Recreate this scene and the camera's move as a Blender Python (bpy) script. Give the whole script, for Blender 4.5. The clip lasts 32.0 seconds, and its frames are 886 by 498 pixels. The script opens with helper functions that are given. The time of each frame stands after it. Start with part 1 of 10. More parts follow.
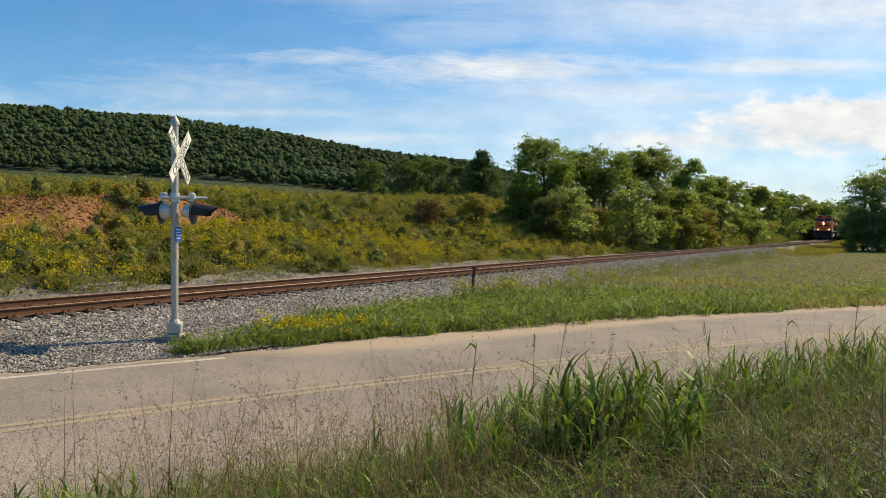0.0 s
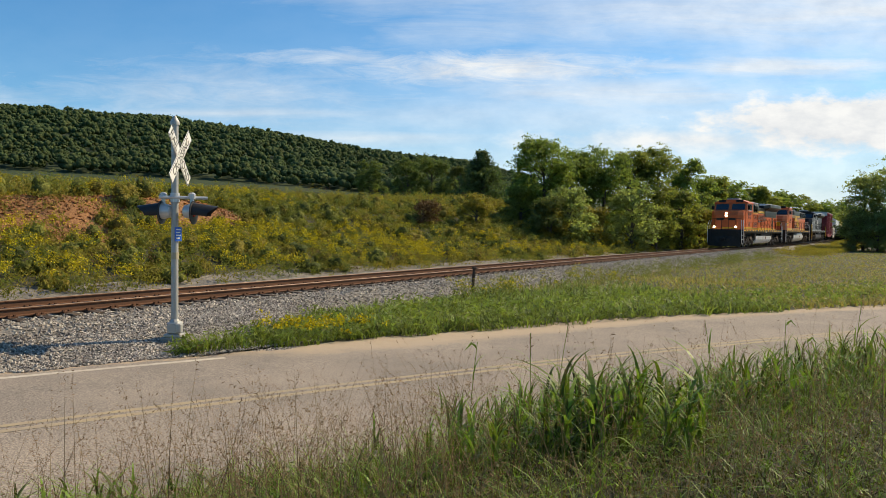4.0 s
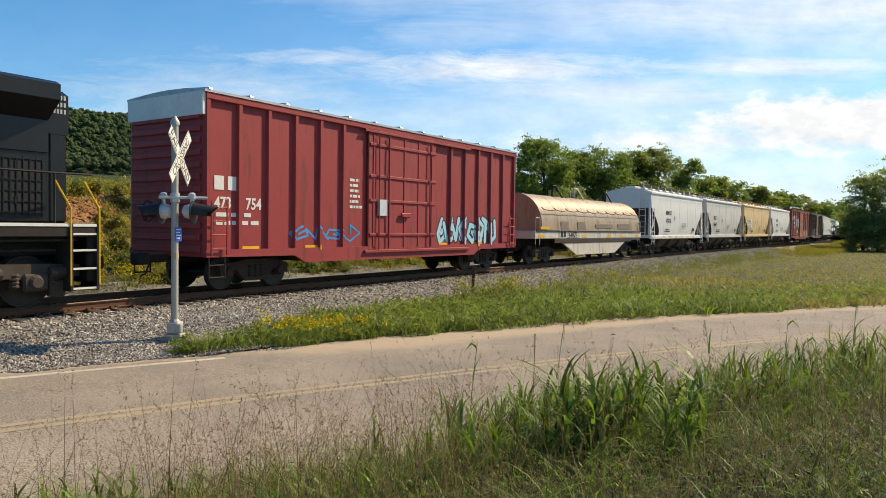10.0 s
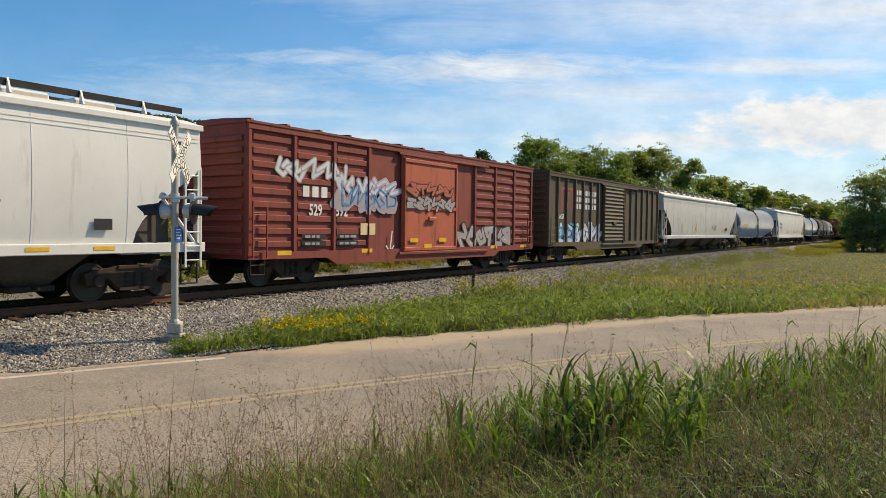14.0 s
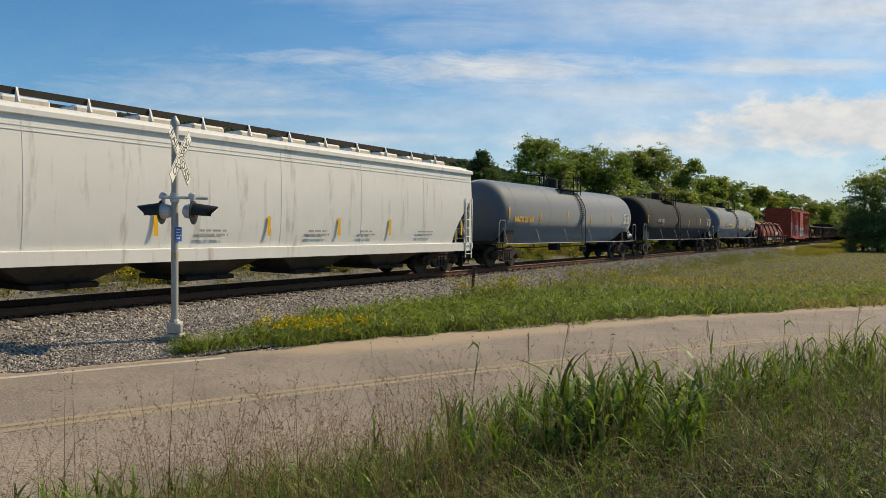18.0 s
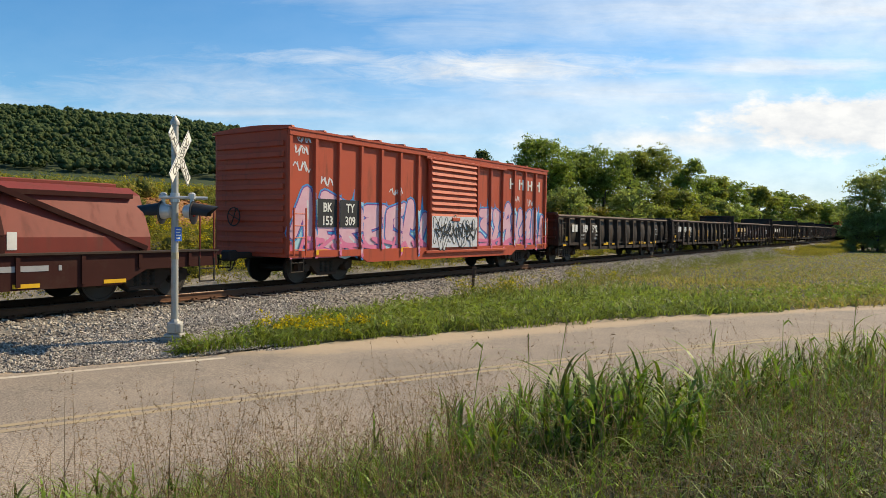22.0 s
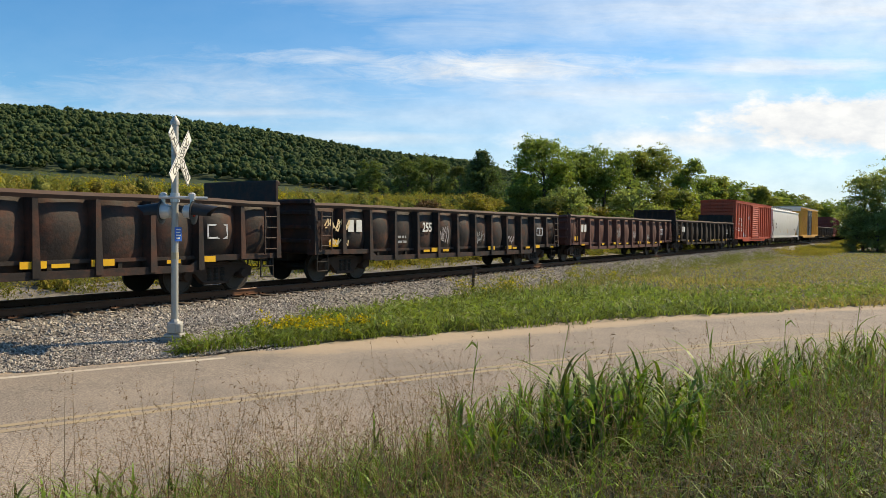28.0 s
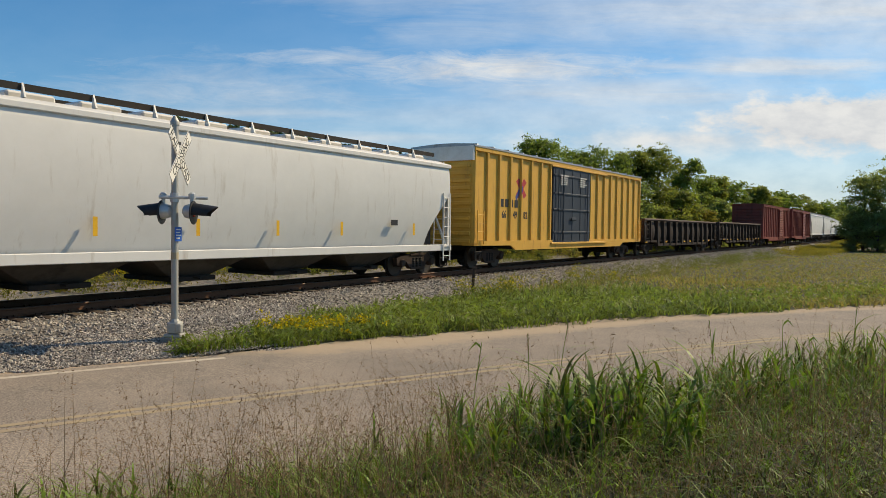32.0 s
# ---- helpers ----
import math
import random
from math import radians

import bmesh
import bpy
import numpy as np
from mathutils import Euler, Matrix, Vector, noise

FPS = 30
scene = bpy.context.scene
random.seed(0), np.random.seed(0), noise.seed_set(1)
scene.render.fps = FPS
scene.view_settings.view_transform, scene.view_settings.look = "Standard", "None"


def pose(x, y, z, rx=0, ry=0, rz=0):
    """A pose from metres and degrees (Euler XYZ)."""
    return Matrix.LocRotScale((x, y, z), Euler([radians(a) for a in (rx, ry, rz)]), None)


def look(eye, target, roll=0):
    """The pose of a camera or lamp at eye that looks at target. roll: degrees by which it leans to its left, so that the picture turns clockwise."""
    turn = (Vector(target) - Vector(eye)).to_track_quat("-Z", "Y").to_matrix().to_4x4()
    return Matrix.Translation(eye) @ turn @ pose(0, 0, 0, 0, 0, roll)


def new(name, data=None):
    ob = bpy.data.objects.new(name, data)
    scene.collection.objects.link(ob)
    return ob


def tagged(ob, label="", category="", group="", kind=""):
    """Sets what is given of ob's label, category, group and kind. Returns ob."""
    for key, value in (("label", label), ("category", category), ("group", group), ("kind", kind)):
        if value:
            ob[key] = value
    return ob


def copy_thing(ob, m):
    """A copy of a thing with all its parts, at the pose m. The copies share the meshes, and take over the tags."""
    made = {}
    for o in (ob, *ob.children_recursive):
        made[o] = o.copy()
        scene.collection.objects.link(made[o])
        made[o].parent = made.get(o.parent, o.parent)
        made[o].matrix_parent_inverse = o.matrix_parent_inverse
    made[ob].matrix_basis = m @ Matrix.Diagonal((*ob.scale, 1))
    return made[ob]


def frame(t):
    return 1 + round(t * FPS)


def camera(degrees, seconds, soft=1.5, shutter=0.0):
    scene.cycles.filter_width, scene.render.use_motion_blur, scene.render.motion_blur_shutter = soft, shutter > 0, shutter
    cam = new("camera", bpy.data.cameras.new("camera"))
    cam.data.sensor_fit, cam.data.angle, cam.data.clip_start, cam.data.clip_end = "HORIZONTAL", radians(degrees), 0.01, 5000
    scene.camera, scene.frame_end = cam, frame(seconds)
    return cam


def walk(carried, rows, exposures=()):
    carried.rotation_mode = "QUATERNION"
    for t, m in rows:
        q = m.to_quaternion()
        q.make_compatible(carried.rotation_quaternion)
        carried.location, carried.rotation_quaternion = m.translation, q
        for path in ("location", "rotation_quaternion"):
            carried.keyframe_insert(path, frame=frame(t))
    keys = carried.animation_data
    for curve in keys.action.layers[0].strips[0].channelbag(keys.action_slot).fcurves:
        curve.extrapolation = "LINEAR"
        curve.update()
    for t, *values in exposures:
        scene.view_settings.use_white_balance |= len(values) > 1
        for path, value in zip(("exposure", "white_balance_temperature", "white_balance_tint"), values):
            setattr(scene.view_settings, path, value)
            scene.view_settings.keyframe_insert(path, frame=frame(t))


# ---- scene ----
cam = camera(63.985, 32.0, soft=0.5)
EYE = (0.0, 0.0, 1.625)
VIEW = look(EYE, (0.0, 100.0, 1.625 - 100 * math.tan(radians(1.687))), 0.731)
walk(cam, [(0.0, VIEW), (32.0, VIEW)], [(t, ev, 7200, 10) for t, ev in ((0.0, 0.27), (8.0, 0.27), (9.0, 0.34), (10.0, 0.43), (11.0, 0.16), (12.0, 0.04), (13.0, 0.10), (14.0, 0.24), (17.0, 0.16), (18.0, -0.04), (19.0, 0.25), (20.0, 0.32), (21.0, 0.27), (22.0, 0.34), (25.0, 0.35), (28.0, 0.35), (30.0, 0.35), (31.0, 0.25), (32.0, 0.01))])

# ---------------------------------------------------------------- light
SUN_DIR = Vector((0.65, 0.38, 0.67)).normalized()
sun = new("sun", bpy.data.lights.new("sun", "SUN"))
sun.data.energy, sun.data.angle, sun.data.color = 5.0, radians(0.55), (1.0, 0.85, 0.62)
sun.matrix_world = look((60, 40, 60), Vector((60, 40, 60)) - SUN_DIR)

world = bpy.data.worlds.new("sky")
scene.world = world
world.use_nodes = True


def link(nt, a, b):
    nt.links.new(a, b)


def node(nt, kind, **values):
    n = nt.nodes.new(kind)
    for k, val in values.items():
        n.inputs[k].default_value = val
    return n


def math_node(nt, op, a, b=None, clamp=False):
    n = nt.nodes.new("ShaderNodeMath")
    n.operation, n.use_clamp = op, clamp
    for i, val in enumerate((a, b)):
        if val is None:
            continue
        if isinstance(val, (int, float)):
            n.inputs[i].default_value = val
        else:
            link(nt, val, n.inputs[i])
    return n.outputs[0]


def ramp(nt, fac, stops):
    n = nt.nodes.new("ShaderNodeValToRGB")
    while len(n.color_ramp.elements) < len(stops):
        n.color_ramp.elements.new(0.5)
    for e, (p, c) in zip(n.color_ramp.elements, stops):
        e.position, e.color = p, (*c, 1) if len(c) == 3 else c
    link(nt, fac, n.inputs[0])
    return n.outputs[0]


def mix(nt, fac, a, b, blend="MIX"):
    n = nt.nodes.new("ShaderNodeMix")
    n.data_type, n.blend_type = "RGBA", blend
    for socket, val in ((n.inputs[0], fac), (n.inputs[6], a), (n.inputs[7], b)):
        if isinstance(val, (int, float)):
            socket.default_value = val
        elif isinstance(val, (tuple, list)):
            socket.default_value = (*val, 1) if len(val) == 3 else val
        else:
            link(nt, val, socket)
    return n.outputs[2]


def build_sky():
    nt = world.node_tree
    nt.nodes.clear()
    out = nt.nodes.new("ShaderNodeOutputWorld")
    bg = nt.nodes.new("ShaderNodeBackground")
    link(nt, bg.outputs[0], out.inputs[0])
    sky = nt.nodes.new("ShaderNodeTexSky")
    sky.sky_type, sky.sun_disc = "NISHITA", False
    sky.sun_elevation = math.asin(SUN_DIR.z)
    sky.sun_rotation = math.atan2(SUN_DIR.x, SUN_DIR.y)
    sky.air_density, sky.dust_density, sky.ozone_density = 1.0, 0.6, 2.5
    geo = nt.nodes.new("ShaderNodeTexCoord")
    sep = nt.nodes.new("ShaderNodeSeparateXYZ")
    link(nt, geo.outputs["Generated"], sep.inputs[0])

    def noise_of(vector, scale, stretch, turn=0.0, detail=9.0, rough=0.6, bend=0.0):
        mp = nt.nodes.new("ShaderNodeMapping")
        mp.inputs["Rotation"].default_value = (0, 0, radians(turn))
        mp.inputs["Scale"].default_value = stretch
        link(nt, vector, mp.inputs[0])
        n = node(nt, "ShaderNodeTexNoise", Scale=scale, Detail=detail, Roughness=rough, Distortion=bend)
        link(nt, mp.outputs[0], n.inputs[0])
        return n.outputs[0]

    def plus(a, b):
        return math_node(nt, "ADD", a, b)

    def times(a, b):
        return math_node(nt, "MULTIPLY", a, b)

    # high thin cloud over the whole sky, drawn out along one wind direction
    up = math_node(nt, "MAXIMUM", sep.outputs[2], 0.02)
    over = nt.nodes.new("ShaderNodeCombineXYZ")
    link(nt, math_node(nt, "DIVIDE", sep.outputs[0], plus(up, 0.12)), over.inputs[0])
    link(nt, math_node(nt, "DIVIDE", sep.outputs[1], plus(up, 0.12)), over.inputs[1])
    cover = plus(times(noise_of(over.outputs[0], 1.5, (0.42, 2.3, 1), 12, 10.0, 0.6, 0.9), 0.80), times(noise_of(over.outputs[0], 0.55, (1, 1, 1), 0, 3.0, 0.5), 0.30))
    high = ramp(nt, plus(cover, times(sep.outputs[0], 0.25)), [(0.58, (0, 0, 0)), (0.70, (0.20, 0.20, 0.20)), (0.85, (0.60, 0.60, 0.60))])
    high = times(high, ramp(nt, sep.outputs[2], [(0.30, (0, 0, 0)), (0.40, (1, 1, 1))]))
    # cloud banks to the north, by compass slope and height slope
    ahead = math_node(nt, "MAXIMUM", sep.outputs[1], 0.12)
    az, el = math_node(nt, "DIVIDE", sep.outputs[0], ahead), math_node(nt, "DIVIDE", sep.outputs[2], ahead)
    flat = nt.nodes.new("ShaderNodeCombineXYZ")
    link(nt, az, flat.inputs[0]), link(nt, el, flat.inputs[1])
    streak = noise_of(flat.outputs[0], 4.0, (1.0, 7.5, 1), -3, 10.0, 0.66, 0.5)
    ripple = noise_of(flat.outputs[0], 10.0, (1.0, 5.0, 1), 14, 9.0, 0.7, 0.8)
    curd = noise_of(flat.outputs[0], 13.0, (1.0, 2.0, 1), 0, 9.0, 0.6)
    total = high
    for ca, ce, ra, re, source, rag, edge, strength in (
            (-0.30, 0.188, 0.26, 0.050, ripple, 3.0, 1.7, 0.45), (-0.32, 0.161, 0.28, 0.011, streak, 1.8, 1.3, 0.60), (-0.66, 0.170, 0.14, 0.026, ripple, 2.0, 1.5, 0.50),
            (-0.13, 0.126, 0.22, 0.012, streak, 1.8, 1.3, 0.55), (-0.17, 0.238, 0.11, 0.012, ripple, 2.6, 1.2, 0.60), (0.08, 0.222, 0.22, 0.024, ripple, 2.4, 1.1, 0.90),
            (0.28, 0.190, 0.26, 0.034, streak, 2.2, 1.4, 0.80), (0.60, 0.146, 0.26, 0.042, curd, 1.9, 0.42, 1.00), (0.36, 0.124, 0.28, 0.022, curd, 2.2, 1.1, 0.90),
            (0.62, 0.315, 0.70, 0.095, streak, 1.3, 1.1, 0.80), (0.10, 0.335, 0.34, 0.036, streak, 1.8, 1.4, 0.60), (0.46, 0.226, 0.24, 0.018, streak, 2.2, 1.0, 0.75), (0.24, 0.160, 0.50, 0.036, streak, 1.9, 1.6, 0.50)):
        dx = times(math_node(nt, "SUBTRACT", az, ca), 1 / ra)
        dz = times(math_node(nt, "SUBTRACT", plus(el, times(az, -0.013)), ce), 1 / re)
        far = math_node(nt, "SQRT", plus(times(dx, dx), times(dz, dz)))
        body = plus(math_node(nt, "SUBTRACT", 1.15, far), times(math_node(nt, "SUBTRACT", source, 0.5), rag))
        total = math_node(nt, "MAXIMUM", total, times(math_node(nt, "MULTIPLY", body, 1 / edge, True), strength))
    # milky haze low over the horizon, thickest toward the sun
    haze = ramp(nt, sep.outputs[2], [(0.0, (0.92, 0.92, 0.92)), (0.08, (0.66, 0.66, 0.66)), (0.15, (0.40, 0.40, 0.40)), (0.24, (0.17, 0.17, 0.17)), (0.40, (0, 0, 0))])
    toward = plus(times(sep.outputs[0], 0.75), times(sep.outputs[1], 0.66))
    lit = ramp(nt, toward, [(0.0, (0.20, 0.20, 0.20)), (0.40, (0.45, 0.45, 0.45)), (0.80, (1, 1, 1))])
    haze = times(haze, lit)
    both = math_node(nt, "SUBTRACT", 1.0, times(math_node(nt, "SUBTRACT", 1.0, haze), math_node(nt, "SUBTRACT", 1.0, total)))
    tint = mix(nt, 1.0, sky.outputs[0], (0.36, 1.0, 1.42), "MULTIPLY")
    cloud = mix(nt, ramp(nt, curd, [(0.35, (0, 0, 0)), (0.60, (1, 1, 1))]), (6.7, 7.35, 8.3), (8.5, 9.0, 9.6))
    col = mix(nt, both, tint, cloud)
    link(nt, col, bg.inputs[0])
    bg.inputs[1].default_value = 0.089


build_sky()

# ---------------------------------------------------------------- materials
MATS = {}


def surface(name, a, b=None, rough=0.6, metal=0.0, scale=6.0, amount=0.5, bump=0.1, bump_scale=40.0, dirt=None, dirt_amount=0.0, streaks=False,
            island=0.0, each=0.0, translucent=0.0, coord="Object", spec=0.28, depth=0.02, sheen=0.0):
    """A procedural surface: two colours mixed by broad and fine noise, grime or rust on top, and relief."""
    if name in MATS:
        return MATS[name]
    m = bpy.data.materials.new(name)
    m.use_nodes = True
    nt = m.node_tree
    p = nt.nodes["Principled BSDF"]
    b = b or tuple(c * 0.78 for c in a)
    tc = nt.nodes.new("ShaderNodeTexCoord")
    co = tc.outputs[coord]
    broad = node(nt, "ShaderNodeTexNoise", Scale=scale * 0.16, Detail=4.0, Roughness=0.6)
    fine = node(nt, "ShaderNodeTexNoise", Scale=scale, Detail=6.0, Roughness=0.65)
    link(nt, co, broad.inputs[0]), link(nt, co, fine.inputs[0])
    f = math_node(nt, "ADD", math_node(nt, "MULTIPLY", broad.outputs[0], 0.55), math_node(nt, "MULTIPLY", fine.outputs[0], 0.45))
    f = ramp(nt, f, [(0.5 - 0.22 * amount - 0.03, (0, 0, 0)), (0.5 + 0.22 * amount + 0.03, (1, 1, 1))])
    col = mix(nt, f, a, b)
    if island or each:
        if island:
            src = nt.nodes.new("ShaderNodeNewGeometry").outputs["Random Per Island"]
        else:
            src = nt.nodes.new("ShaderNodeObjectInfo").outputs["Random"]
        k = island or each
        v = math_node(nt, "MULTIPLY_ADD", src, 2 * k)
        v.node.inputs[2].default_value = 1 - k
        hsv = nt.nodes.new("ShaderNodeHueSaturation")
        hue = math_node(nt, "MULTIPLY_ADD", src, 0.05 * k)
        hue.node.inputs[2].default_value = 0.5 - 0.025 * k
        link(nt, v, hsv.inputs["Value"]), link(nt, col, hsv.inputs["Color"]), link(nt, hue, hsv.inputs["Hue"])
        col = hsv.outputs[0]
    if dirt:
        mp = nt.nodes.new("ShaderNodeMapping")
        mp.inputs["Scale"].default_value = (2.2, 2.2, 0.28) if streaks else (1, 1, 1)
        link(nt, co, mp.inputs[0])
        dn = node(nt, "ShaderNodeTexNoise", Scale=1.7, Detail=7.0, Roughness=0.7)
        link(nt, mp.outputs[0], dn.inputs[0])
        df = ramp(nt, dn.outputs[0], [(0.62 - 0.3 * dirt_amount, (0, 0, 0)), (0.80 - 0.12 * dirt_amount, (0.85, 0.85, 0.85))])
        col = mix(nt, df, col, dirt)
        rr = math_node(nt, "MULTIPLY_ADD", df, 0.25)
        rr.node.inputs[2].default_value = rough
        rr.node.use_clamp = True
        link(nt, rr, p.inputs["Roughness"])
    else:
        p.inputs["Roughness"].default_value = rough
    link(nt, col, p.inputs["Base Color"])
    p.inputs["Metallic"].default_value = metal
    p.inputs["Specular IOR Level"].default_value = spec
    if sheen:
        p.inputs["Sheen Weight"].default_value, p.inputs["Sheen Roughness"].default_value = sheen, 0.45
        p.inputs["Sheen Tint"].default_value = (0.86, 0.93, 1.0, 1)
    if bump:
        bn = node(nt, "ShaderNodeTexNoise", Scale=bump_scale, Detail=5.0, Roughness=0.6)
        link(nt, co, bn.inputs[0])
        bp = node(nt, "ShaderNodeBump", Strength=bump, Distance=depth)
        link(nt, bn.outputs[0], bp.inputs["Height"])
        link(nt, bp.outputs[0], p.inputs["Normal"])
    if translucent:
        tr = nt.nodes.new("ShaderNodeBsdfTranslucent")
        lighter = mix(nt, 1.0, col, (1.25, 1.35, 0.7), "MULTIPLY")
        link(nt, lighter, tr.inputs[0])
        ms = nt.nodes.new("ShaderNodeMixShader")
        ms.inputs[0].default_value = translucent
        link(nt, p.outputs[0], ms.inputs[1]), link(nt, tr.outputs[0], ms.inputs[2])
        link(nt, ms.outputs[0], nt.nodes["Material Output"].inputs[0])
    MATS[name] = m
    return m


def glow(name, colour, strength):
    if name in MATS:
        return MATS[name]
    m = bpy.data.materials.new(name)
    m.use_nodes = True
    p = m.node_tree.nodes["Principled BSDF"]
    p.inputs["Base Color"].default_value = (*colour, 1)
    p.inputs["Emission Color"].default_value = (*colour, 1)
    p.inputs["Emission Strength"].default_value = strength
    MATS[name] = m
    return m


def glass(name):
    if name in MATS:
        return MATS[name]
    m = bpy.data.materials.new(name)
    m.use_nodes = True
    p = m.node_tree.nodes["Principled BSDF"]
    p.inputs["Base Color"].default_value = (0.015, 0.02, 0.025, 1)
    p.inputs["Roughness"].default_value = 0.06
    p.inputs["Specular IOR Level"].default_value = 0.9
    MATS[name] = m
    return m


# ---------------------------------------------------------------- mesh helpers
class Shape:
    """Collects plain geometry for one mesh."""

    def __init__(self):
        self.v, self.f = [], []

    def add(self, verts, faces):
        n = len(self.v)
        self.v += [tuple(p) for p in verts]
        self.f += [tuple(i + n for i in face) for face in faces]
        return self

    def box(self, x0, x1, y0, y1, z0, z1, c=0.0):
        """A box, with its long edges chamfered by c."""
        c = min(c, 0.3 * (x1 - x0), 0.3 * (y1 - y0), 0.3 * (z1 - z0))
        if c <= 0:
            vs = [(x, y, z) for x in (x0, x1) for y in (y0, y1) for z in (z0, z1)]
            return self.add(vs, [(0, 1, 3, 2), (4, 6, 7, 5), (0, 4, 5, 1), (2, 3, 7, 6), (0, 2, 6, 4), (1, 5, 7, 3)])
        bm = bmesh.new()
        bmesh.ops.create_cube(bm, size=1)
        bmesh.ops.scale(bm, vec=(x1 - x0, y1 - y0, z1 - z0), verts=bm.verts)
        bmesh.ops.translate(bm, vec=((x0 + x1) / 2, (y0 + y1) / 2, (z0 + z1) / 2), verts=bm.verts)
        bmesh.ops.bevel(bm, geom=bm.edges[:], offset=c, segments=1, affect="EDGES", profile=0.5)
        bm.verts.index_update()
        self.add([v.co for v in bm.verts], [[v.index for v in f.verts] for f in bm.faces])
        bm.free()
        return self

    def prism(self, outline, x0, x1, ends=True):
        """An outline of (y, z) drawn out along x; outline runs counter-clockwise seen from +x."""
        n = len(outline)
        vs = [(x0, y, z) for y, z in outline] + [(x1, y, z) for y, z in outline]
        fs = [(i, (i + 1) % n, n + (i + 1) % n, n + i) for i in range(n)]
        if ends:
            fs += [tuple(range(n))[::-1], tuple(range(n, 2 * n))]
        return self.add(vs, fs)

    def plate(self, outline, y0, y1):
        """An outline of (x, z) given thickness from y0 to y1."""
        n = len(outline)
        vs = [(x, y0, z) for x, z in outline] + [(x, y1, z) for x, z in outline]
        fs = [(i, (i + 1) % n, n + (i + 1) % n, n + i) for i in range(n)]
        return self.add(vs, fs + [tuple(range(n))[::-1], tuple(range(n, 2 * n))])

    def slab(self, outline, z0, z1):
        n = len(outline)
        vs = [(x, y, z0) for x, y in outline] + [(x, y, z1) for x, y in outline]
        fs = [(i, (i + 1) % n, n + (i + 1) % n, n + i) for i in range(n)]
        return self.add(vs, fs + [tuple(range(n))[::-1], tuple(range(n, 2 * n))])

    def rod(self, a, b, r, n=6, r2=None):
        a, b = Vector(a), Vector(b)
        d = (b - a).normalized()
        u = d.orthogonal().normalized()
        w = d.cross(u)
        r2 = r if r2 is None else r2
        vs = []
        for p, q in ((a, r), (b, r2)):
            vs += [p + q * (math.cos(6.28319 * i / n) * u + math.sin(6.28319 * i / n) * w) for i in range(n)]
        fs = [(i, (i + 1) % n, n + (i + 1) % n, n + i) for i in range(n)]
        return self.add(vs, fs + [tuple(range(n))[::-1], tuple(range(n, 2 * n))])

    def bar(self, points, r, n=5):
        for a, b in zip(points, points[1:]):
            self.rod(a, b, r, n)
        return self

    def turned(self, rings, n=24, axis="x", centre=(0, 0, 0)):
        """A turned body: rings of (position along the axis, radius)."""
        vs = []
        for p, r in rings:
            for i in range(n):
                c, s = r * math.cos(6.28319 * i / n), r * math.sin(6.28319 * i / n)
                q = {"x": (p, c, s), "y": (s, p, c), "z": (c, s, p)}[axis]
                vs.append((q[0] + centre[0], q[1] + centre[1], q[2] + centre[2]))
        fs = []
        for k in range(len(rings) - 1):
            fs += [(k * n + i, k * n + (i + 1) % n, (k + 1) * n + (i + 1) % n, (k + 1) * n + i) for i in range(n)]
        fs += [tuple(range(n))[::-1], tuple(range((len(rings) - 1) * n, len(rings) * n))]
        return self.add(vs, fs)

    def pieces(self):
        root = list(range(len(self.v)))

        def find(i):
            while root[i] != i:
                root[i] = root[root[i]]
                i = root[i]
            return i

        for f in self.f:
            for i in f[1:]:
                root[find(i)] = find(f[0])
        groups = {}
        for f in self.f:
            groups.setdefault(find(f[0]), []).append(f)
        out = []
        for faces in groups.values():
            ids = sorted({i for f in faces for i in f})
            at = {i: k for k, i in enumerate(ids)}
            out.append(Shape().add([self.v[i] for i in ids], [[at[i] for i in f] for f in faces]))
        return out

    def mesh(self, name, material, smooth=0.0):
        me = bpy.data.meshes.new(name)
        me.from_pydata(self.v, [], self.f)
        bm = bmesh.new()
        bm.from_mesh(me)
        bmesh.ops.recalc_face_normals(bm, faces=bm.faces[:])
        bm.to_mesh(me)
        bm.free()
        me.materials.append(material)
        if smooth:
            me.polygons.foreach_set("use_smooth", [True] * len(me.polygons))
            me.set_sharp_from_angle(angle=radians(smooth))
        return me


def part(name, shape, material, parent, label="", smooth=0.0, at=None, each=False):
    """One mesh object under a thing or a part; each: one object for every loose piece of the shape."""
    if each:
        made = [part(name, piece, material, parent, label, smooth, at) for piece in shape.pieces()]
        return made[0]
    ob = new(name, shape.mesh(name, material, smooth) if isinstance(shape, Shape) else shape)
    ob.parent = parent
    if at is not None:
        ob.matrix_basis = at
    return tagged(ob, label)


def thing(name, label, category, group="", kind=""):
    return tagged(new(name), label, category, group, kind)


def array_mesh(name, verts, faces, material, smooth=False):
    """A mesh straight from number arrays: verts (n, 3), faces (m, 3 or 4)."""
    verts, faces = np.asarray(verts, np.float32), np.asarray(faces, np.int32)
    me = bpy.data.meshes.new(name)
    k = faces.shape[1]
    me.vertices.add(len(verts)), me.loops.add(faces.size), me.polygons.add(len(faces))
    me.vertices.foreach_set("co", verts.ravel())
    me.loops.foreach_set("vertex_index", faces.ravel())
    me.polygons.foreach_set("loop_start", np.arange(0, faces.size, k, dtype=np.int32))
    me.polygons.foreach_set("use_smooth", np.full(len(faces), smooth))
    me.update(calc_edges=True)
    me.validate()
    me.materials.append(material)
    return me


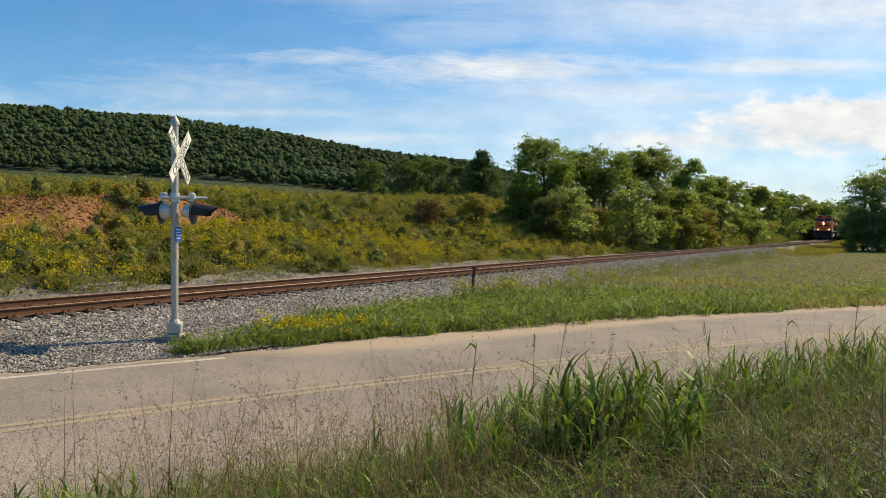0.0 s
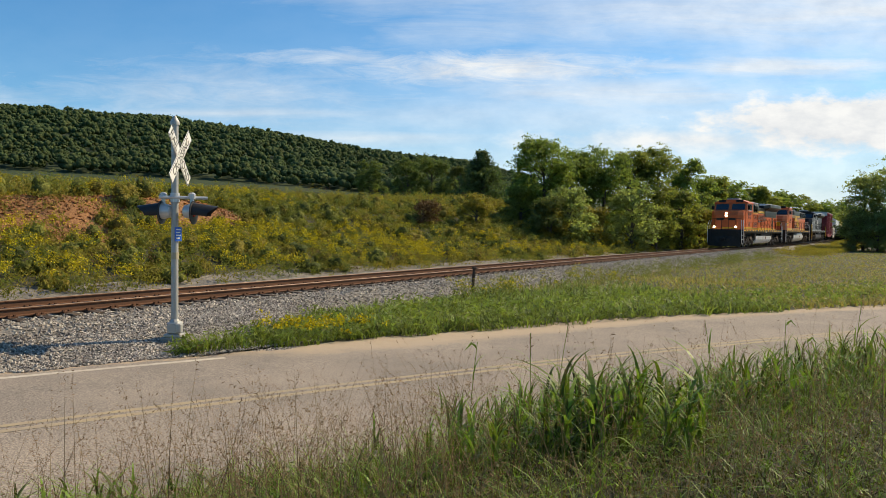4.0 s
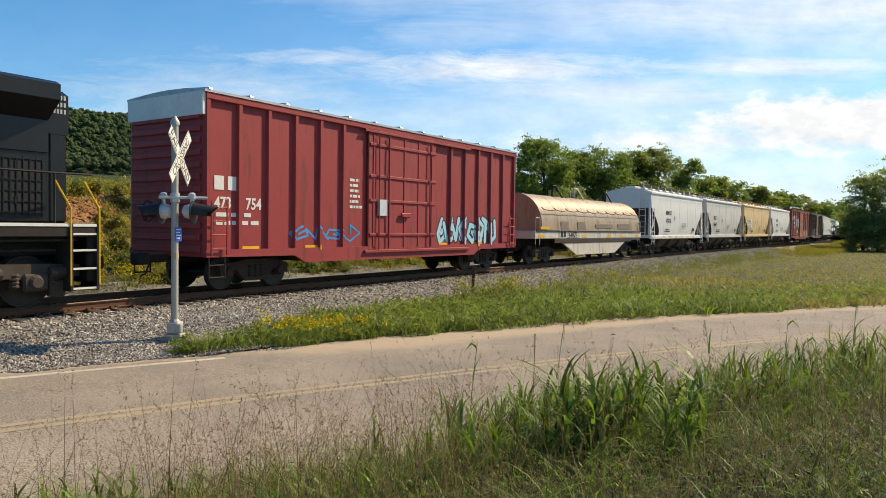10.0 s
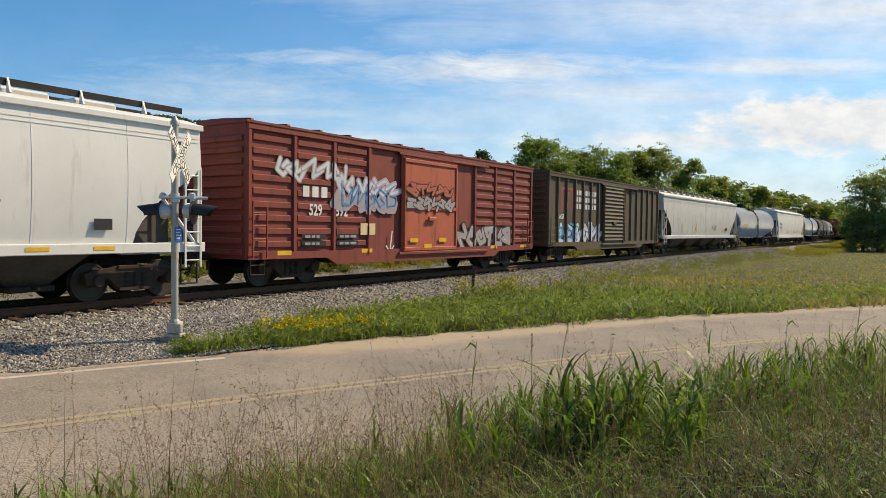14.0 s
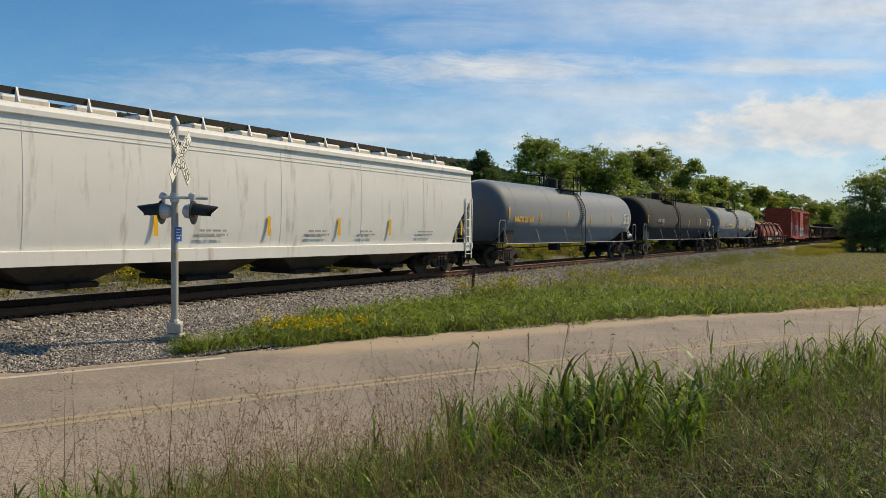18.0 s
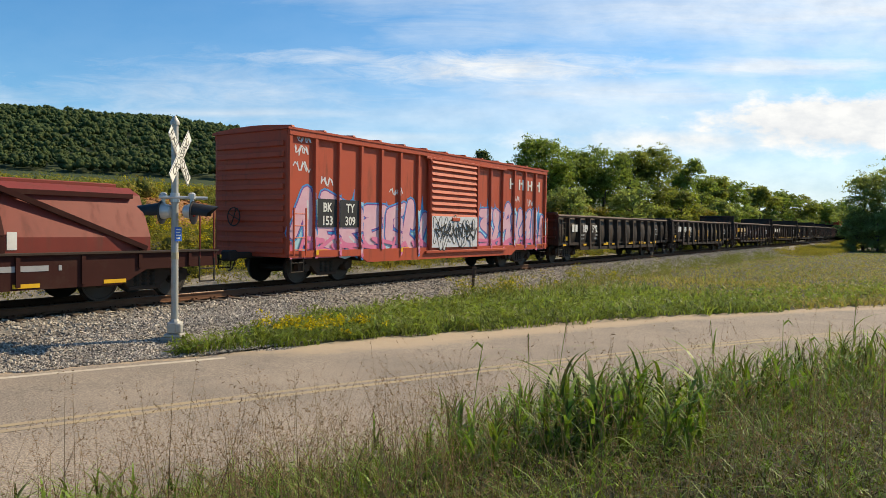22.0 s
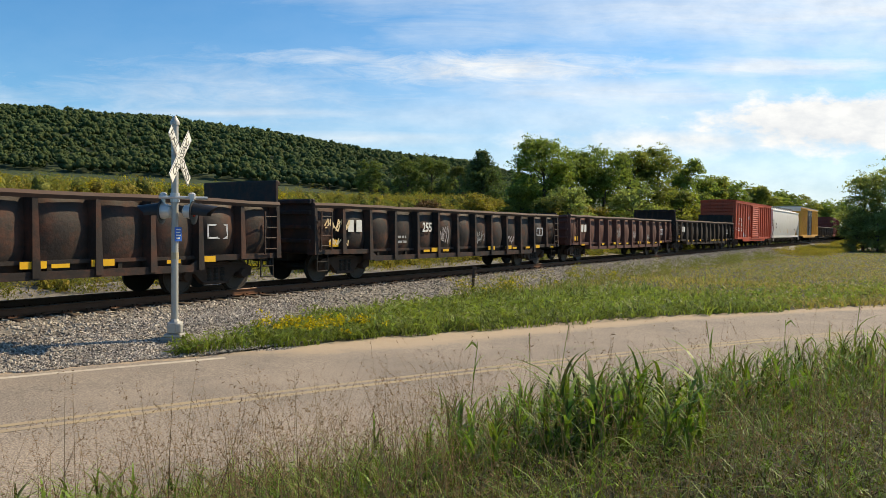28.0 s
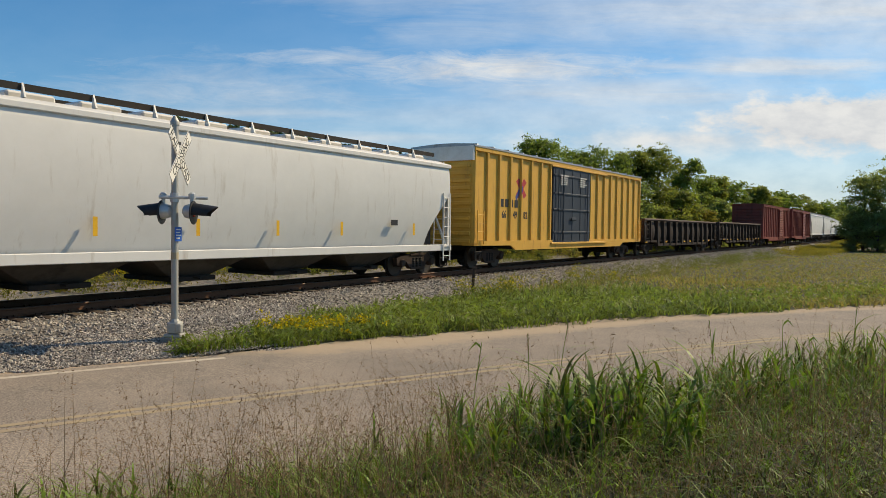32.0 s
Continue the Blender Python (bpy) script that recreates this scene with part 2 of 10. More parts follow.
# ---------------------------------------------------------------- the line of the railway
STEP = 0.5
S_TAB = np.arange(-120.0, 1000.0, STEP)
BEND = np.clip(S_TAB, -40.0, 130.0)
TURN = 0.97842 - 0.000785 * BEND + 0.5 * 1.8046e-5 * BEND ** 2
X_TAB = np.cumsum(np.cos(TURN)) * STEP
Y_TAB = np.cumsum(np.sin(TURN)) * STEP
X_TAB, Y_TAB = X_TAB - np.interp(0, S_TAB, X_TAB), Y_TAB - np.interp(0, S_TAB, Y_TAB) + 27.8945


def rail_z(s):
    return 0.00273 * np.clip(s, -50.0, 150.0)


def track_at(s):
    return np.interp(s, S_TAB, X_TAB), np.interp(s, S_TAB, Y_TAB), np.interp(s, S_TAB, TURN)


def track_point(s, u, z):
    """A point beside the track: u metres toward the road, z above the rail heads."""
    x, y, a = track_at(s)
    return x + np.sin(a) * u, y - np.cos(a) * u, rail_z(s) + z


def track_coords(x, y):
    """Distance along the track and sideways from it, for arrays of places."""
    x, y = np.asarray(x, float), np.asarray(y, float)
    c, si = math.cos(0.972), math.sin(0.972)
    s = x * c + (y - 27.8945) * si
    for _ in range(3):
        tx, ty, a = track_at(s)
        s = s + (x - tx) * np.cos(a) + (y - ty) * np.sin(a)
    tx, ty, a = track_at(s)
    return s, (x - tx) * np.sin(a) - (y - ty) * np.cos(a)


def road_y(x):
    xc = np.clip(x, -16.0, 22.0)
    return 10.72 + 0.625 * xc - 0.0075 * xc ** 2 + (x - xc) * (0.625 - 0.015 * xc)


def road_side(x, y):
    """Distance from the road's centre line, positive toward the railway."""
    xc = np.clip(x, -16.0, 22.0)
    slope = 0.625 - 0.015 * xc
    return (y - road_y(x)) / np.sqrt(1 + slope ** 2)


def road_z(x):
    return -0.60 + 0.5 * np.clip((-8.0 - x) / 12.0, 0, 1)


def wave(x, y, scale, seed=0.0):
    """Cheap smooth unevenness for arrays."""
    return (np.sin(x / scale + seed) * np.cos(y / scale * 1.13 - seed * 2) + 0.5 * np.sin((x * 0.7 + y) / scale * 2.1 + seed * 3)
            + 0.33 * np.cos((x - 0.6 * y) / scale * 3.7 + seed)) / 1.83


def ease(t):
    t = np.clip(t, 0, 1)
    return t * t * (3 - 2 * t)


def ground_z(x, y):
    x, y = np.asarray(x, float), np.asarray(y, float)
    s, u = track_coords(x, y)
    r = road_side(x, y)
    rz = rail_z(s)
    # railway bed
    bed = rz - 0.22 - 0.42 * ease((np.abs(u) - 1.75) / 2.0)
    # far side: gravel strip, then the cut bank and the field on top of it
    crest = 2.9 + 0.020 * np.clip(s, -40, 40) - 2.2 * ease((s - 35) / 60) + 0.30 * wave(x, y, 9.0, 1.0)
    rise = ease((-u - 5.6) / 17.0)
    scarp = ease((s + 15) / 4) * ease((5.0 - s) / 4)
    rise = rise * (1 - scarp) + scarp * (0.40 * ease((-u - 5.6) / 7.0) + 0.60 * ease((-u - 14.2 - 0.7 * wave(x, y, 2.0, 5.0)) / 3.6))
    far = rz - 0.55 + rise * (crest + 0.55) + 0.12 * wave(x, y, 2.2, 3.0) * ease((-u - 5.0) / 2.0) + np.clip(-u - 40, 0, 400) * 0.010
    z = np.where(u < 0, np.where(-u > 3.7, far, bed), bed)
    # near side between railway and road
    near = -0.62 + 0.05 * wave(x, y, 3.0)
    z = np.where(u > 3.75, near, z)
    # the raised gravel apron round the crossing signal falls off to the road
    apron = ease((-2.6 - x) / 1.6)
    k = np.clip((r - 3.35) / 2.2, 0, 1)
    top = (road_z(x) - 0.05) * (1 - k) - 0.26 * k
    z = np.where((u > 1.2) & (u < 12) & (r > 3.2), z * (1 - apron) + np.maximum(z, top) * apron, z)
    # the road's bed and the verge on which the camera stands
    west = ease((-2.6 - x) / 1.6)
    inroad = (r < 3.75 - 0.4 * west) & (r > -3.2)
    z = np.where(inroad, road_z(x) - 0.05, z)
    verge = road_z(x) + 0.02 + 0.75 * ease((-r - 3.0) / 4.0) + 0.05 * wave(x, y, 1.3, 2.0)
    z = np.where(r < -3.2, verge, z)
    return z
# ---------------------------------------------------------------- ground, road, railway
LINE_WHITE = surface("faded_white_line", (0.56, 0.51, 0.43), (0.34, 0.285, 0.225), rough=0.85, scale=5.0, amount=0.7, bump=0.1)
LINE_YELLOW = surface("faded_yellow_line", (0.37, 0.29, 0.165), (0.27, 0.225, 0.175), rough=0.85, scale=9.0, amount=0.8, bump=0.1)
STONE = surface("ballast_stone", (0.385, 0.335, 0.280), (0.225, 0.195, 0.160), rough=0.85, scale=9.0, amount=0.8, bump=0.3, bump_scale=60.0, island=0.6)
GRAVEL = surface("pale_gravel", (0.375, 0.338, 0.296), (0.180, 0.161, 0.140), rough=0.88, scale=9.0, amount=0.8, bump=0.3, bump_scale=60.0, island=0.65, spec=0.15)
RAIL = surface("rusty_rail", (0.16, 0.075, 0.04), (0.10, 0.05, 0.03), rough=0.75, metal=0.3, scale=12.0, amount=0.9, bump=0.2)
RAIL_TOP = surface("worn_rail_head", (0.13, 0.09, 0.07), (0.09, 0.065, 0.05), rough=0.55, metal=0.7, scale=6.0, bump=0.02)
TIE = surface("weathered_tie_wood", (0.085, 0.060, 0.042), (0.045, 0.034, 0.026), rough=0.9, scale=10.0, amount=0.9, bump=0.5, each=0.3)
SPIKE = surface("tie_plate_rust", (0.12, 0.06, 0.035), rough=0.8, metal=0.4, scale=14.0)


def ground_material():
    """Soil, gravel and turf, mixed by place along the railway and the road."""
    m = bpy.data.materials.new("ground_soil")
    m.use_nodes = True
    nt = m.node_tree
    p = nt.nodes["Principled BSDF"]
    p.inputs["Roughness"].default_value = 0.95
    tc = nt.nodes.new("ShaderNodeTexCoord")
    n1 = node(nt, "ShaderNodeTexNoise", Scale=0.35, Detail=6.0, Roughness=0.6)
    n2 = node(nt, "ShaderNodeTexNoise", Scale=9.0, Detail=6.0, Roughness=0.7)
    for n in (n1, n2):
        link(nt, tc.outputs["Object"], n.inputs[0])
    at = nt.nodes.new("ShaderNodeAttribute")
    at.attribute_name = "cover"
    sep = nt.nodes.new("ShaderNodeSeparateColor")
    link(nt, at.outputs["Color"], sep.inputs[0])
    turf = mix(nt, ramp(nt, n2.outputs[0], [(0.35, (0, 0, 0)), (0.65, (1, 1, 1))]), (0.022, 0.026, 0.010), (0.062, 0.056, 0.024))
    clay = mix(nt, ramp(nt, n2.outputs[0], [(0.40, (0, 0, 0)), (0.60, (1, 1, 1))]), (0.135, 0.055, 0.020), (0.30, 0.145, 0.055))
    grav = mix(nt, ramp(nt, n2.outputs[0], [(0.38, (0, 0, 0)), (0.62, (1, 1, 1))]), (0.075, 0.068, 0.058), (0.25, 0.225, 0.195))
    sand = mix(nt, ramp(nt, n2.outputs[0], [(0.3, (0, 0, 0)), (0.7, (1, 1, 1))]), (0.40, 0.31, 0.22), (0.30, 0.23, 0.16))
    edge = math_node(nt, "ADD", math_node(nt, "MULTIPLY", n1.outputs[0], 0.5), math_node(nt, "MULTIPLY", n2.outputs[0], 0.5))

    def worn(channel):
        return ramp(nt, math_node(nt, "ADD", math_node(nt, "SUBTRACT", channel, 0.5), edge), [(0.40, (0, 0, 0)), (0.60, (1, 1, 1))])

    col = mix(nt, worn(sep.outputs[0]), turf, grav)
    col = mix(nt, worn(sep.outputs[1]), col, clay)
    col = mix(nt, worn(sep.outputs[2]), col, sand)
    link(nt, col, p.inputs["Base Color"])
    bp = node(nt, "ShaderNodeBump", Strength=0.6, Distance=0.04)
    link(nt, n2.outputs[0], bp.inputs["Height"])
    link(nt, bp.outputs[0], p.inputs["Normal"])
    return m


def road_material():
    """Worn speckled asphalt under drifts of pale sand."""
    m = bpy.data.materials.new("worn_asphalt_sandy")
    m.use_nodes = True
    nt = m.node_tree
    p = nt.nodes["Principled BSDF"]
    p.inputs["Roughness"].default_value = 0.92
    p.inputs["Specular IOR Level"].default_value = 0.25
    tc = nt.nodes.new("ShaderNodeTexCoord")
    noises = [node(nt, "ShaderNodeTexNoise", Scale=sc, Detail=de, Roughness=0.65) for sc, de in ((0.5, 5.0), (6.0, 5.0), (46.0, 4.0))]
    for n in noises:
        link(nt, tc.outputs["Object"], n.inputs[0])
    big, mid, chip = (n.outputs[0] for n in noises)
    grey = mix(nt, ramp(nt, big, [(0.35, (0, 0, 0)), (0.65, (1, 1, 1))]), (0.205, 0.178, 0.152), (0.290, 0.245, 0.200))
    speck = ramp(nt, chip, [(0.36, (0.48, 0.47, 0.46)), (0.50, (0.98, 0.98, 0.98)), (0.66, (1.55, 1.5, 1.44))])
    grey = mix(nt, 1.0, grey, speck, "MULTIPLY")
    sand = mix(nt, mid, (0.42, 0.335, 0.240), (0.315, 0.248, 0.178))
    at = nt.nodes.new("ShaderNodeAttribute")
    at.attribute_name = "cover"
    f = math_node(nt, "ADD", at.outputs["Fac"], math_node(nt, "MULTIPLY", math_node(nt, "SUBTRACT", mid, 0.5), 0.9))
    f = math_node(nt, "ADD", f, math_node(nt, "MULTIPLY", math_node(nt, "SUBTRACT", big, 0.5), 0.9))
    col = mix(nt, ramp(nt, f, [(0.25, (0, 0, 0)), (0.85, (1, 1, 1))]), grey, sand)
    link(nt, col, p.inputs["Base Color"])
    bp = node(nt, "ShaderNodeBump", Strength=0.35, Distance=0.01)
    link(nt, chip, bp.inputs["Height"])
    link(nt, bp.outputs[0], p.inputs["Normal"])
    return m


def build_ground():
    """One sheet, finely divided where the camera looks and coarse to the horizon."""
    def axis(lo, hi, fine_lo, fine_hi, fine):
        a = list(np.arange(fine_lo, fine_hi + 0.01, fine))
        step = fine
        while a[-1] < hi:
            step *= 1.22
            a.append(a[-1] + step)
        step = fine
        while a[0] > lo:
            step *= 1.22
            a.insert(0, a[0] - step)
        return np.array(a)

    xs, ys = axis(-1500, 1500, -24, 34, 0.30), axis(-600, 2500, -4, 62, 0.33)
    gx, gy = np.meshgrid(xs, ys)
    x, y = gx.ravel(), gy.ravel()
    z = ground_z(x, y)
    verts = np.stack([x, y, z], 1)
    n, m = len(xs), len(ys)
    i = (np.arange(m - 1)[:, None] * n + np.arange(n - 1)).ravel()
    me = array_mesh("ground", verts, np.stack([i, i + 1, i + n + 1, i + n], 1), ground_material(), True)
    s, u = track_coords(x, y)
    r = road_side(x, y)
    au = np.abs(u)
    gravel = np.where(u > 0, 1 - ease((u - 3.2 + 0.9 * ease((s - 50) / 30)) / 0.8), 1 - ease((au - 7.0) / 1.2))
    gravel = np.maximum(gravel, ease((-3.6 - x) / 1.0) * (u > 0) * (u < 9) * (r > 3.5))
    cut = ease((-u - 12.4) / 1.6) * (1 - ease((-u - 18.0) / 1.6)) * ease((4.5 - s) / 3) * ease((s + 16) / 3)
    sand = np.where(r > 0, (1 - ease((r - 3.75 + 0.4 * ease((-1.0 - x) / 2)) / 0.3)) * 0.95, (1 - ease((-r - 3.3) / 1.2)) * 0.8)
    cover = np.stack([gravel, np.clip(cut + 0.22 * (au > 7) * (u < 0), 0, 1), sand, np.ones_like(sand)], 1)
    layer = me.color_attributes.new("cover", "FLOAT_COLOR", "POINT")
    layer.data.foreach_set("color", cover.astype(np.float32).ravel())
    tagged(new("ground", me), "grassy ground with gravel and red clay beside the railway", "ground", kind="structure")


build_ground()


def strip(x0, x1, side_a, side_b, lift, step=0.4, ragged=0.0):
    """A ribbon that follows the road between two side distances."""
    xs = np.arange(x0, x1 + step, step)
    xc = np.clip(xs, -16.0, 22.0)
    slope = 0.625 - 0.015 * xc
    ln = np.sqrt(1 + slope ** 2)
    rows = []
    for k, side in enumerate((side_a, side_b)):
        d = side + ragged * wave(xs * 3, xs, 0.9, k)
        rows.append(np.stack([xs - slope / ln * d, road_y(xs) + d / ln, road_z(xs) + lift - 0.010 * abs(side)], 1))
    n = len(xs)
    i = np.arange(n - 1)
    return np.concatenate(rows), np.stack([i, i + 1, i + n + 1, i + n], 1)


def build_road():
    road = tagged(new("road"), "dusty two-lane asphalt road", "road", kind="structure")
    sides = np.array([-3.35, -3.0, -2.6, -2.2, -1.6, -0.8, -0.18, -0.05, 0.05, 0.18, 0.8, 1.5, 1.9, 2.3, 2.6, 2.9, 2.99, 3.16, 3.3, 3.5, 3.85])
    rows = [strip(-60, 260, d, d, 0.0)[0] for d in sides]
    m = len(rows[0]) // 2
    v = np.concatenate([r[:m] for r in rows])
    i = (np.arange(len(sides) - 1)[:, None] * m + np.arange(m - 1)).ravel()
    me = array_mesh("asphalt", v, np.stack([i, i + 1, i + m + 1, i + m], 1), road_material())
    x, d = v[:, 0], np.repeat(sides, m)
    west = ease((-2.0 - x) / 2.5)
    east = ease((x - 1.0) / 6.0)
    sand = ease((d - 1.9 - 0.9 * west - 0.85 * east) / (1.5 - 0.3 * west - 0.5 * east)) * (1 - 0.35 * west) + 0.55 * ease((-d - 1.8) / 1.6)
    sand = np.clip(sand + 0.10 * wave(x, v[:, 1], 1.6, 2.0), 0, 1)
    layer = me.color_attributes.new("cover", "FLOAT_COLOR", "POINT")
    layer.data.foreach_set("color", np.stack([sand, sand, sand, np.ones_like(sand)], 1).astype(np.float32).ravel())
    part("asphalt", me, None, road)
    for name, a, b, m in (("edge_line", 3.00, 3.15, LINE_WHITE), ("centre_line", 0.055, 0.175, LINE_YELLOW), ("centre_line", -0.175, -0.055, LINE_YELLOW)):
        v, f = strip(-60, -2.3 if name == "edge_line" else 260, a, b, 0.004)
        part(name, array_mesh(name, v, f, m), m, road, "faded painted line")


build_road()


def sweep(outline, s0, s1, step=1.0):
    """A rail profile of (u, z), closed, drawn out along the track."""
    ss = np.arange(s0, s1 + step, step)
    n = len(outline)
    rows = []
    for u, z in outline:
        rows.append(np.stack(track_point(ss, u, z), 1))
    v = np.stack(rows, 1).reshape(-1, 3)
    i = (np.arange(len(ss) - 1)[:, None] * n + np.arange(n)).ravel()
    j = (np.arange(len(ss) - 1)[:, None] * n + (np.arange(n) + 1) % n).ravel()
    return v, np.stack([i, j, j + n, i + n], 1)


def build_track():
    line = tagged(new("railway_track"), "single railway track of rusty rails on wooden ties", "railway track", kind="structure")
    for u in (0.753, -0.753):
        prof = [(0.07, -0.17), (0.07, -0.155), (0.012, -0.14), (0.010, -0.045), (0.034, -0.035), (0.036, -0.012), (-0.036, -0.012), (-0.034, -0.035), (-0.010, -0.045), (-0.012, -0.14), (-0.07, -0.155), (-0.07, -0.17)]
        v, f = sweep([(u + a, z) for a, z in prof], -70, 420)
        rail = part("rail", array_mesh("rail", v, f, RAIL), RAIL, line)
        v, f = sweep([(u + a, z) for a, z in [(0.036, -0.012), (0.028, 0.0), (-0.028, 0.0), (-0.036, -0.012)]], -70, 420)
        part("rail_head", array_mesh("rail_head", v, f, RAIL_TOP), RAIL_TOP, rail, "rail head polished by wheels")
    tie = Shape().box(-0.115, 0.115, -1.30, 1.30, -0.35, -0.178, 0.012).mesh("tie", TIE)
    plate = Shape()
    for sy in (-1, 1):
        plate.box(-0.09, 0.09, sy * 0.753 - 0.17, sy * 0.753 + 0.17, -0.178, -0.158, 0.004)
        for dx in (-0.06, 0.06):
            plate.box(dx - 0.02, dx + 0.02, sy * 0.753 - 0.125, sy * 0.753 - 0.075, -0.16, -0.125).box(dx - 0.02, dx + 0.02, sy * 0.753 + 0.075, sy * 0.753 + 0.125, -0.16, -0.125)
    plate = plate.mesh("tie_plate", SPIKE)
    rng = random.Random(4)
    rest = Shape()
    for k in range(-40, 520):
        s = k * 0.53
        x, y, a = track_at(s)
        if -32 <= k < 200:
            m = pose(x, y, rail_z(s) + rng.uniform(-0.008, 0.004), 0, 0, math.degrees(a) + rng.uniform(-0.8, 0.8))
            t = part("tie", tie, TIE, line, at=m)
            part("tie_plate", plate, SPIKE, t)
        else:
            m = pose(x, y, rail_z(s), 0, 0, math.degrees(a))
            vs = [m @ Vector(p) for p in ((-.115, -1.3, -.178), (.115, -1.3, -.178), (.115, 1.3, -.178), (-.115, 1.3, -.178), (-.115, -1.3, -.3), (.115, -1.3, -.3), (.115, 1.3, -.3), (-.115, 1.3, -.3))]
            rest.add(vs, [(0, 1, 2, 3), (0, 4, 5, 1), (1, 5, 6, 2), (2, 6, 7, 3), (3, 7, 4, 0)])
    tagged(part("far_ties", rest, TIE, line), kind="stuff")


build_track()


def stones(name, centres, sizes, material, rng):
    """Broken stones: squashed, turned octahedra with uneven corners."""
    base = np.array([(1, 0, 0), (-1, 0, 0), (0, 1, 0), (0, -1, 0), (0, 0, 1), (0, 0, -1)], float)
    tri = np.array([(0, 2, 4), (2, 1, 4), (1, 3, 4), (3, 0, 4), (2, 0, 5), (1, 2, 5), (3, 1, 5), (0, 3, 5)])
    n = len(centres)
    p = base[None] * rng.uniform(0.55, 1.15, (n, 6, 1)) + rng.uniform(-0.3, 0.3, (n, 6, 3))
    a = rng.uniform(0, 6.28, n)
    b = rng.uniform(-0.6, 0.6, n)
    x, y, z = p[..., 0], p[..., 1], p[..., 2] * 0.75
    x, z = x * np.cos(b)[:, None] - z * np.sin(b)[:, None], x * np.sin(b)[:, None] + z * np.cos(b)[:, None]
    x, y = x * np.cos(a)[:, None] - y * np.sin(a)[:, None], x * np.sin(a)[:, None] + y * np.cos(a)[:, None]
    v = np.stack([x, y, z], 2) * sizes[:, None, None] + centres[:, None]
    f = tri[None] + (np.arange(n) * 6)[:, None, None]
    return array_mesh(name, v.reshape(-1, 3), f.reshape(-1, 3), material)


def build_ballast():
    rng = np.random.default_rng(7)
    n = 84000
    s = rng.uniform(-19, 60, n)
    keep = rng.uniform(0, 1, n) < np.clip(1.15 - np.maximum(s, 0) / 60, 0.3, 1)
    s = s[keep]
    u = np.where(s < 6, rng.uniform(0.9, 9.5, len(s)), rng.uniform(0.9, 6.4, len(s)))
    x, y, _ = track_point(s, u, 0)
    ok = (road_side(x, y) > np.where(x < -3.0, 3.42, 3.7))
    edge = 3.6 + 0.5 * wave(x, y, 1.0) + 6.0 * ease((-1.4 - x) / 2.4)
    ok &= u < edge
    x, y, u, s = x[ok], y[ok], u[ok], s[ok]
    z = ground_z(x, y) + 0.014
    size = rng.uniform(0.022, 0.052, len(x)) * (1 + np.clip(s, 0, 60) / 60) * np.where(u > 4.0, 0.75, 1.0)
    tagged(new("ballast", stones("ballast", np.stack([x, y, z], 1), size, STONE, rng)), "grey crushed stone ballast along the track", "ballast", kind="stuff")
    # paler, finer gravel spread round the signal down to the road
    m = 230000
    s = rng.uniform(-19, 4, m)
    u = rng.uniform(2.4, 10.5, m)
    x, y, _ = track_point(s, u, 0)
    ok = (x < -2.7 + 0.4 * wave(x, y, 0.7, 3.0)) & (road_side(x, y) > 3.45 + 0.15 * wave(x, y, 0.5, 1.0)) & (rng.uniform(0, 1, m) < ease((u - 2.2) / 1.6))
    x, y, u = x[ok], y[ok], u[ok]
    z = ground_z(x, y) + 0.010
    tagged(new("gravel", stones("gravel", np.stack([x, y, z], 1), rng.uniform(0.014, 0.036, len(x)), GRAVEL, rng)), "pale grey gravel spread round the signal's foot", "gravel", kind="stuff")
    m = 9000
    s = rng.uniform(-19, 30, m)
    u = np.where(rng.uniform(0, 1, m) < 0.35, rng.uniform(-0.6, 0.6, m), rng.uniform(-5.2, -0.9, m))
    x, y, _ = track_point(s, u, 0)
    z = ground_z(x, y) + 0.012
    tagged(new("ballast", stones("ballast", np.stack([x, y, z], 1), rng.uniform(0.02, 0.045, m), STONE, rng)), "grey crushed stone between and beyond the rails", "ballast", kind="stuff")


build_ballast()
# ---------------------------------------------------------------- plants
LEAF_OLIVE = surface("weed_leaf_olive", (0.300, 0.235, 0.048), (0.180, 0.170, 0.040), rough=0.7, scale=0.9, amount=0.8, bump=0, island=0.30, translucent=0.42, spec=0.10)
LEAF_WEED = surface("weed_leaf_green", (0.225, 0.220, 0.054), (0.120, 0.140, 0.038), rough=0.7, scale=0.8, amount=0.8, bump=0, island=0.30, translucent=0.42, spec=0.10)
LEAF_BANK = surface("bank_shrub_leaf", (0.145, 0.160, 0.052), (0.085, 0.100, 0.034), rough=0.7, scale=0.5, amount=1.0, bump=0, island=0.35, translucent=0.42, spec=0.10)
LEAF_DRY = surface("weed_dry_brown", (0.17, 0.095, 0.045), (0.12, 0.075, 0.04), rough=0.8, scale=0.5, amount=1.0, bump=0, island=0.4, translucent=0.2, spec=0.15)
FLOWER = surface("goldenrod_yellow", (0.55, 0.42, 0.020), (0.36, 0.29, 0.018), rough=0.7, scale=0.6, amount=1.0, bump=0, island=0.4, translucent=0.25, spec=0.12)
LEAF_TREE = surface("tree_leaf_green", (0.235, 0.280, 0.075), (0.125, 0.175, 0.048), rough=0.6, scale=0.7, amount=0.9, bump=0, island=0.40, translucent=0.58, spec=0.10)
LEAF_WARM = surface("tree_leaf_yellowing", (0.255, 0.262, 0.070), (0.150, 0.180, 0.050), rough=0.6, scale=0.7, amount=0.9, bump=0, island=0.40, translucent=0.58, spec=0.10)
LEAF_DARK = surface("tree_leaf_dark", (0.150, 0.185, 0.060), (0.092, 0.124, 0.040), rough=0.65, scale=0.4, amount=1.0, bump=0, island=0.40, translucent=0.48, spec=0.10)
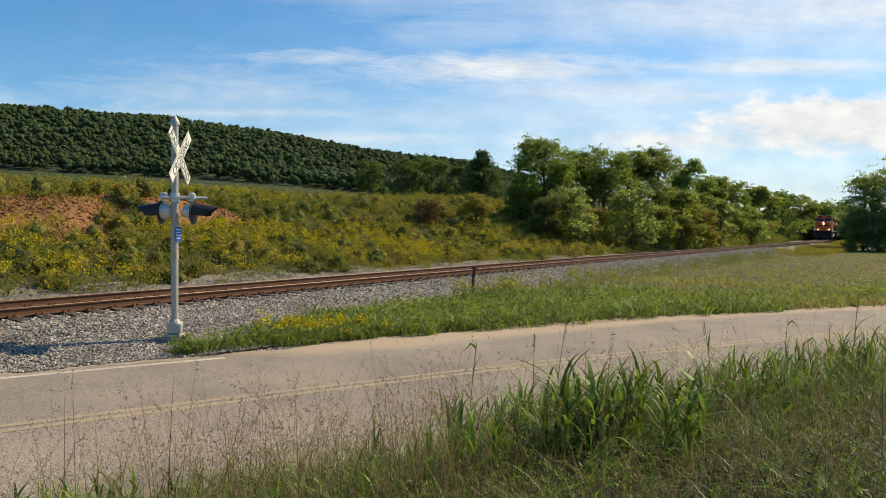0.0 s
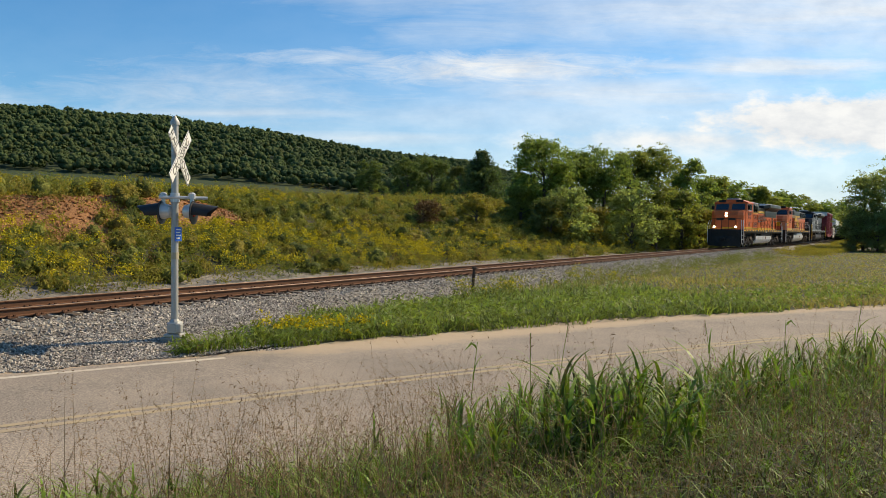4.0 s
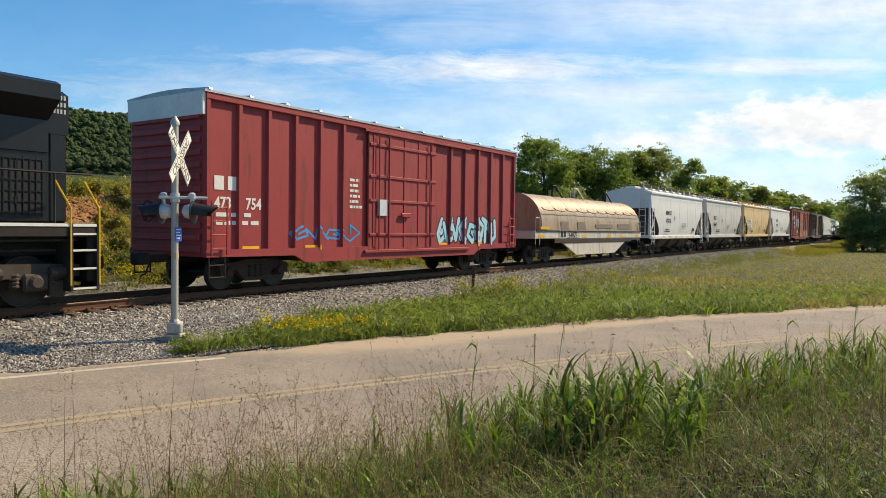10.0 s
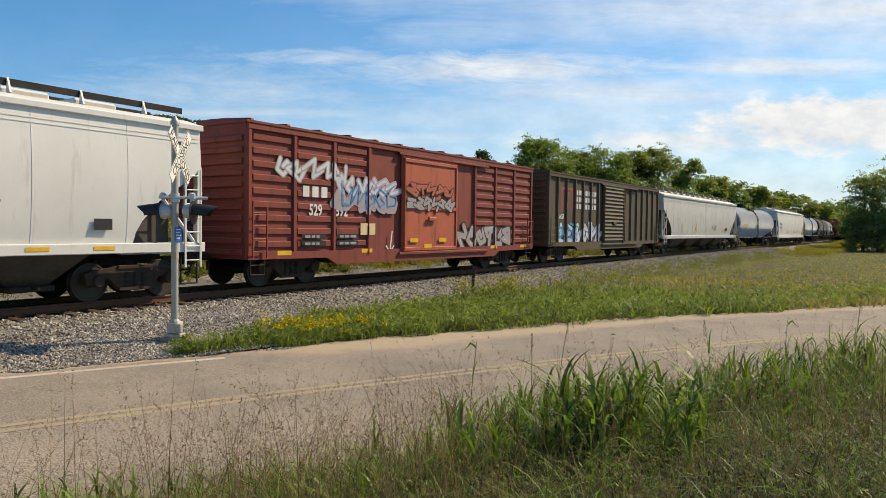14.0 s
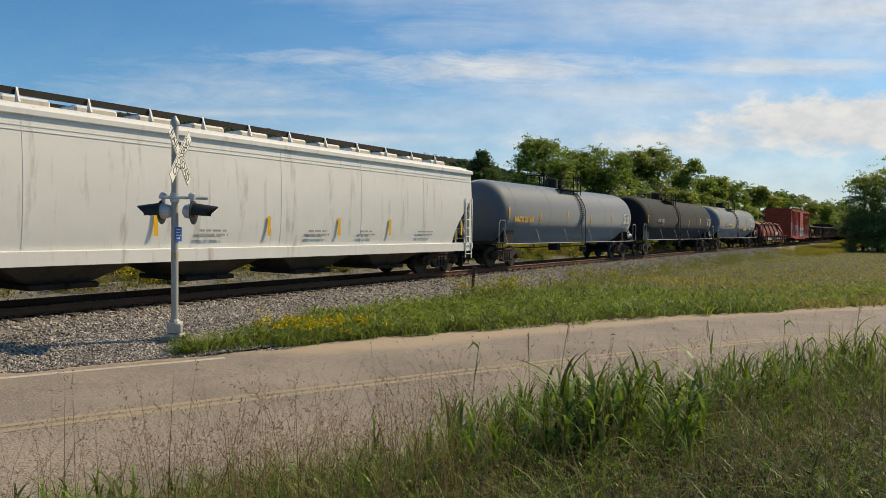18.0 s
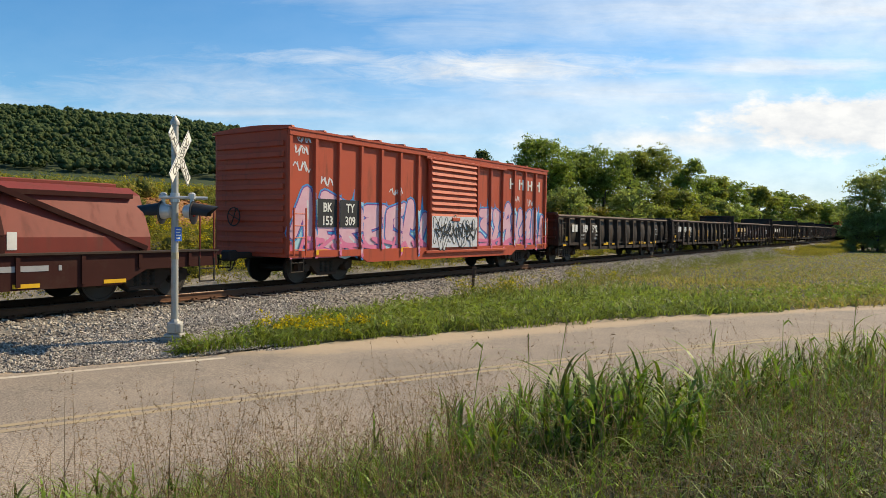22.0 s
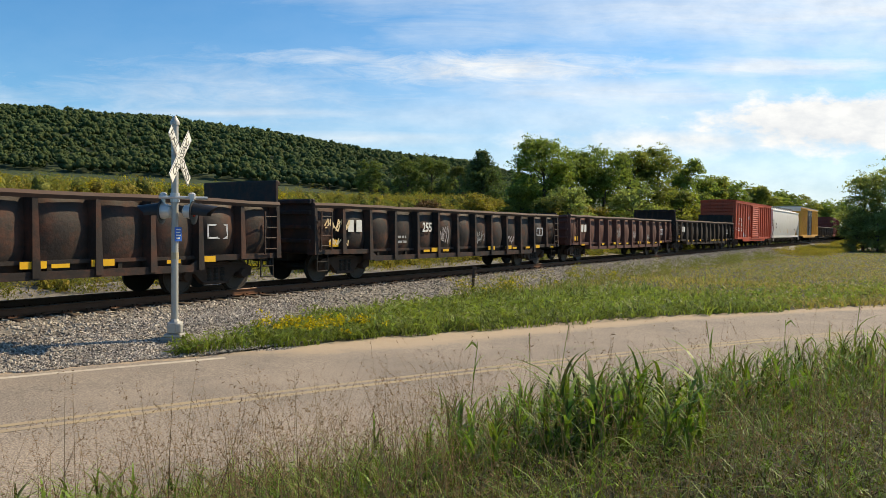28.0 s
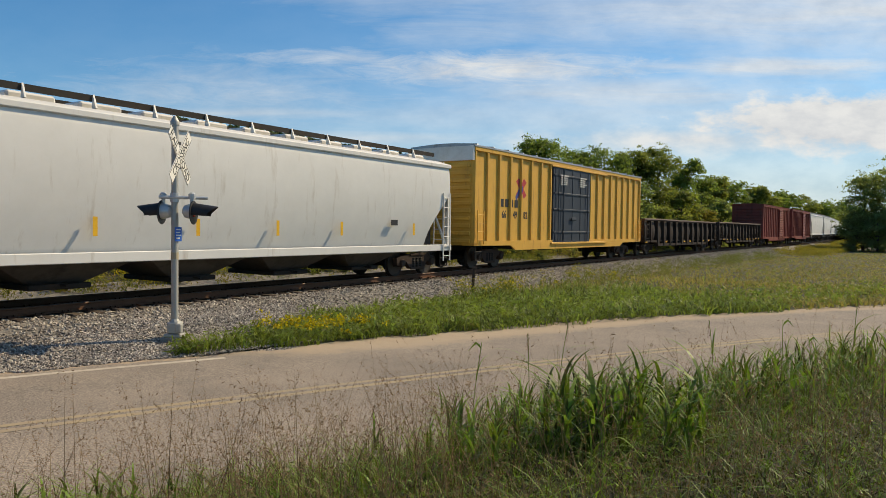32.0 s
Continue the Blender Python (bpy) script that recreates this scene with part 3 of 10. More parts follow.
LEAF_PINE = surface("pine_needles", (0.100, 0.138, 0.060), (0.064, 0.098, 0.043), rough=0.65, scale=0.6, amount=0.9, bump=0, island=0.35, translucent=0.42, spec=0.12)
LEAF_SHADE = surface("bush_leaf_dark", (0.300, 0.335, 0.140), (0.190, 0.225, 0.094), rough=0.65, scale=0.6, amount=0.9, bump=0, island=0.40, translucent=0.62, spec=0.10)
LEAF_HILL = [surface("hill_forest_leaf_" + tone, a, b, rough=0.85, scale=0.35, amount=0.9, bump=0.35, bump_scale=2.6, island=0.20, translucent=0.30, spec=0.05, depth=0.30)
             for tone, a, b in (("deep", (0.076, 0.110, 0.050), (0.056, 0.086, 0.040)), ("green", (0.088, 0.118, 0.049), (0.062, 0.090, 0.039)), ("pale", (0.102, 0.124, 0.050), (0.072, 0.094, 0.039)))]
BARK = surface("grey_bark", (0.10, 0.085, 0.07), (0.06, 0.05, 0.042), rough=0.9, scale=9.0, amount=1.0, bump=0.5)
GRASS = surface("verge_grass", (0.270, 0.310, 0.072), (0.100, 0.138, 0.030), rough=0.5, scale=1.8, amount=0.9, bump=0, island=0.5, translucent=0.42, spec=0.18)
GRASS_VERGE = surface("verge_leafy_grass", (0.262, 0.305, 0.078), (0.066, 0.100, 0.022), rough=0.45, scale=2.2, amount=0.9, bump=0, island=0.7, translucent=0.36, spec=0.32)
GRASS_BRIGHT = surface("tall_grass_green", (0.205, 0.275, 0.040), (0.052, 0.088, 0.014), rough=0.48, scale=0.8, amount=0.9, bump=0, island=0.75, translucent=0.36, spec=0.26)
GRASS_LOW = surface("low_grass_olive", (0.112, 0.100, 0.022), (0.028, 0.033, 0.010), rough=0.55, scale=1.6, amount=0.9, bump=0, island=0.7, translucent=0.32, spec=0.20)
GRASS_TAN = surface("yellowing_grass", (0.40, 0.305, 0.115), (0.265, 0.230, 0.078), rough=0.6, scale=0.5, amount=1.0, bump=0, island=0.40, translucent=0.35, spec=0.1)
STRAW = surface("dry_grass_stalk", (0.24, 0.175, 0.095), (0.15, 0.105, 0.06), rough=0.7, scale=2.0, amount=1.0, bump=0, island=0.4, translucent=0.2, spec=0.15)
SEED = surface("grass_seed_head", (0.27, 0.165, 0.115), (0.155, 0.092, 0.064), rough=0.75, scale=2.0, amount=1.0, bump=0, island=0.4, translucent=0.35, spec=0.12)
STALK = surface("reddish_seed_stalk", (0.215, 0.145, 0.080), (0.110, 0.080, 0.045), rough=0.7, scale=2.0, amount=1.0, bump=0, island=0.5, translucent=0.2, spec=0.15)
CORE_GREEN, CORE_OLIVE, CORE_DARK = (surface("inner_leaves_" + tone, a, b, rough=0.9, scale=11.0, amount=0.45, bump=0.9, bump_scale=9.0, spec=0.05, depth=0.10)
                                     for tone, a, b in (("green", (0.190, 0.190, 0.048), (0.050, 0.062, 0.018)), ("olive", (0.250, 0.200, 0.044), (0.070, 0.068, 0.020)), ("dark", (0.120, 0.135, 0.044), (0.034, 0.044, 0.015))))
CLAY = surface("red_clay", (0.30, 0.135, 0.048), (0.16, 0.064, 0.023), rough=0.95, scale=3.0, amount=0.9, bump=0.3, island=0.35)
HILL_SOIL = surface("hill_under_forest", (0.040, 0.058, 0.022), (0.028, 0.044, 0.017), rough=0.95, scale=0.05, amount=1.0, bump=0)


def leaves(centres, length, width, rng, upright=0.0, facing=None, loose=0.55):
    """Pointed leaves at the given places, turned at random or laid roughly across a facing direction."""
    n = len(centres)
    d = rng.normal(size=(n, 3))
    d[:, 2] = d[:, 2] * (1 - 0.5 * upright) + upright
    d /= np.linalg.norm(d, axis=1)[:, None]
    q = rng.normal(size=(n, 3))
    if facing is not None:
        q = facing + loose * q
        d = np.cross(q, d)
        d /= np.linalg.norm(d, axis=1)[:, None] + 1e-9
    w = np.cross(d, q)
    w /= np.linalg.norm(w, axis=1)[:, None] + 1e-9
    up = np.cross(w, d)
    length = np.broadcast_to(length, (n,))[:, None]
    width = np.broadcast_to(width, (n,))[:, None]
    c = np.asarray(centres)
    v = np.stack([c - d * length / 2 + w * width / 2, c + d * length / 2 + up * width * 0.2, c - d * length / 2 - w * width / 2], 1)
    f = np.arange(n * 3).reshape(n, 3)
    return v.reshape(-1, 3), f


def blades(base, height, width, lean, rng, segs=3, droop=0.0):
    """Curved grass blades standing on base points."""
    n = len(base)
    t = np.linspace(0, 1, segs + 1)[None]
    a = rng.uniform(0, 6.283, n)
    h, w, l = (np.broadcast_to(q, (n,))[:, None] for q in (height, width, lean))
    out = l * h * t ** 1.8
    z = h * (t - (0.22 * l + droop) * t ** 2.6)
    px = base[:, 0:1] + np.cos(a)[:, None] * out
    py = base[:, 1:2] + np.sin(a)[:, None] * out
    pz = base[:, 2:3] + z
    b = a + 1.5708 + rng.uniform(-0.5, 0.5, n)
    half = 0.5 * w * np.clip(1.15 * (1 - t) ** 0.75, 0.06, 1)
    dx, dy = np.cos(b)[:, None] * half, np.sin(b)[:, None] * half
    v = np.stack([np.stack([px - dx, py - dy, pz], 2), np.stack([px + dx, py + dy, pz], 2)], 2)
    k = (segs + 1) * 2
    i = (np.arange(n) * k)[:, None] + (np.arange(segs) * 2)[None]
    f = np.stack([i, i + 1, i + 3, i + 2], 2).reshape(-1, 4)
    return v.reshape(-1, 3), f


def stuff(name, geometry, material, label, category):
    v, f = geometry
    return tagged(new(name, array_mesh(name, v, f, material)), label, category, kind="stuff")


GOLD = (1 + 5 ** 0.5) / 2
ICO = np.array([(-1, GOLD, 0), (1, GOLD, 0), (-1, -GOLD, 0), (1, -GOLD, 0), (0, -1, GOLD), (0, 1, GOLD), (0, -1, -GOLD), (0, 1, -GOLD), (GOLD, 0, -1), (GOLD, 0, 1), (-GOLD, 0, -1), (-GOLD, 0, 1)]) / math.sqrt(1 + GOLD * GOLD)
ICO_FACES = np.array([(0, 11, 5), (0, 5, 1), (0, 1, 7), (0, 7, 10), (0, 10, 11), (1, 5, 9), (5, 11, 4), (11, 10, 2), (10, 7, 6), (7, 1, 8), (3, 9, 4), (3, 4, 2), (3, 2, 6), (3, 6, 8), (3, 8, 9), (4, 9, 5), (2, 4, 11), (6, 2, 10), (8, 6, 7), (9, 8, 1)])


# ---------------------------------------------------------------- wooded ridge behind the field
RIDGE = [(-1.30, 0.168), (-0.85, 0.179), (-0.625, 0.1815), (-0.465, 0.1685), (-0.378, 0.1625), (-0.306, 0.1535), (-0.21, 0.1395), (-0.147, 0.127), (-0.115, 0.121), (-0.051, 0.112), (0.037, 0.1015), (0.10, 0.086), (0.3, 0.05), (0.6, 0.035), (1.4, 0.03)]


def hill_z(x, y):
    az = x / np.maximum(y, 1.0)
    crest = np.interp(az, [a for a, _ in RIDGE], [e for _, e in RIDGE])
    far = 520.0 + 260.0 * ease((az + 0.35) / 0.6)
    t = (y - 170.0) / (far - 170.0)
    k = np.interp(t, [-0.2, 0.0, 0.25, 0.6, 1.0, 1.6], [0.0, 0.05, 0.26, 0.66, 0.985, 0.6])
    bumps = 1 + 0.035 * wave(x, y, 38.0, 0.5) * np.clip(t, 0, 1) * (1 - 0.6 * np.clip(t, 0, 1))
    return 2.0 + (crest * far - 10.5) * k * bumps


def build_hill():
    az = np.linspace(-1.3, 1.3, 150)
    d = np.linspace(150, 1150, 70)
    A, D = np.meshgrid(az, d)
    x, y = (A * D).ravel(), D.ravel()
    n = len(az)
    i = (np.arange(len(d) - 1)[:, None] * n + np.arange(n - 1)).ravel()
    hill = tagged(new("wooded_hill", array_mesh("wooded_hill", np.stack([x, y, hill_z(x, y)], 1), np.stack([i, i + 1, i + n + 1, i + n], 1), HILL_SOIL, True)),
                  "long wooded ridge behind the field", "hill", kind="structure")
    rng = np.random.default_rng(11)
    m = 12000
    a = rng.uniform(-0.68, 0.13, m)
    dist = 235 + 600 * rng.uniform(0, 1, m) ** 1.25
    far = 520.0 + 260.0 * ease((a + 0.35) / 0.6)
    ok = dist < far * 1.06
    a, dist = a[ok], dist[ok]
    x, y = a * dist, dist
    m = len(x)
    size = (1.3 + 2.2 * rng.uniform(0, 1, m) ** 1.7) * (1 + 0.2 * wave(x, y, 60.0, 4.0)) * (0.85 + 0.3 * (y - 235) / 500)
    z = hill_z(x, y) + rng.uniform(0.5, 3.2, m) + 0.3 * size
    tone = np.clip(rng.normal(1.0 + 0.5 * wave(x, y, 40.0, 2.0), 0.75, m).round(), 0, 2).astype(int)
    # every crown is a heap of leafy lobes, ragged at the edge with single sprays
    lobes, per = 3, 7
    for k, material in enumerate(LEAF_HILL):
        pick = tone == k
        c = np.stack([x, y, z], 1)[pick]
        r = size[pick]
        q = len(c)
        la, lr = rng.uniform(0, 6.283, (q, lobes)), rng.uniform(0.15, 0.70, (q, lobes))
        lc = c[:, None] + np.stack([np.cos(la) * lr, np.sin(la) * lr, rng.uniform(-0.05, 0.60, (q, lobes)) * (1 - 0.7 * lr)], 2) * r[:, None, None]
        ls = (r[:, None] * rng.uniform(0.38, 0.60, (q, lobes))).ravel()
        lc = lc.reshape(-1, 3)
        w = len(lc)
        body = lc[:, None] + ICO[None] * (ls[:, None] * rng.uniform(0.66, 1.22, (w, 12)))[..., None]
        forest = part("forest", array_mesh("forest", body.reshape(-1, 3), (ICO_FACES[None] + (np.arange(w) * 12)[:, None, None]).reshape(-1, 3), material, True), material, hill, "dense broadleaf forest")
        tagged(forest, kind="stuff")
        th, ph = rng.uniform(0, 6.283, (w, per)), np.arccos(rng.uniform(-0.2, 1, (w, per)))
        face = np.stack([np.sin(ph) * np.cos(th), np.sin(ph) * np.sin(th), np.cos(ph)], 2)
        at = lc[:, None] + face * (ls[:, None] * rng.uniform(0.9, 1.12, (w, per)))[..., None]
        ln = np.repeat(ls, per) * rng.uniform(0.30, 0.60, w * per)
        sprays = part("forest_sprays", array_mesh("forest_sprays", *leaves(at.reshape(-1, 3), ln, ln * 0.9, rng, 0, face.reshape(-1, 3), 0.35), material), material, hill, "leaf sprays of the forest's crowns")
        tagged(sprays, kind="stuff")


build_hill()


# ---------------------------------------------------------------- trees
def tree(x, y, height, radius, leaf, material, seed, label, lift=0.25, count=2600, sparse=0.0, name="tree", sink=0.0, category="tree"):
    """A broadleaf: trunk and limbs, and a crown of flat leaf sprays gathered in uneven lobes."""
    rng = np.random.default_rng(seed)
    base = float(ground_z(x, y)) - 0.1 - sink
    t = tagged(new(name), label, category, "trees beside the railway")
    t.location = (x, y, base)
    trunk = Shape().rod((0, 0, 0), (0.1, 0.05, height * 0.45), 0.05 * radius + 0.05, 8, 0.035 * radius + 0.03)
    trunk.rod((0.1, 0.05, height * 0.45), (0.0, 0.1, height * 0.85), 0.035 * radius + 0.03, 7, 0.02)
    part("trunk", trunk, BARK, t)
    limbs = Shape()
    # lobes: the ends of the main limbs, each with a mass of its own
    lobes = []
    for i in range(int(12 + 5.0 * radius)):
        a, v = rng.uniform(0, 6.283), rng.uniform(0.02, 1.0) ** 0.8
        wide = radius * (0.35 + 0.65 * math.sin(3.1416 * min(1.0, 0.20 + 0.78 * v)) ** 0.8) * rng.uniform(0.45, 0.88)
        p = np.array([math.cos(a) * wide, math.sin(a) * wide, height * (lift + (0.94 - lift) * v)])
        size = radius * rng.uniform(0.20, 0.40)
        p[2] = min(p[2], height - 0.62 * size)
        lobes.append((p, size))
        limbs.rod((0.05, 0.05, max(0.2, p[2] - 0.35 * height * rng.uniform(0.3, 0.9))), tuple(p), 0.03 * radius * 0.5 + 0.015, 5, 0.012)
    part("limb", limbs, BARK, t, each=True)
    # sprays: small tilted fans of leaves through each lobe, densest at its skin
    count = int(count * 5.0)
    per = 13
    each = max(6, count // (len(lobes) * per))
    cs, fs = [], []
    for p, r in lobes:
        d = rng.normal(size=(each, 3))
        d /= np.linalg.norm(d, axis=1)[:, None]
        d[:, 2] = np.where(rng.uniform(0, 1, each) < 0.35, np.abs(d[:, 2]), d[:, 2])
        reach = r * np.where(rng.uniform(0, 1, each) < 0.10 + 0.25 * sparse, rng.uniform(1.0, 1.45 + 0.8 * sparse, each), rng.uniform(0.45, 1.08, each))
        q = p + d * reach[:, None] * np.array([1.15, 1.15, 0.85])
        wide = (0.12 + 0.055 * radius) * rng.uniform(0.55, 1.2, each)
        off = rng.normal(size=(each, per, 3)) * wide[:, None, None] * np.array([0.75, 0.75, 0.30])
        off[..., 2] -= 0.25 * np.hypot(off[..., 0], off[..., 1])
        cs.append((q[:, None] + off).reshape(-1, 3))
        fs.append(np.repeat(d * 0.7 + np.array([0.0, 0.0, 0.55]), per, 0))
    c = np.concatenate(cs)
    ln = leaf * 0.74 * rng.uniform(0.6, 1.3, len(c))
    part("crown", array_mesh("crown", *leaves(c, ln, ln * 0.72, rng, 0, np.concatenate(fs), 0.55), material), material, t, "leafy crown")
    return t


def conifer(x, y, height, radius, seed):
    rng = np.random.default_rng(seed)
    base = float(ground_z(x, y)) - 0.1
    t = tagged(new("pine_tree"), "dark green pine with layered branches", "tree", "trees beside the railway")
    t.location = (x, y, base)
    part("trunk", Shape().rod((0, 0, 0), (0, 0, height * 0.97), 0.2, 8, 0.03), BARK, t)
    s, cs = Shape(), []
    for i in range(150):
        v = (math.floor(rng.uniform(0.4, 14)) + rng.uniform(-0.12, 0.12)) / 14
        a = rng.uniform(0, 6.283)
        ln = radius * (1.03 - v) * rng.uniform(0.7, 1.08)
        tip = np.array([math.cos(a) * ln, math.sin(a) * ln, height * v + 0.15 * ln])
        s.rod((0, 0, height * v - 0.1), tuple(tip), 0.03, 4, 0.01)
        f = rng.uniform(0.15, 1.08, 62)[:, None]
        cs.append(np.array([0, 0, height * v]) * (1 - f) + tip * f + rng.normal(size=(62, 3)) * 0.18)
    part("branch", s, BARK, t, each=True)
    c = np.concatenate(cs)
    part("crown", array_mesh("crown", *leaves(c, 0.42, 0.16, rng, 0.3), LEAF_PINE), LEAF_PINE, t, "dark needles")


def build_trees():
    green, warm, dark = "broadleaf tree with full green crown", "broadleaf tree with yellowing green leaves", "dark green broadleaf tree at the field's edge"
    rows = [  # azimuth, depth, top above the eye per depth, radius, leaf, material, label, count
        (0.140, 66, 0.130, 3.3, 0.26, LEAF_TREE, green, 4000), (0.108, 64, 0.062, 1.5, 0.24, LEAF_WARM, "low yellowing shrub at the wood's edge", 1500), (0.225, 71, 0.129, 3.5, 0.26, LEAF_TREE, green, 3800),
        (0.300, 77, 0.123, 3.5, 0.26, LEAF_WARM, warm, 3600), (0.175, 62, 0.062, 2.4, 0.28, LEAF_SHADE, "low dark shrub under the trees", 2000), (0.265, 66, 0.060, 2.6, 0.28, LEAF_SHADE, "low dark shrub under the trees", 2000),
        (0.150, 60, 0.046, 1.8, 0.24, LEAF_BANK, "low dark shrub under the trees", 1600), (0.335, 72, 0.060, 2.4, 0.30, LEAF_WARM, warm, 1800), (0.362, 86, 0.086, 2.7, 0.36, LEAF_TREE, green, 2200),
        (0.405, 98, 0.072, 3.4, 0.40, LEAF_TREE, green, 2400), (0.445, 112, 0.066, 3.6, 0.44, LEAF_WARM, warm, 2200), (0.478, 128, 0.058, 3.8, 0.48, LEAF_TREE, green, 2000), (0.503, 146, 0.052, 4.0, 0.5, LEAF_WARM, warm, 1800),
        (0.530, 168, 0.050, 4.4, 0.55, LEAF_TREE, green, 1700), (0.553, 195, 0.046, 4.8, 0.6, LEAF_TREE, green, 1600), (0.39, 84, 0.045, 2.2, 0.34, LEAF_SHADE, "low shrub beside the railway", 1500), (0.435, 100, 0.040, 2.4, 0.36, LEAF_SHADE, "low shrub beside the railway", 1500),
(-0.105, 118, 0.0945, 2.9, 0.36, LEAF_DARK, dark, 2000), (-0.052, 124, 0.100, 3.2, 0.38, LEAF_DARK, dark, 2000), (-0.018, 128, 0.106, 4.0, 0.38, LEAF_DARK, dark, 2600), (0.022, 130, 0.092, 2.8, 0.38, LEAF_BANK, dark, 1800),
        (0.18, 70, 0.116, 3.0, 0.3, LEAF_TREE, green, 2600), (0.262, 75, 0.117, 3.0, 0.3, LEAF_WARM, warm, 2600), (0.340, 82, 0.105, 2.8, 0.32, LEAF_TREE, green, 2400), (0.122, 74, 0.106, 1.9, 0.28, LEAF_TREE, green, 2000), (0.382, 92, 0.078, 3.0, 0.36, LEAF_WARM, warm, 2200),
        (0.15, 61, 0.040, 1.8, 0.22, LEAF_OLIVE, "low olive shrub at the wood's edge", 1500), (0.21, 64, 0.035, 2.0, 0.22, LEAF_OLIVE, "low olive shrub at the wood's edge", 1500), (0.30, 69, 0.036, 2.2, 0.24, LEAF_WARM, "low yellowing shrub at the wood's edge", 1600), (0.36, 75, 0.034, 2.2, 0.26, LEAF_OLIVE, "low olive shrub at the wood's edge", 1500), (-0.03, 52, 0.048, 1.3, 0.16, LEAF_DRY, "low rust-brown shrub on the bank", 1100), (0.045, 56, 0.05, 1.5, 0.18, LEAF_OLIVE, "low olive shrub on the bank", 1200)]
    for k, (az, d, e, r, leaf, m, label, count) in enumerate(rows):
        x, y = az * d, float(d)
        top = EYE[2] + e * d
        low = label.startswith("low")
        tree(x, y, top - float(ground_z(x, y)), r, leaf, m, 400 + k, label, 0.03 if low else 0.06, count, name="shrub" if low else "tree", category="shrub" if low else "tree")
    conifer(0.053 * 84, 84.0, 1.6 + 0.112 * 84 - float(ground_z(0.053 * 84, 84.0)), 5.0, 77)
    shade = "large dark bushy tree with sparse twigs on top"
    for k, (az, d, e, r, count, sp) in enumerate(((0.592, 92, 0.086, 3.2, 3600, 0.5), (0.640, 90, 0.106, 4.0, 4000, 0.5), (0.580, 89, 0.040, 1.7, 1800, 0.3), (0.612, 87, 0.030, 2.2, 2400, 0.2), (0.70, 90, 0.12, 5.0, 3000, 0.4), (0.655, 84, 0.028, 2.4, 2200, 0.2))):
        x, y = az * d, float(d)
        tree(x, y, EYE[2] + e * d - float(ground_z(x, y)), r, 0.30, LEAF_SHADE, 470 + k, shade, 0.02, count, sp)


build_trees()


# ---------------------------------------------------------------- weeds on the cut bank and the field
def clumps(x, y, rng, height, spread, per, leaf, ratio=0.32, upright=0.5, top=0.0):
    """Leafy weed clumps: leaves gathered round bent stems."""
    n = len(x)
    z = ground_z(x, y)
    h = np.broadcast_to(height, (n,)) * rng.uniform(0.65, 1.25, n)
    t = rng.uniform(top, 1.0, (n, per)) ** 0.8
    r = spread * (0.35 + 0.65 * np.sin(3.1416 * np.clip(t, 0.1, 0.9))) * np.sqrt(rng.uniform(0, 1, (n, per)))
    a = rng.uniform(0, 6.283, (n, per))
    c = np.stack([x[:, None] + r * np.cos(a), y[:, None] + r * np.sin(a), z[:, None] + h[:, None] * t], 2).reshape(-1, 3)
    ln = leaf * rng.uniform(0.6, 1.4, n * per)
    return leaves(c, ln, ln * ratio, rng, upright)


def bank_points(n, rng, s0, s1, u0, u1):
    s, u = rng.uniform(s0, s1, n), -rng.uniform(u0, u1, n)
    x, y, _ = track_point(s, u, 0)
    return s, u, x, y


def bushes(x, y, r, rng, per, leaf, material, core, label, name="weed_bushes", category="weeds"):
    """Leafy bushes: each a heap of uneven lobes, with loose leaves all over them."""
    n, lobes = len(x), 4
    a, out = rng.uniform(0, 6.283, (n, lobes)), rng.uniform(0.1, 0.62, (n, lobes))
    up = rng.uniform(0.15, 0.95, (n, lobes)) * (1 - 0.75 * out)
    c = np.stack([x[:, None] + np.cos(a) * out * r[:, None], y[:, None] + np.sin(a) * out * r[:, None], ground_z(x, y)[:, None] + up * r[:, None]], 2).reshape(-1, 3)
    q = (r[:, None] * rng.uniform(0.36, 0.60, (n, lobes))).ravel()
    m = len(q)
    th, ph = rng.uniform(0, 6.283, (m, per)), np.arccos(rng.uniform(-0.35, 1, (m, per)))
    face = np.stack([np.sin(ph) * np.cos(th), np.sin(ph) * np.sin(th), np.cos(ph)], 2)
    at = c[:, None] + face * (q[:, None] * rng.uniform(0.74, 1.22, (m, per)))[..., None] * np.array([1, 1, 1.15])
    ln = leaf * rng.uniform(0.6, 1.5, m * per)
    stuff(name, leaves(at.reshape(-1, 3), ln, ln * 0.45, rng, 0.4, face.reshape(-1, 3), 0.6), material, label, category)
    body = c[:, None] + ICO[None] * (0.80 * q[:, None] * rng.uniform(0.7, 1.2, (m, 12)))[..., None] * np.array([1, 1, 1.1])
    tagged(new(name, array_mesh(name, body.reshape(-1, 3), (ICO_FACES[None] + (np.arange(m) * 12)[:, None, None]).reshape(-1, 3), core, True)), "dense inner leaves of the bushes", category, kind="stuff")


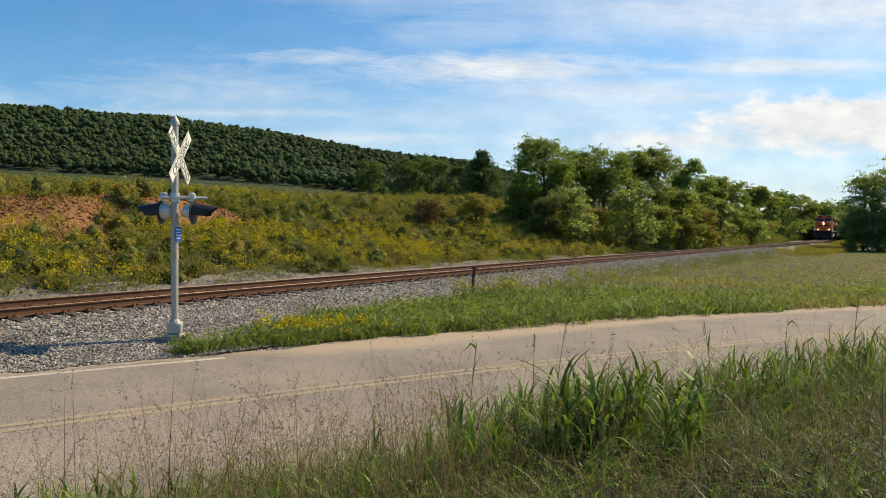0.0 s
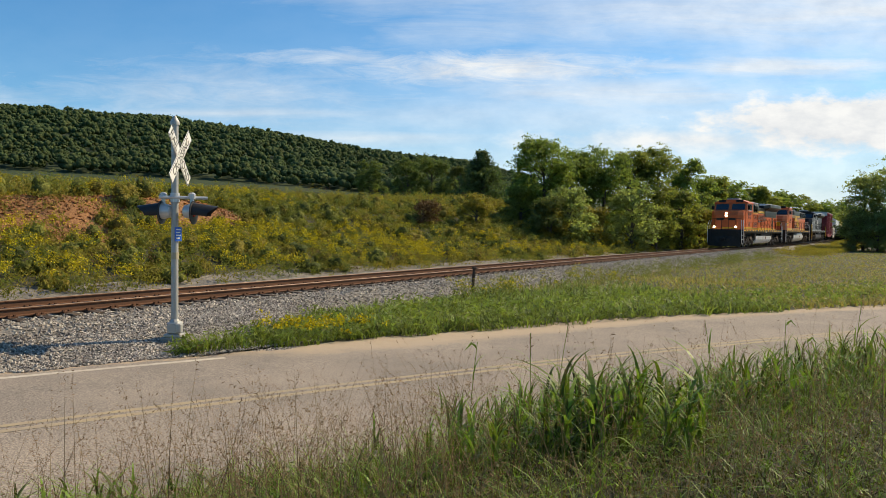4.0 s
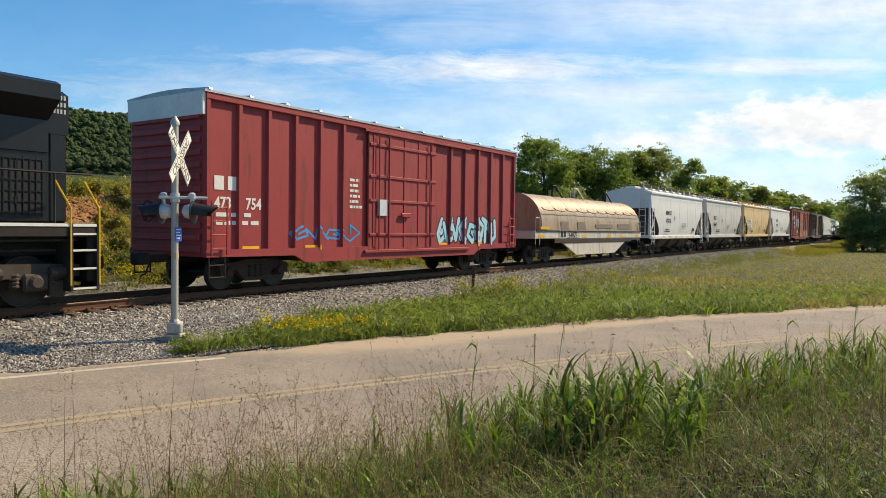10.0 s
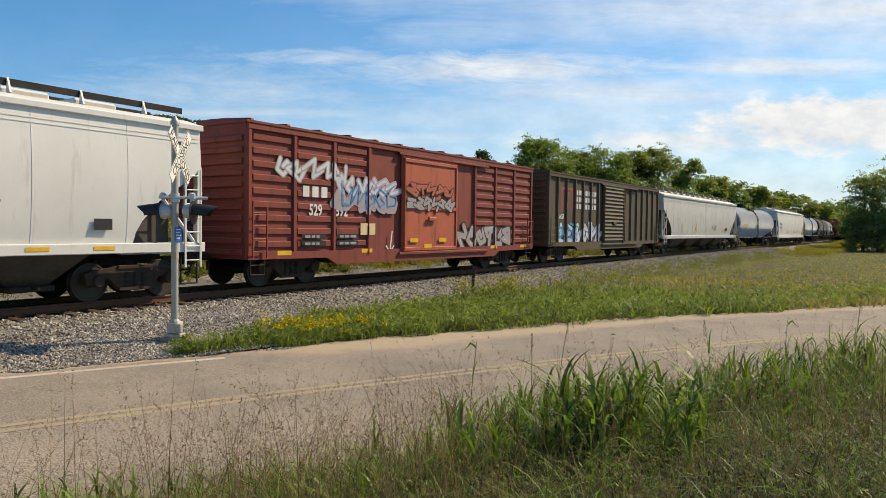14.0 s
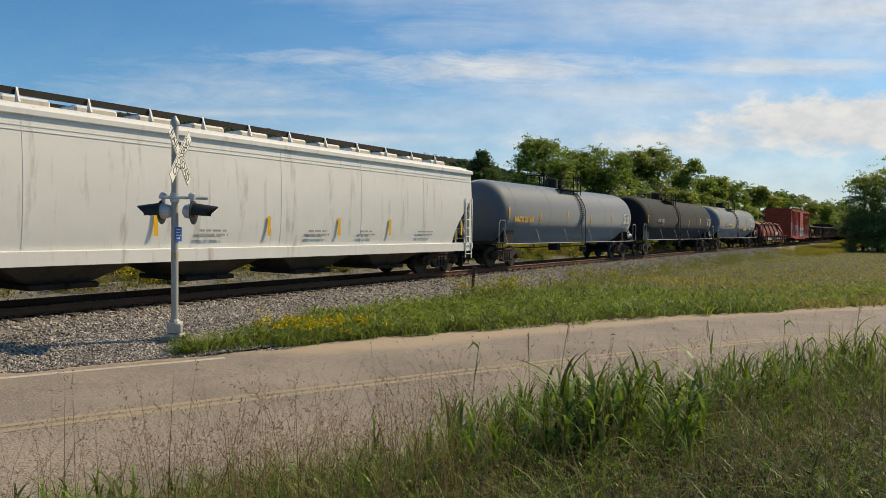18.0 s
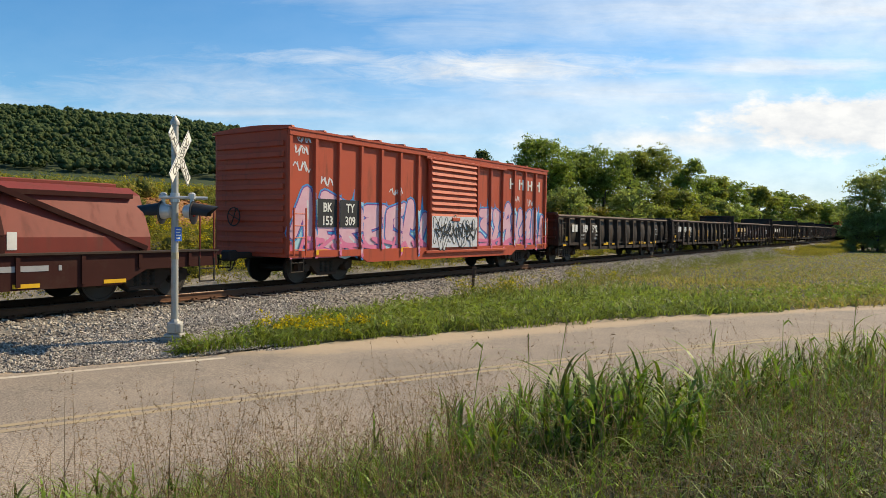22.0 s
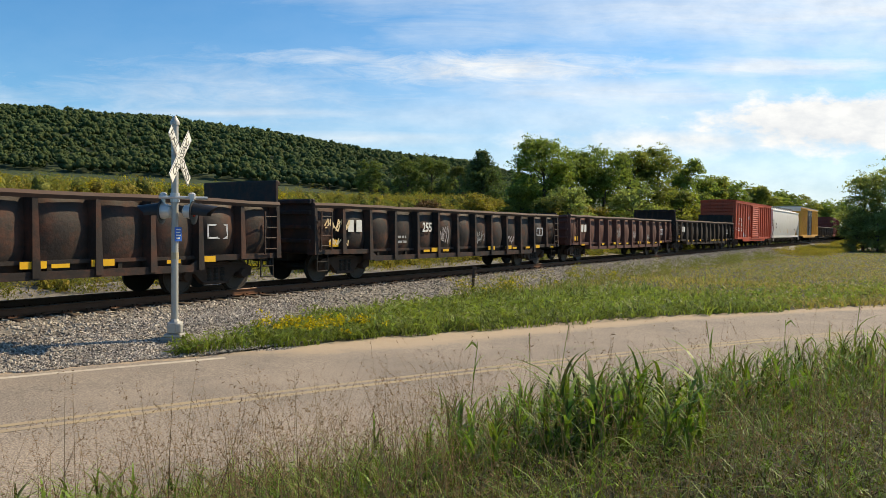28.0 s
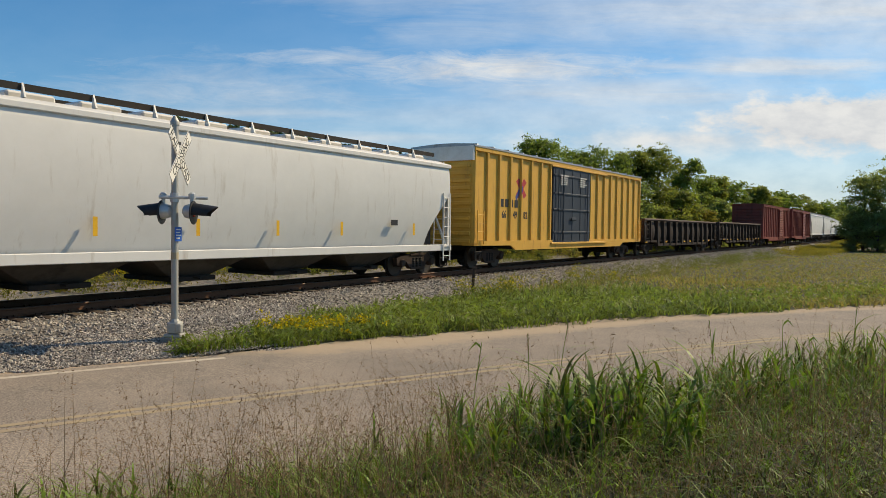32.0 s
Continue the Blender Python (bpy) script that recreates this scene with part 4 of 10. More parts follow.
def build_weeds():
    rng = np.random.default_rng(21)

    def bare(s, u, x, y):
        """The scoured clay face that few weeds cover."""
        return (s > -14) & (s < 3.5) & (u < -13.0) & (u > -18.2) & (wave(x, y, 2.4, 5.0) + 0.4 * wave(x, y, 0.8, 1.0) > -0.02)

    # feathery upright weeds
    s, u, x, y = bank_points(6200, rng, -19, 62, 5.5, 29)
    edge = rng.uniform(0, 1, len(s)) < ease((-u - 5.2) / 1.2)
    ok = edge & (y > 3) & ~(bare(s, u, x, y) & (rng.uniform(0, 1, len(s)) < 0.82))
    s, u, x, y = s[ok], u[ok], x[ok], y[ok]
    kind = wave(x, y, 4.5, 2.0) + 0.35 * rng.normal(size=len(x))
    tall = np.clip(0.80 + 0.25 * wave(x, y, 5.0, 7.0) + 0.50 * wave(x, y, 0.95, 2.0) + 0.35 * ease((-u - 14) / 8), 0.3, 1.9) * np.where((u > -12.5) & (s < 5), 0.8, 1.0)
    dry = kind > 0.85
    olive = (kind > 0.0) & ~dry
    green = kind <= 0.0
    for pick, material, name, label in ((olive, LEAF_OLIVE, "weeds", "dense olive-green weeds over the bank"), (green, LEAF_WEED, "weeds", "dense green weeds over the bank"), (dry, LEAF_DRY, "dry_weeds", "dry brown weeds on the bank")):
        stuff(name, clumps(x[pick], y[pick], rng, tall[pick] * 0.85, 0.40, 46, 0.115, 0.36, 0.95), material, label, "weeds")
    # clods and washed stones lying on the clay
    rng6 = np.random.default_rng(61)
    s6, u6, x6, y6 = bank_points(5200, rng6, -14, 3.5, 12.6, 18.6)
    stuff_at = np.stack([x6, y6, ground_z(x6, y6)], 1)
    tagged(new("clay_clods", stones("clay_clods", stuff_at, rng6.uniform(0.03, 0.13, len(x6)) * rng6.uniform(0.5, 1.2, len(x6)), CLAY, rng6)), "rusty red clods of clay on the cut bank", "clods", kind="stuff")
    # goldenrod in drifts: thickest on the lower part of the bank, some along the crest
    s, u, x, y = bank_points(9000, rng, -19, 50, 5.8, 26)
    drift = wave(x, y, 2.6, 9.0) + 0.5 * wave(x, y, 0.9, 4.0)
    want = np.where(u > -13.5, 0.75, 0.10) * np.where(s > 12, 0.30, 1.0) + 0.55 * (u < -19) * (s > -2) * (s < 10)
    ok = (rng.uniform(0, 1, len(x)) < want * ease((drift + 0.25) / 0.5)) & (y > 3) & ~bare(s, u, x, y)
    x, y = x[ok], y[ok]
    stuff("goldenrod", clumps(x, y, rng, 1.02, 0.30, 40, 0.058, 0.8, 0.2, 0.70), FLOWER, "yellow goldenrod flowers along the bank", "wildflowers")
    stuff("goldenrod_stems", clumps(x, y, rng, 0.85, 0.28, 20, 0.16, 0.2, 0.9), LEAF_WEED, "green stems and leaves of goldenrod", "weeds")
    # rounded weed bushes swelling out of the carpet
    rng4 = np.random.default_rng(29)
    for material, core, label, count in ((LEAF_WEED, CORE_GREEN, "rounded green weed bushes on the bank", 600), (LEAF_OLIVE, CORE_OLIVE, "rounded olive weed bushes on the bank", 620), (LEAF_BANK, CORE_DARK, "dark green shrubby weeds on the bank", 250)):
        s4, u4, x4, y4 = bank_points(count, rng4, -19, 62, 6.8, 27)
        keep = (y4 > 4) & ~bare(s4, u4, x4, y4)
        x4, y4, u4 = x4[keep], y4[keep], u4[keep]
        r4 = rng4.uniform(0.40, 0.95, len(x4)) * (0.85 + 0.15 * ease((-u4 - 10) / 10))
        bushes(x4, y4, r4, rng4, 58, 0.125, material, core, label)
    # coarser brush further along the line
    s, u, x, y = bank_points(2600, rng, 58, 175, 4.6, 16)
    stuff("brush", clumps(x, y, rng, 1.5, 0.75, 40, 0.24, 0.5), LEAF_WEED, "green brush beside the far track", "brush")
    rng3 = np.random.default_rng(23)
    s3, u3 = rng3.uniform(52, 150, 1100), rng3.uniform(3.0, 7.5, 1100)
    x3, y3, _ = track_point(s3, u3, 0)
    stuff("trackside_brush", clumps(x3, y3, rng3, 0.5, 0.5, 36, 0.15, 0.4), LEAF_OLIVE, "low olive brush along the far ballast", "brush")
    # weeds along the top field toward the ridge
    s, u, x, y = bank_points(3600, rng, -40, 120, 28, 95)
    ok = (y > 20) & (np.abs(x) < 0.7 * y)
    stuff("field_weeds", clumps(x[ok], y[ok], rng, 1.25, 0.8, 40, 0.22, 0.5), LEAF_OLIVE, "tall weeds of the field above the bank", "weeds")


build_weeds()


# ---------------------------------------------------------------- grass between railway and road
def build_near_verge():
    rng = np.random.default_rng(31)
    n = 210000
    d = 9 + 85 * rng.uniform(0, 1, n) ** 2.3
    az = rng.uniform(-0.42, 0.72, n)
    x, y = az * d, d
    s, u = track_coords(x, y)
    r = road_side(x, y)
    edge = 3.1 + 0.6 * wave(x, y, 0.9) + 0.9 * ease((2.0 - x) / 4)
    west = ease((-1.0 - x) / 2.6)
    ok = (u > np.where(r < 5.0, edge * (1 - west), 3.3)) & (r > 3.72 - 0.25 * west + 0.18 * wave(x, y, 0.5, 2.0)) & (r < 3.85 + 1.0 * ease((x + 4.4) / 1.2) + 400 * (1 - west) ** 2 + 0.15 * wave(x, y, 0.6)) & (x > -4.55)
    x, y, u, r, d = x[ok], y[ok], u[ok], r[ok], d[ok]
    lush = np.clip(0.6 + 0.5 * wave(x, y, 2.4, 6.0), 0.15, 1) * (1 - 0.65 * ease((d - 24) / 18))
    z = ground_z(x, y)
    tuft = 0.5 + 0.5 * wave(x, y, 0.33, 4.0)
    h = (0.08 + 0.30 * lush) * rng.uniform(0.5, 1.3, len(x)) * (0.25 + 1.25 * tuft) * np.where((r < 5.6) & (x < 14), 1.25, 1.0) * np.where(x < -1.0, 1.15, 1.0)
    wd = (0.010 + 0.0007 * d) * rng.uniform(0.6, 1.8, len(x))
    far = (d + 34 * np.maximum(x / y - 0.27, 0) > 26 + 4 * wave(x, y, 4.0, 2.0)) & (rng.uniform(0, 1, len(x)) < 0.88)
    h = np.where(far, h * 0.6, h)
    b = np.stack([x, y, z], 1)
    stuff("dry_field_grass", blades(b[far], h[far], wd[far], rng.uniform(0.3, 1.4, far.sum()), rng, 2), GRASS_TAN, "short yellowing grass of the far verge", "grass")
    b, h, wd = b[~far], h[~far], wd[~far]
    stuff("verge_grass", blades(b, h, wd, rng.uniform(0.4, 1.6, len(b)), rng, 3, 0.1), GRASS, "uneven green grass between road and railway", "grass")
    # broad-leaved grass plants in the lusher part, with gaps between them
    rng7 = np.random.default_rng(71)
    pd = 12.5 + 30 * rng7.uniform(0, 1, 9000) ** 1.5
    pa = rng7.uniform(-0.32, 0.47, 9000)
    qx, qy = pa * pd, pd
    qs, qu = track_coords(qx, qy)
    qr = road_side(qx, qy)
    ok = (qr > 3.9) & (qu > 3.6 + 0.5 * wave(qx, qy, 0.9)) & (qx > -2.2) & (rng7.uniform(0, 1, 9000) < (0.30 + 0.70 * ease(wave(qx, qy, 1.1, 3.0) + 0.5)) * (1 - ease((pd + 34 * np.maximum(pa - 0.27, 0) - 24) / 8)))
    qx, qy = qx[ok], qy[ok]
    n = len(qx)
    c = np.stack([qx, qy, ground_z(qx, qy)], 1)
    tall = rng7.uniform(0.22, 0.58, n) * (0.75 + 0.35 * wave(qx, qy, 1.7, 1.0))
    per = 8
    t = np.tile(np.linspace(0.02, 0.7, per), n)
    b = np.repeat(c, per, 0) + rng7.normal(size=(n * per, 3)) * np.array([0.03, 0.03, 0.0])
    b[:, 2] += t * np.repeat(tall, per) * 0.8
    ln = np.repeat(tall, per) * rng7.uniform(0.45, 0.80, n * per)
    stuff("leafy_grass", blades(b, ln, rng7.uniform(0.016, 0.036, n * per), rng7.uniform(0.4, 1.4, n * per), rng7, 4, 0.24), GRASS_VERGE, "leafy grass with arching blades between road and railway", "grass")
    # taller weeds at the ballast's edge, some in yellow flower
    ws, wu = rng7.uniform(-5, 46, 330), rng7.uniform(3.3, 5.2, 330)
    wx, wy, _ = track_point(ws, wu, 0)
    ok = (road_side(wx, wy) > 5.0) & (wave(wx, wy, 2.0, 5.0) > -0.35)
    wx, wy, ws = wx[ok], wy[ok], ws[ok]
    stuff("edge_weeds", clumps(wx, wy, rng7, 0.62, 0.32, 46, 0.085, 0.32, 0.9), LEAF_WEED, "tall olive weeds at the edge of the ballast", "weeds")
    gold = ws < 6
    stuff("small_wildflowers", clumps(wx[gold], wy[gold], rng7, 0.64, 0.24, 16, 0.04, 0.8, 0.2, 0.75), FLOWER, "small yellow flowers on tall weeds", "wildflowers")
    pick = (rng.uniform(0, 1, len(x)) < 0.05) & (r < 7.5)
    stuff("verge_weeds", clumps(x[pick], y[pick], rng, np.where(x[pick] < -1.5, 0.28, 0.46), 0.20, 16, 0.11, 0.32), GRASS, "leafy weeds in the verge", "weeds")
    # small yellow flowers at the gravel's edge
    m = 64
    t = rng.uniform(0, 1, m)
    fx = -3.5 + 2.0 * t + rng.normal(size=m) * 0.22
    fy = 13.75 + 0.9 * t + rng.normal(size=m) * 0.25
    stuff("small_wildflowers", clumps(fx, fy, rng, 0.38, 0.16, 14, 0.05, 0.8, 0.2, 0.7), FLOWER, "small yellow wildflowers at the gravel's edge", "wildflowers")


build_near_verge()


# ---------------------------------------------------------------- tall grass before the camera
def foreground(n, rng, y0, y1, az0, az1, power=1.0):
    d = y0 + (y1 - y0) * rng.uniform(0, 1, n) ** power
    x = rng.uniform(az0, az1, n) * d
    keep = (road_side(x, d) < -3.0 + 0.25 * wave(x, d, 0.35, 1.0))
    x, y = x[keep], d[keep]
    return np.stack([x, y, ground_z(x, y) - 0.02], 1)


def build_foreground():
    rng = np.random.default_rng(41)

    def patchy(b, scale, seed):
        return 0.5 + 0.5 * wave(b[:, 0], b[:, 1], scale, seed)

    # low olive turf
    b = foreground(48000, rng, 1.6, 11.0, -0.85, 0.85)
    h = rng.uniform(0.05, 0.19, len(b)) * (0.6 + 0.8 * patchy(b, 0.22, 1.0))
    stuff("low_grass", blades(b, h, rng.uniform(0.004, 0.009, len(b)), rng.uniform(0.3, 1.5, len(b)), rng, 2, 0.1), GRASS_LOW, "low olive-green grass on the verge", "grass")
    stuff("creeping_weeds", clumps(b[::12, 0], b[::12, 1], rng, 0.16, 0.14, 9, 0.034, 0.30, 0.6), GRASS_LOW, "small-leaved creeping weeds", "weeds")
    stuff("creeping_weeds", clumps(b[4::9, 0], b[4::9, 1], rng, 0.19, 0.10, 10, 0.034, 0.24, 0.9), GRASS_BRIGHT, "small bright-leaved weeds in the turf", "weeds")
    # the same turf round and behind the camera
    n = 30000
    rng6 = np.random.default_rng(61)
    b = np.stack([rng6.uniform(-11, 11, n), rng6.uniform(-9, 6, n), np.zeros(n)], 1)
    b = b[((b[:, 1] < 1.6) | (np.abs(b[:, 0]) > 0.85 * b[:, 1])) & (road_side(b[:, 0], b[:, 1]) < -3.2) & (np.hypot(b[:, 0], b[:, 1]) > 0.5)]
    b[:, 2] = ground_z(b[:, 0], b[:, 1]) - 0.02
    tall = rng6.uniform(0, 1, len(b)) < 0.28
    stuff("low_grass", blades(b[~tall], rng6.uniform(0.06, 0.22, (~tall).sum()), rng6.uniform(0.006, 0.014, (~tall).sum()), rng6.uniform(0.3, 1.5, (~tall).sum()), rng6, 2, 0.1), GRASS_LOW, "low olive-green grass of the near roadside", "grass")
    stuff("green_grass", blades(b[tall], rng6.uniform(0.15, 0.40, tall.sum()), rng6.uniform(0.006, 0.013, tall.sum()), rng6.uniform(0.3, 1.6, tall.sum()), rng6, 3, 0.16), GRASS_BRIGHT, "green grass of the near roadside", "grass")
    # medium grass in tufts, fuller toward the road
    b = foreground(46000, rng, 1.9, 12.0, -0.85, 0.85)
    east = ease((b[:, 0] / b[:, 1] + 0.18) / 0.3)
    tuft = patchy(b, 0.28, 3.0)
    rs = road_side(b[:, 0], b[:, 1])
    want = np.clip((tuft - 0.28) * 2.2, 0, 1) * (0.85 - 0.10 * east) * (1 - 0.35 * ease((-rs - 5.0) / 1.5))
    b = b[rng.uniform(0, 1, len(b)) < want]
    tuft = patchy(b, 0.28, 3.0)
    h = rng.uniform(0.20, 0.64, len(b)) * (0.45 + 0.85 * tuft) * (1 - 0.35 * ease((-road_side(b[:, 0], b[:, 1]) - 4.8) / 1.2))
    stuff("green_grass", blades(b, h, rng.uniform(0.005, 0.012, len(b)), rng.uniform(0.3, 1.7, len(b)), rng, 5, 0.18), GRASS_BRIGHT, "lush green grass at the road's near side", "grass")
    # leafy grass plants: a stem with long broad arching leaves at its joints
    rng5 = np.random.default_rng(47)

    def plants(c, tall, per, wide, name, label):
        n = len(c)
        t = np.tile(np.linspace(0.02, 0.72, per), n) + rng5.uniform(-0.05, 0.05, n * per)
        b = np.repeat(c, per, 0) + rng5.normal(size=(n * per, 3)) * np.array([0.012, 0.012, 0.0])
        hgt = np.repeat(tall, per)
        b[:, 2] += np.clip(t, 0, 1) * hgt * 0.8
        ln = hgt * rng5.uniform(0.42, 0.72, n * per) * (1.05 - 0.35 * t)
        stuff(name, blades(b, ln, wide * rng5.uniform(0.55, 1.15, n * per), rng5.uniform(0.35, 1.25, n * per), rng5, 7, 0.24), GRASS_BRIGHT, label, "grass")
        stuff("grass_stems", blades(c, tall * 0.95, 0.006, rng5.uniform(0.02, 0.2, n), rng5, 3), GRASS_BRIGHT, "upright green grass stems", "grass")

    c = foreground(3000, rng5, 4.4, 11.0, -0.66, 0.85)
    az, rs = c[:, 0] / c[:, 1], road_side(c[:, 0], c[:, 1])
    lush = 0.10 + 0.35 * ease((-az - 0.34) / 0.15) + 0.80 * ease((az + 0.06) / 0.14) * (0.45 + 0.55 * ease(patchy(c, 0.5, 8.0) * 2.0 - 0.5))
    c = c[(rs > -5.3) & (rng5.uniform(0, 1, len(c)) < lush)]
    az = c[:, 0] / c[:, 1]
    plants(c, rng5.uniform(0.38, 0.80, len(c)) * (0.75 + 0.25 * ease((az + 0.1) / 0.15) + 0.22 * ease((az - 0.3) / 0.2)), 7, 0.025, "leafy_grass", "leafy green grass with arching blades")
    # one lush clump of broad blades that stands above the rest
    c = np.stack([rng5.uniform(0.66, 1.95, 64), rng5.uniform(4.8, 6.5, 64), np.zeros(64)], 1)
    c = c[road_side(c[:, 0], c[:, 1]) < -3.1]
    c[:, 2] = ground_z(c[:, 0], c[:, 1]) - 0.02
    plants(c, rng5.uniform(0.62, 1.02, len(c)), 9, 0.034, "tall_grass", "lush clump of tall broad-bladed grass")
    # dry straw among it
    b = foreground(9000, rng, 1.9, 11.0, -0.8, 0.85)
    b = b[rng.uniform(0, 1, len(b)) < np.where(b[:, 0] / b[:, 1] < 0, 0.9, 0.6)]
    stuff("dry_grass", blades(b, rng.uniform(0.10, 0.42, len(b)), rng.uniform(0.003, 0.006, len(b)), rng.uniform(0.5, 1.8, len(b)), rng, 4, 0.2), STRAW, "dry straw-coloured blades among the grass", "grass")
    # airy seed heads
    b = foreground(6600, rng, 2.6, 10.0, -0.66, 0.80)
    az = b[:, 0] / b[:, 1]
    b = b[rng.uniform(0, 1, len(b)) < np.where(az < 0.05, 0.62 - 0.36 * ease((-0.30 - az) / 0.2), 0.26)]
    n = len(b)
    h = rng.uniform(0.45, 1.10, n)
    ln = rng.uniform(0.1, 0.95, n)
    rng2 = np.random.default_rng(42)
    v, f = blades(b, h, 0.0038, ln, rng2, 5)
    stuff("seed_stalks", (v, f), STALK, "thin dry seed stalks of wild grass", "grass")
    tip = v.reshape(n, 6, 2, 3).mean(2)
    per = 26
    t = rng.uniform(0.55, 1.0, (n, per))
    k = np.clip((t * 5).astype(int), 0, 4)
    w = t * 5 - k
    rows = np.arange(n)[:, None]
    c = tip[rows, k] * (1 - w[..., None]) + tip[rows, k + 1] * w[..., None]
    c = c + rng.normal(size=(n, per, 3)) * (rng.choice([0.012, 0.03, 0.06], n)[:, None] * (1.15 - t))[..., None] * np.array([1, 1, 0.5])
    stuff("seed_heads", leaves(c.reshape(-1, 3), rng.uniform(0.010, 0.021, n * per), 0.0042, rng, 0.5), SEED, "reddish brown airy grass seed heads", "grass")


build_foreground()
STALKS = []


def grass_stalk(az, d, rise, seed, bent):
    """One tall grass plant: a jointed stem with long leaves and a narrow seed head."""
    rng = random.Random(seed)
    x, y = az * d, d
    base = float(ground_z(x, y)) - 0.03
    h = EYE[2] + rise * d - base
    p = thing("tall_grass_stalk", "tall green grass stalk with long arching leaves and a seed head", "grass", "single tall grass stalks")
    p.matrix_basis = pose(x, y, base)
    STALKS.append((p, x, y, base, seed))
    lx, ly = rng.uniform(-0.08, 0.08), rng.uniform(-0.05, 0.05)
    stem = [(lx * (k / 5) ** 2 * h, ly * (k / 5) ** 2 * h, h * k / 5) for k in range(6)]
    part("stem", Shape().bar(stem, 0.0028, 5), GRASS_BRIGHT, p)
    top = Vector(stem[-1])
    if bent:
        e = rng.choice((-1, 1))
        s = Shape().add([tuple(top + Vector((0, 0.003, -0.06))), tuple(top + Vector((0.014 * e, 0, -0.02))), tuple(top + Vector((0.05 * e, 0, 0.004))), tuple(top + Vector((0.11 * e, 0, -0.075))), tuple(top + Vector((0.045 * e, -0.008, -0.014)))], [(0, 1, 4), (1, 2, 4), (2, 3, 4)])
        part("bent_leaf", s, GRASS_BRIGHT, p)
    else:
        pts = np.array([(top.x + rng.uniform(-0.010, 0.010), top.y + rng.uniform(-0.01, 0.01), top.z - 0.16 * k / 60) for k in range(60)])
        part("seed_head", array_mesh("seed_head", *leaves(pts, 0.016, 0.005, np.random.default_rng(seed), 0.8), SEED), SEED, p)
    for k in range(5):
        t = 0.12 + 0.15 * k + rng.uniform(-0.04, 0.04)
        at = np.array([[lx * t * t * h, ly * t * t * h, h * t]])
        v, f = blades(at, rng.uniform(0.28, 0.45), rng.uniform(0.012, 0.02), rng.uniform(0.7, 1.5), np.random.default_rng(seed * 7 + k), 6, 0.3)
        part("leaf", array_mesh("leaf", v, f, GRASS_BRIGHT), GRASS_BRIGHT, p)


for k, (px, py, d, bent) in enumerate(((835, 605, 5.6, True), (945, 588, 6.0, False), (985, 572, 6.4, False), (1270, 562, 7.0, False), (1392, 560, 6.8, True), (1512, 512, 6.2, False), (1450, 590, 6.4, True))):
    grass_stalk((px - 784) / 1255.0, d, (404 - py) / 1255.0, 900 + k, bent)


# ---------------------------------------------------------------- crossing signal, posts
MAST = surface("mast_aluminium", (0.42, 0.41, 0.38), (0.34, 0.33, 0.30), rough=0.5, metal=0.35, scale=5.0, amount=0.8, bump=0.05)
SIGN_WHITE = surface("crossbuck_white", (0.72, 0.71, 0.67), (0.62, 0.60, 0.55), rough=0.5, scale=5.0, bump=0.02)
SIGN_BACK = surface("signal_black", (0.016, 0.016, 0.018), (0.026, 0.026, 0.028), rough=0.45, scale=8.0)
SIGN_LETTER = surface("crossbuck_black", (0.02, 0.02, 0.02), rough=0.5, scale=8.0, bump=0)
SIGNAL_SILVER = surface("signal_silver", (0.55, 0.56, 0.56), (0.45, 0.46, 0.46), rough=0.4, metal=0.4, scale=8.0)
CREAM_BAND = surface("mast_band", (0.42, 0.36, 0.24), rough=0.6, scale=8.0)
NOTICE_BLUE = surface("notice_blue", (0.03, 0.13, 0.50), (0.025, 0.11, 0.43), rough=0.45, scale=8.0, bump=0)
LENS_RED = surface("signal_lens_red", (0.30, 0.02, 0.015), rough=0.15, scale=8.0, bump=0)
CONCRETE = surface("concrete_footing", (0.30, 0.285, 0.26), (0.22, 0.205, 0.185), rough=0.9, scale=7.0, amount=0.9, bump=0.3)
OLD_WOOD = surface("old_post_wood", (0.085, 0.055, 0.038), (0.05, 0.036, 0.028), rough=0.9, scale=9.0, amount=1.0, bump=0.5)


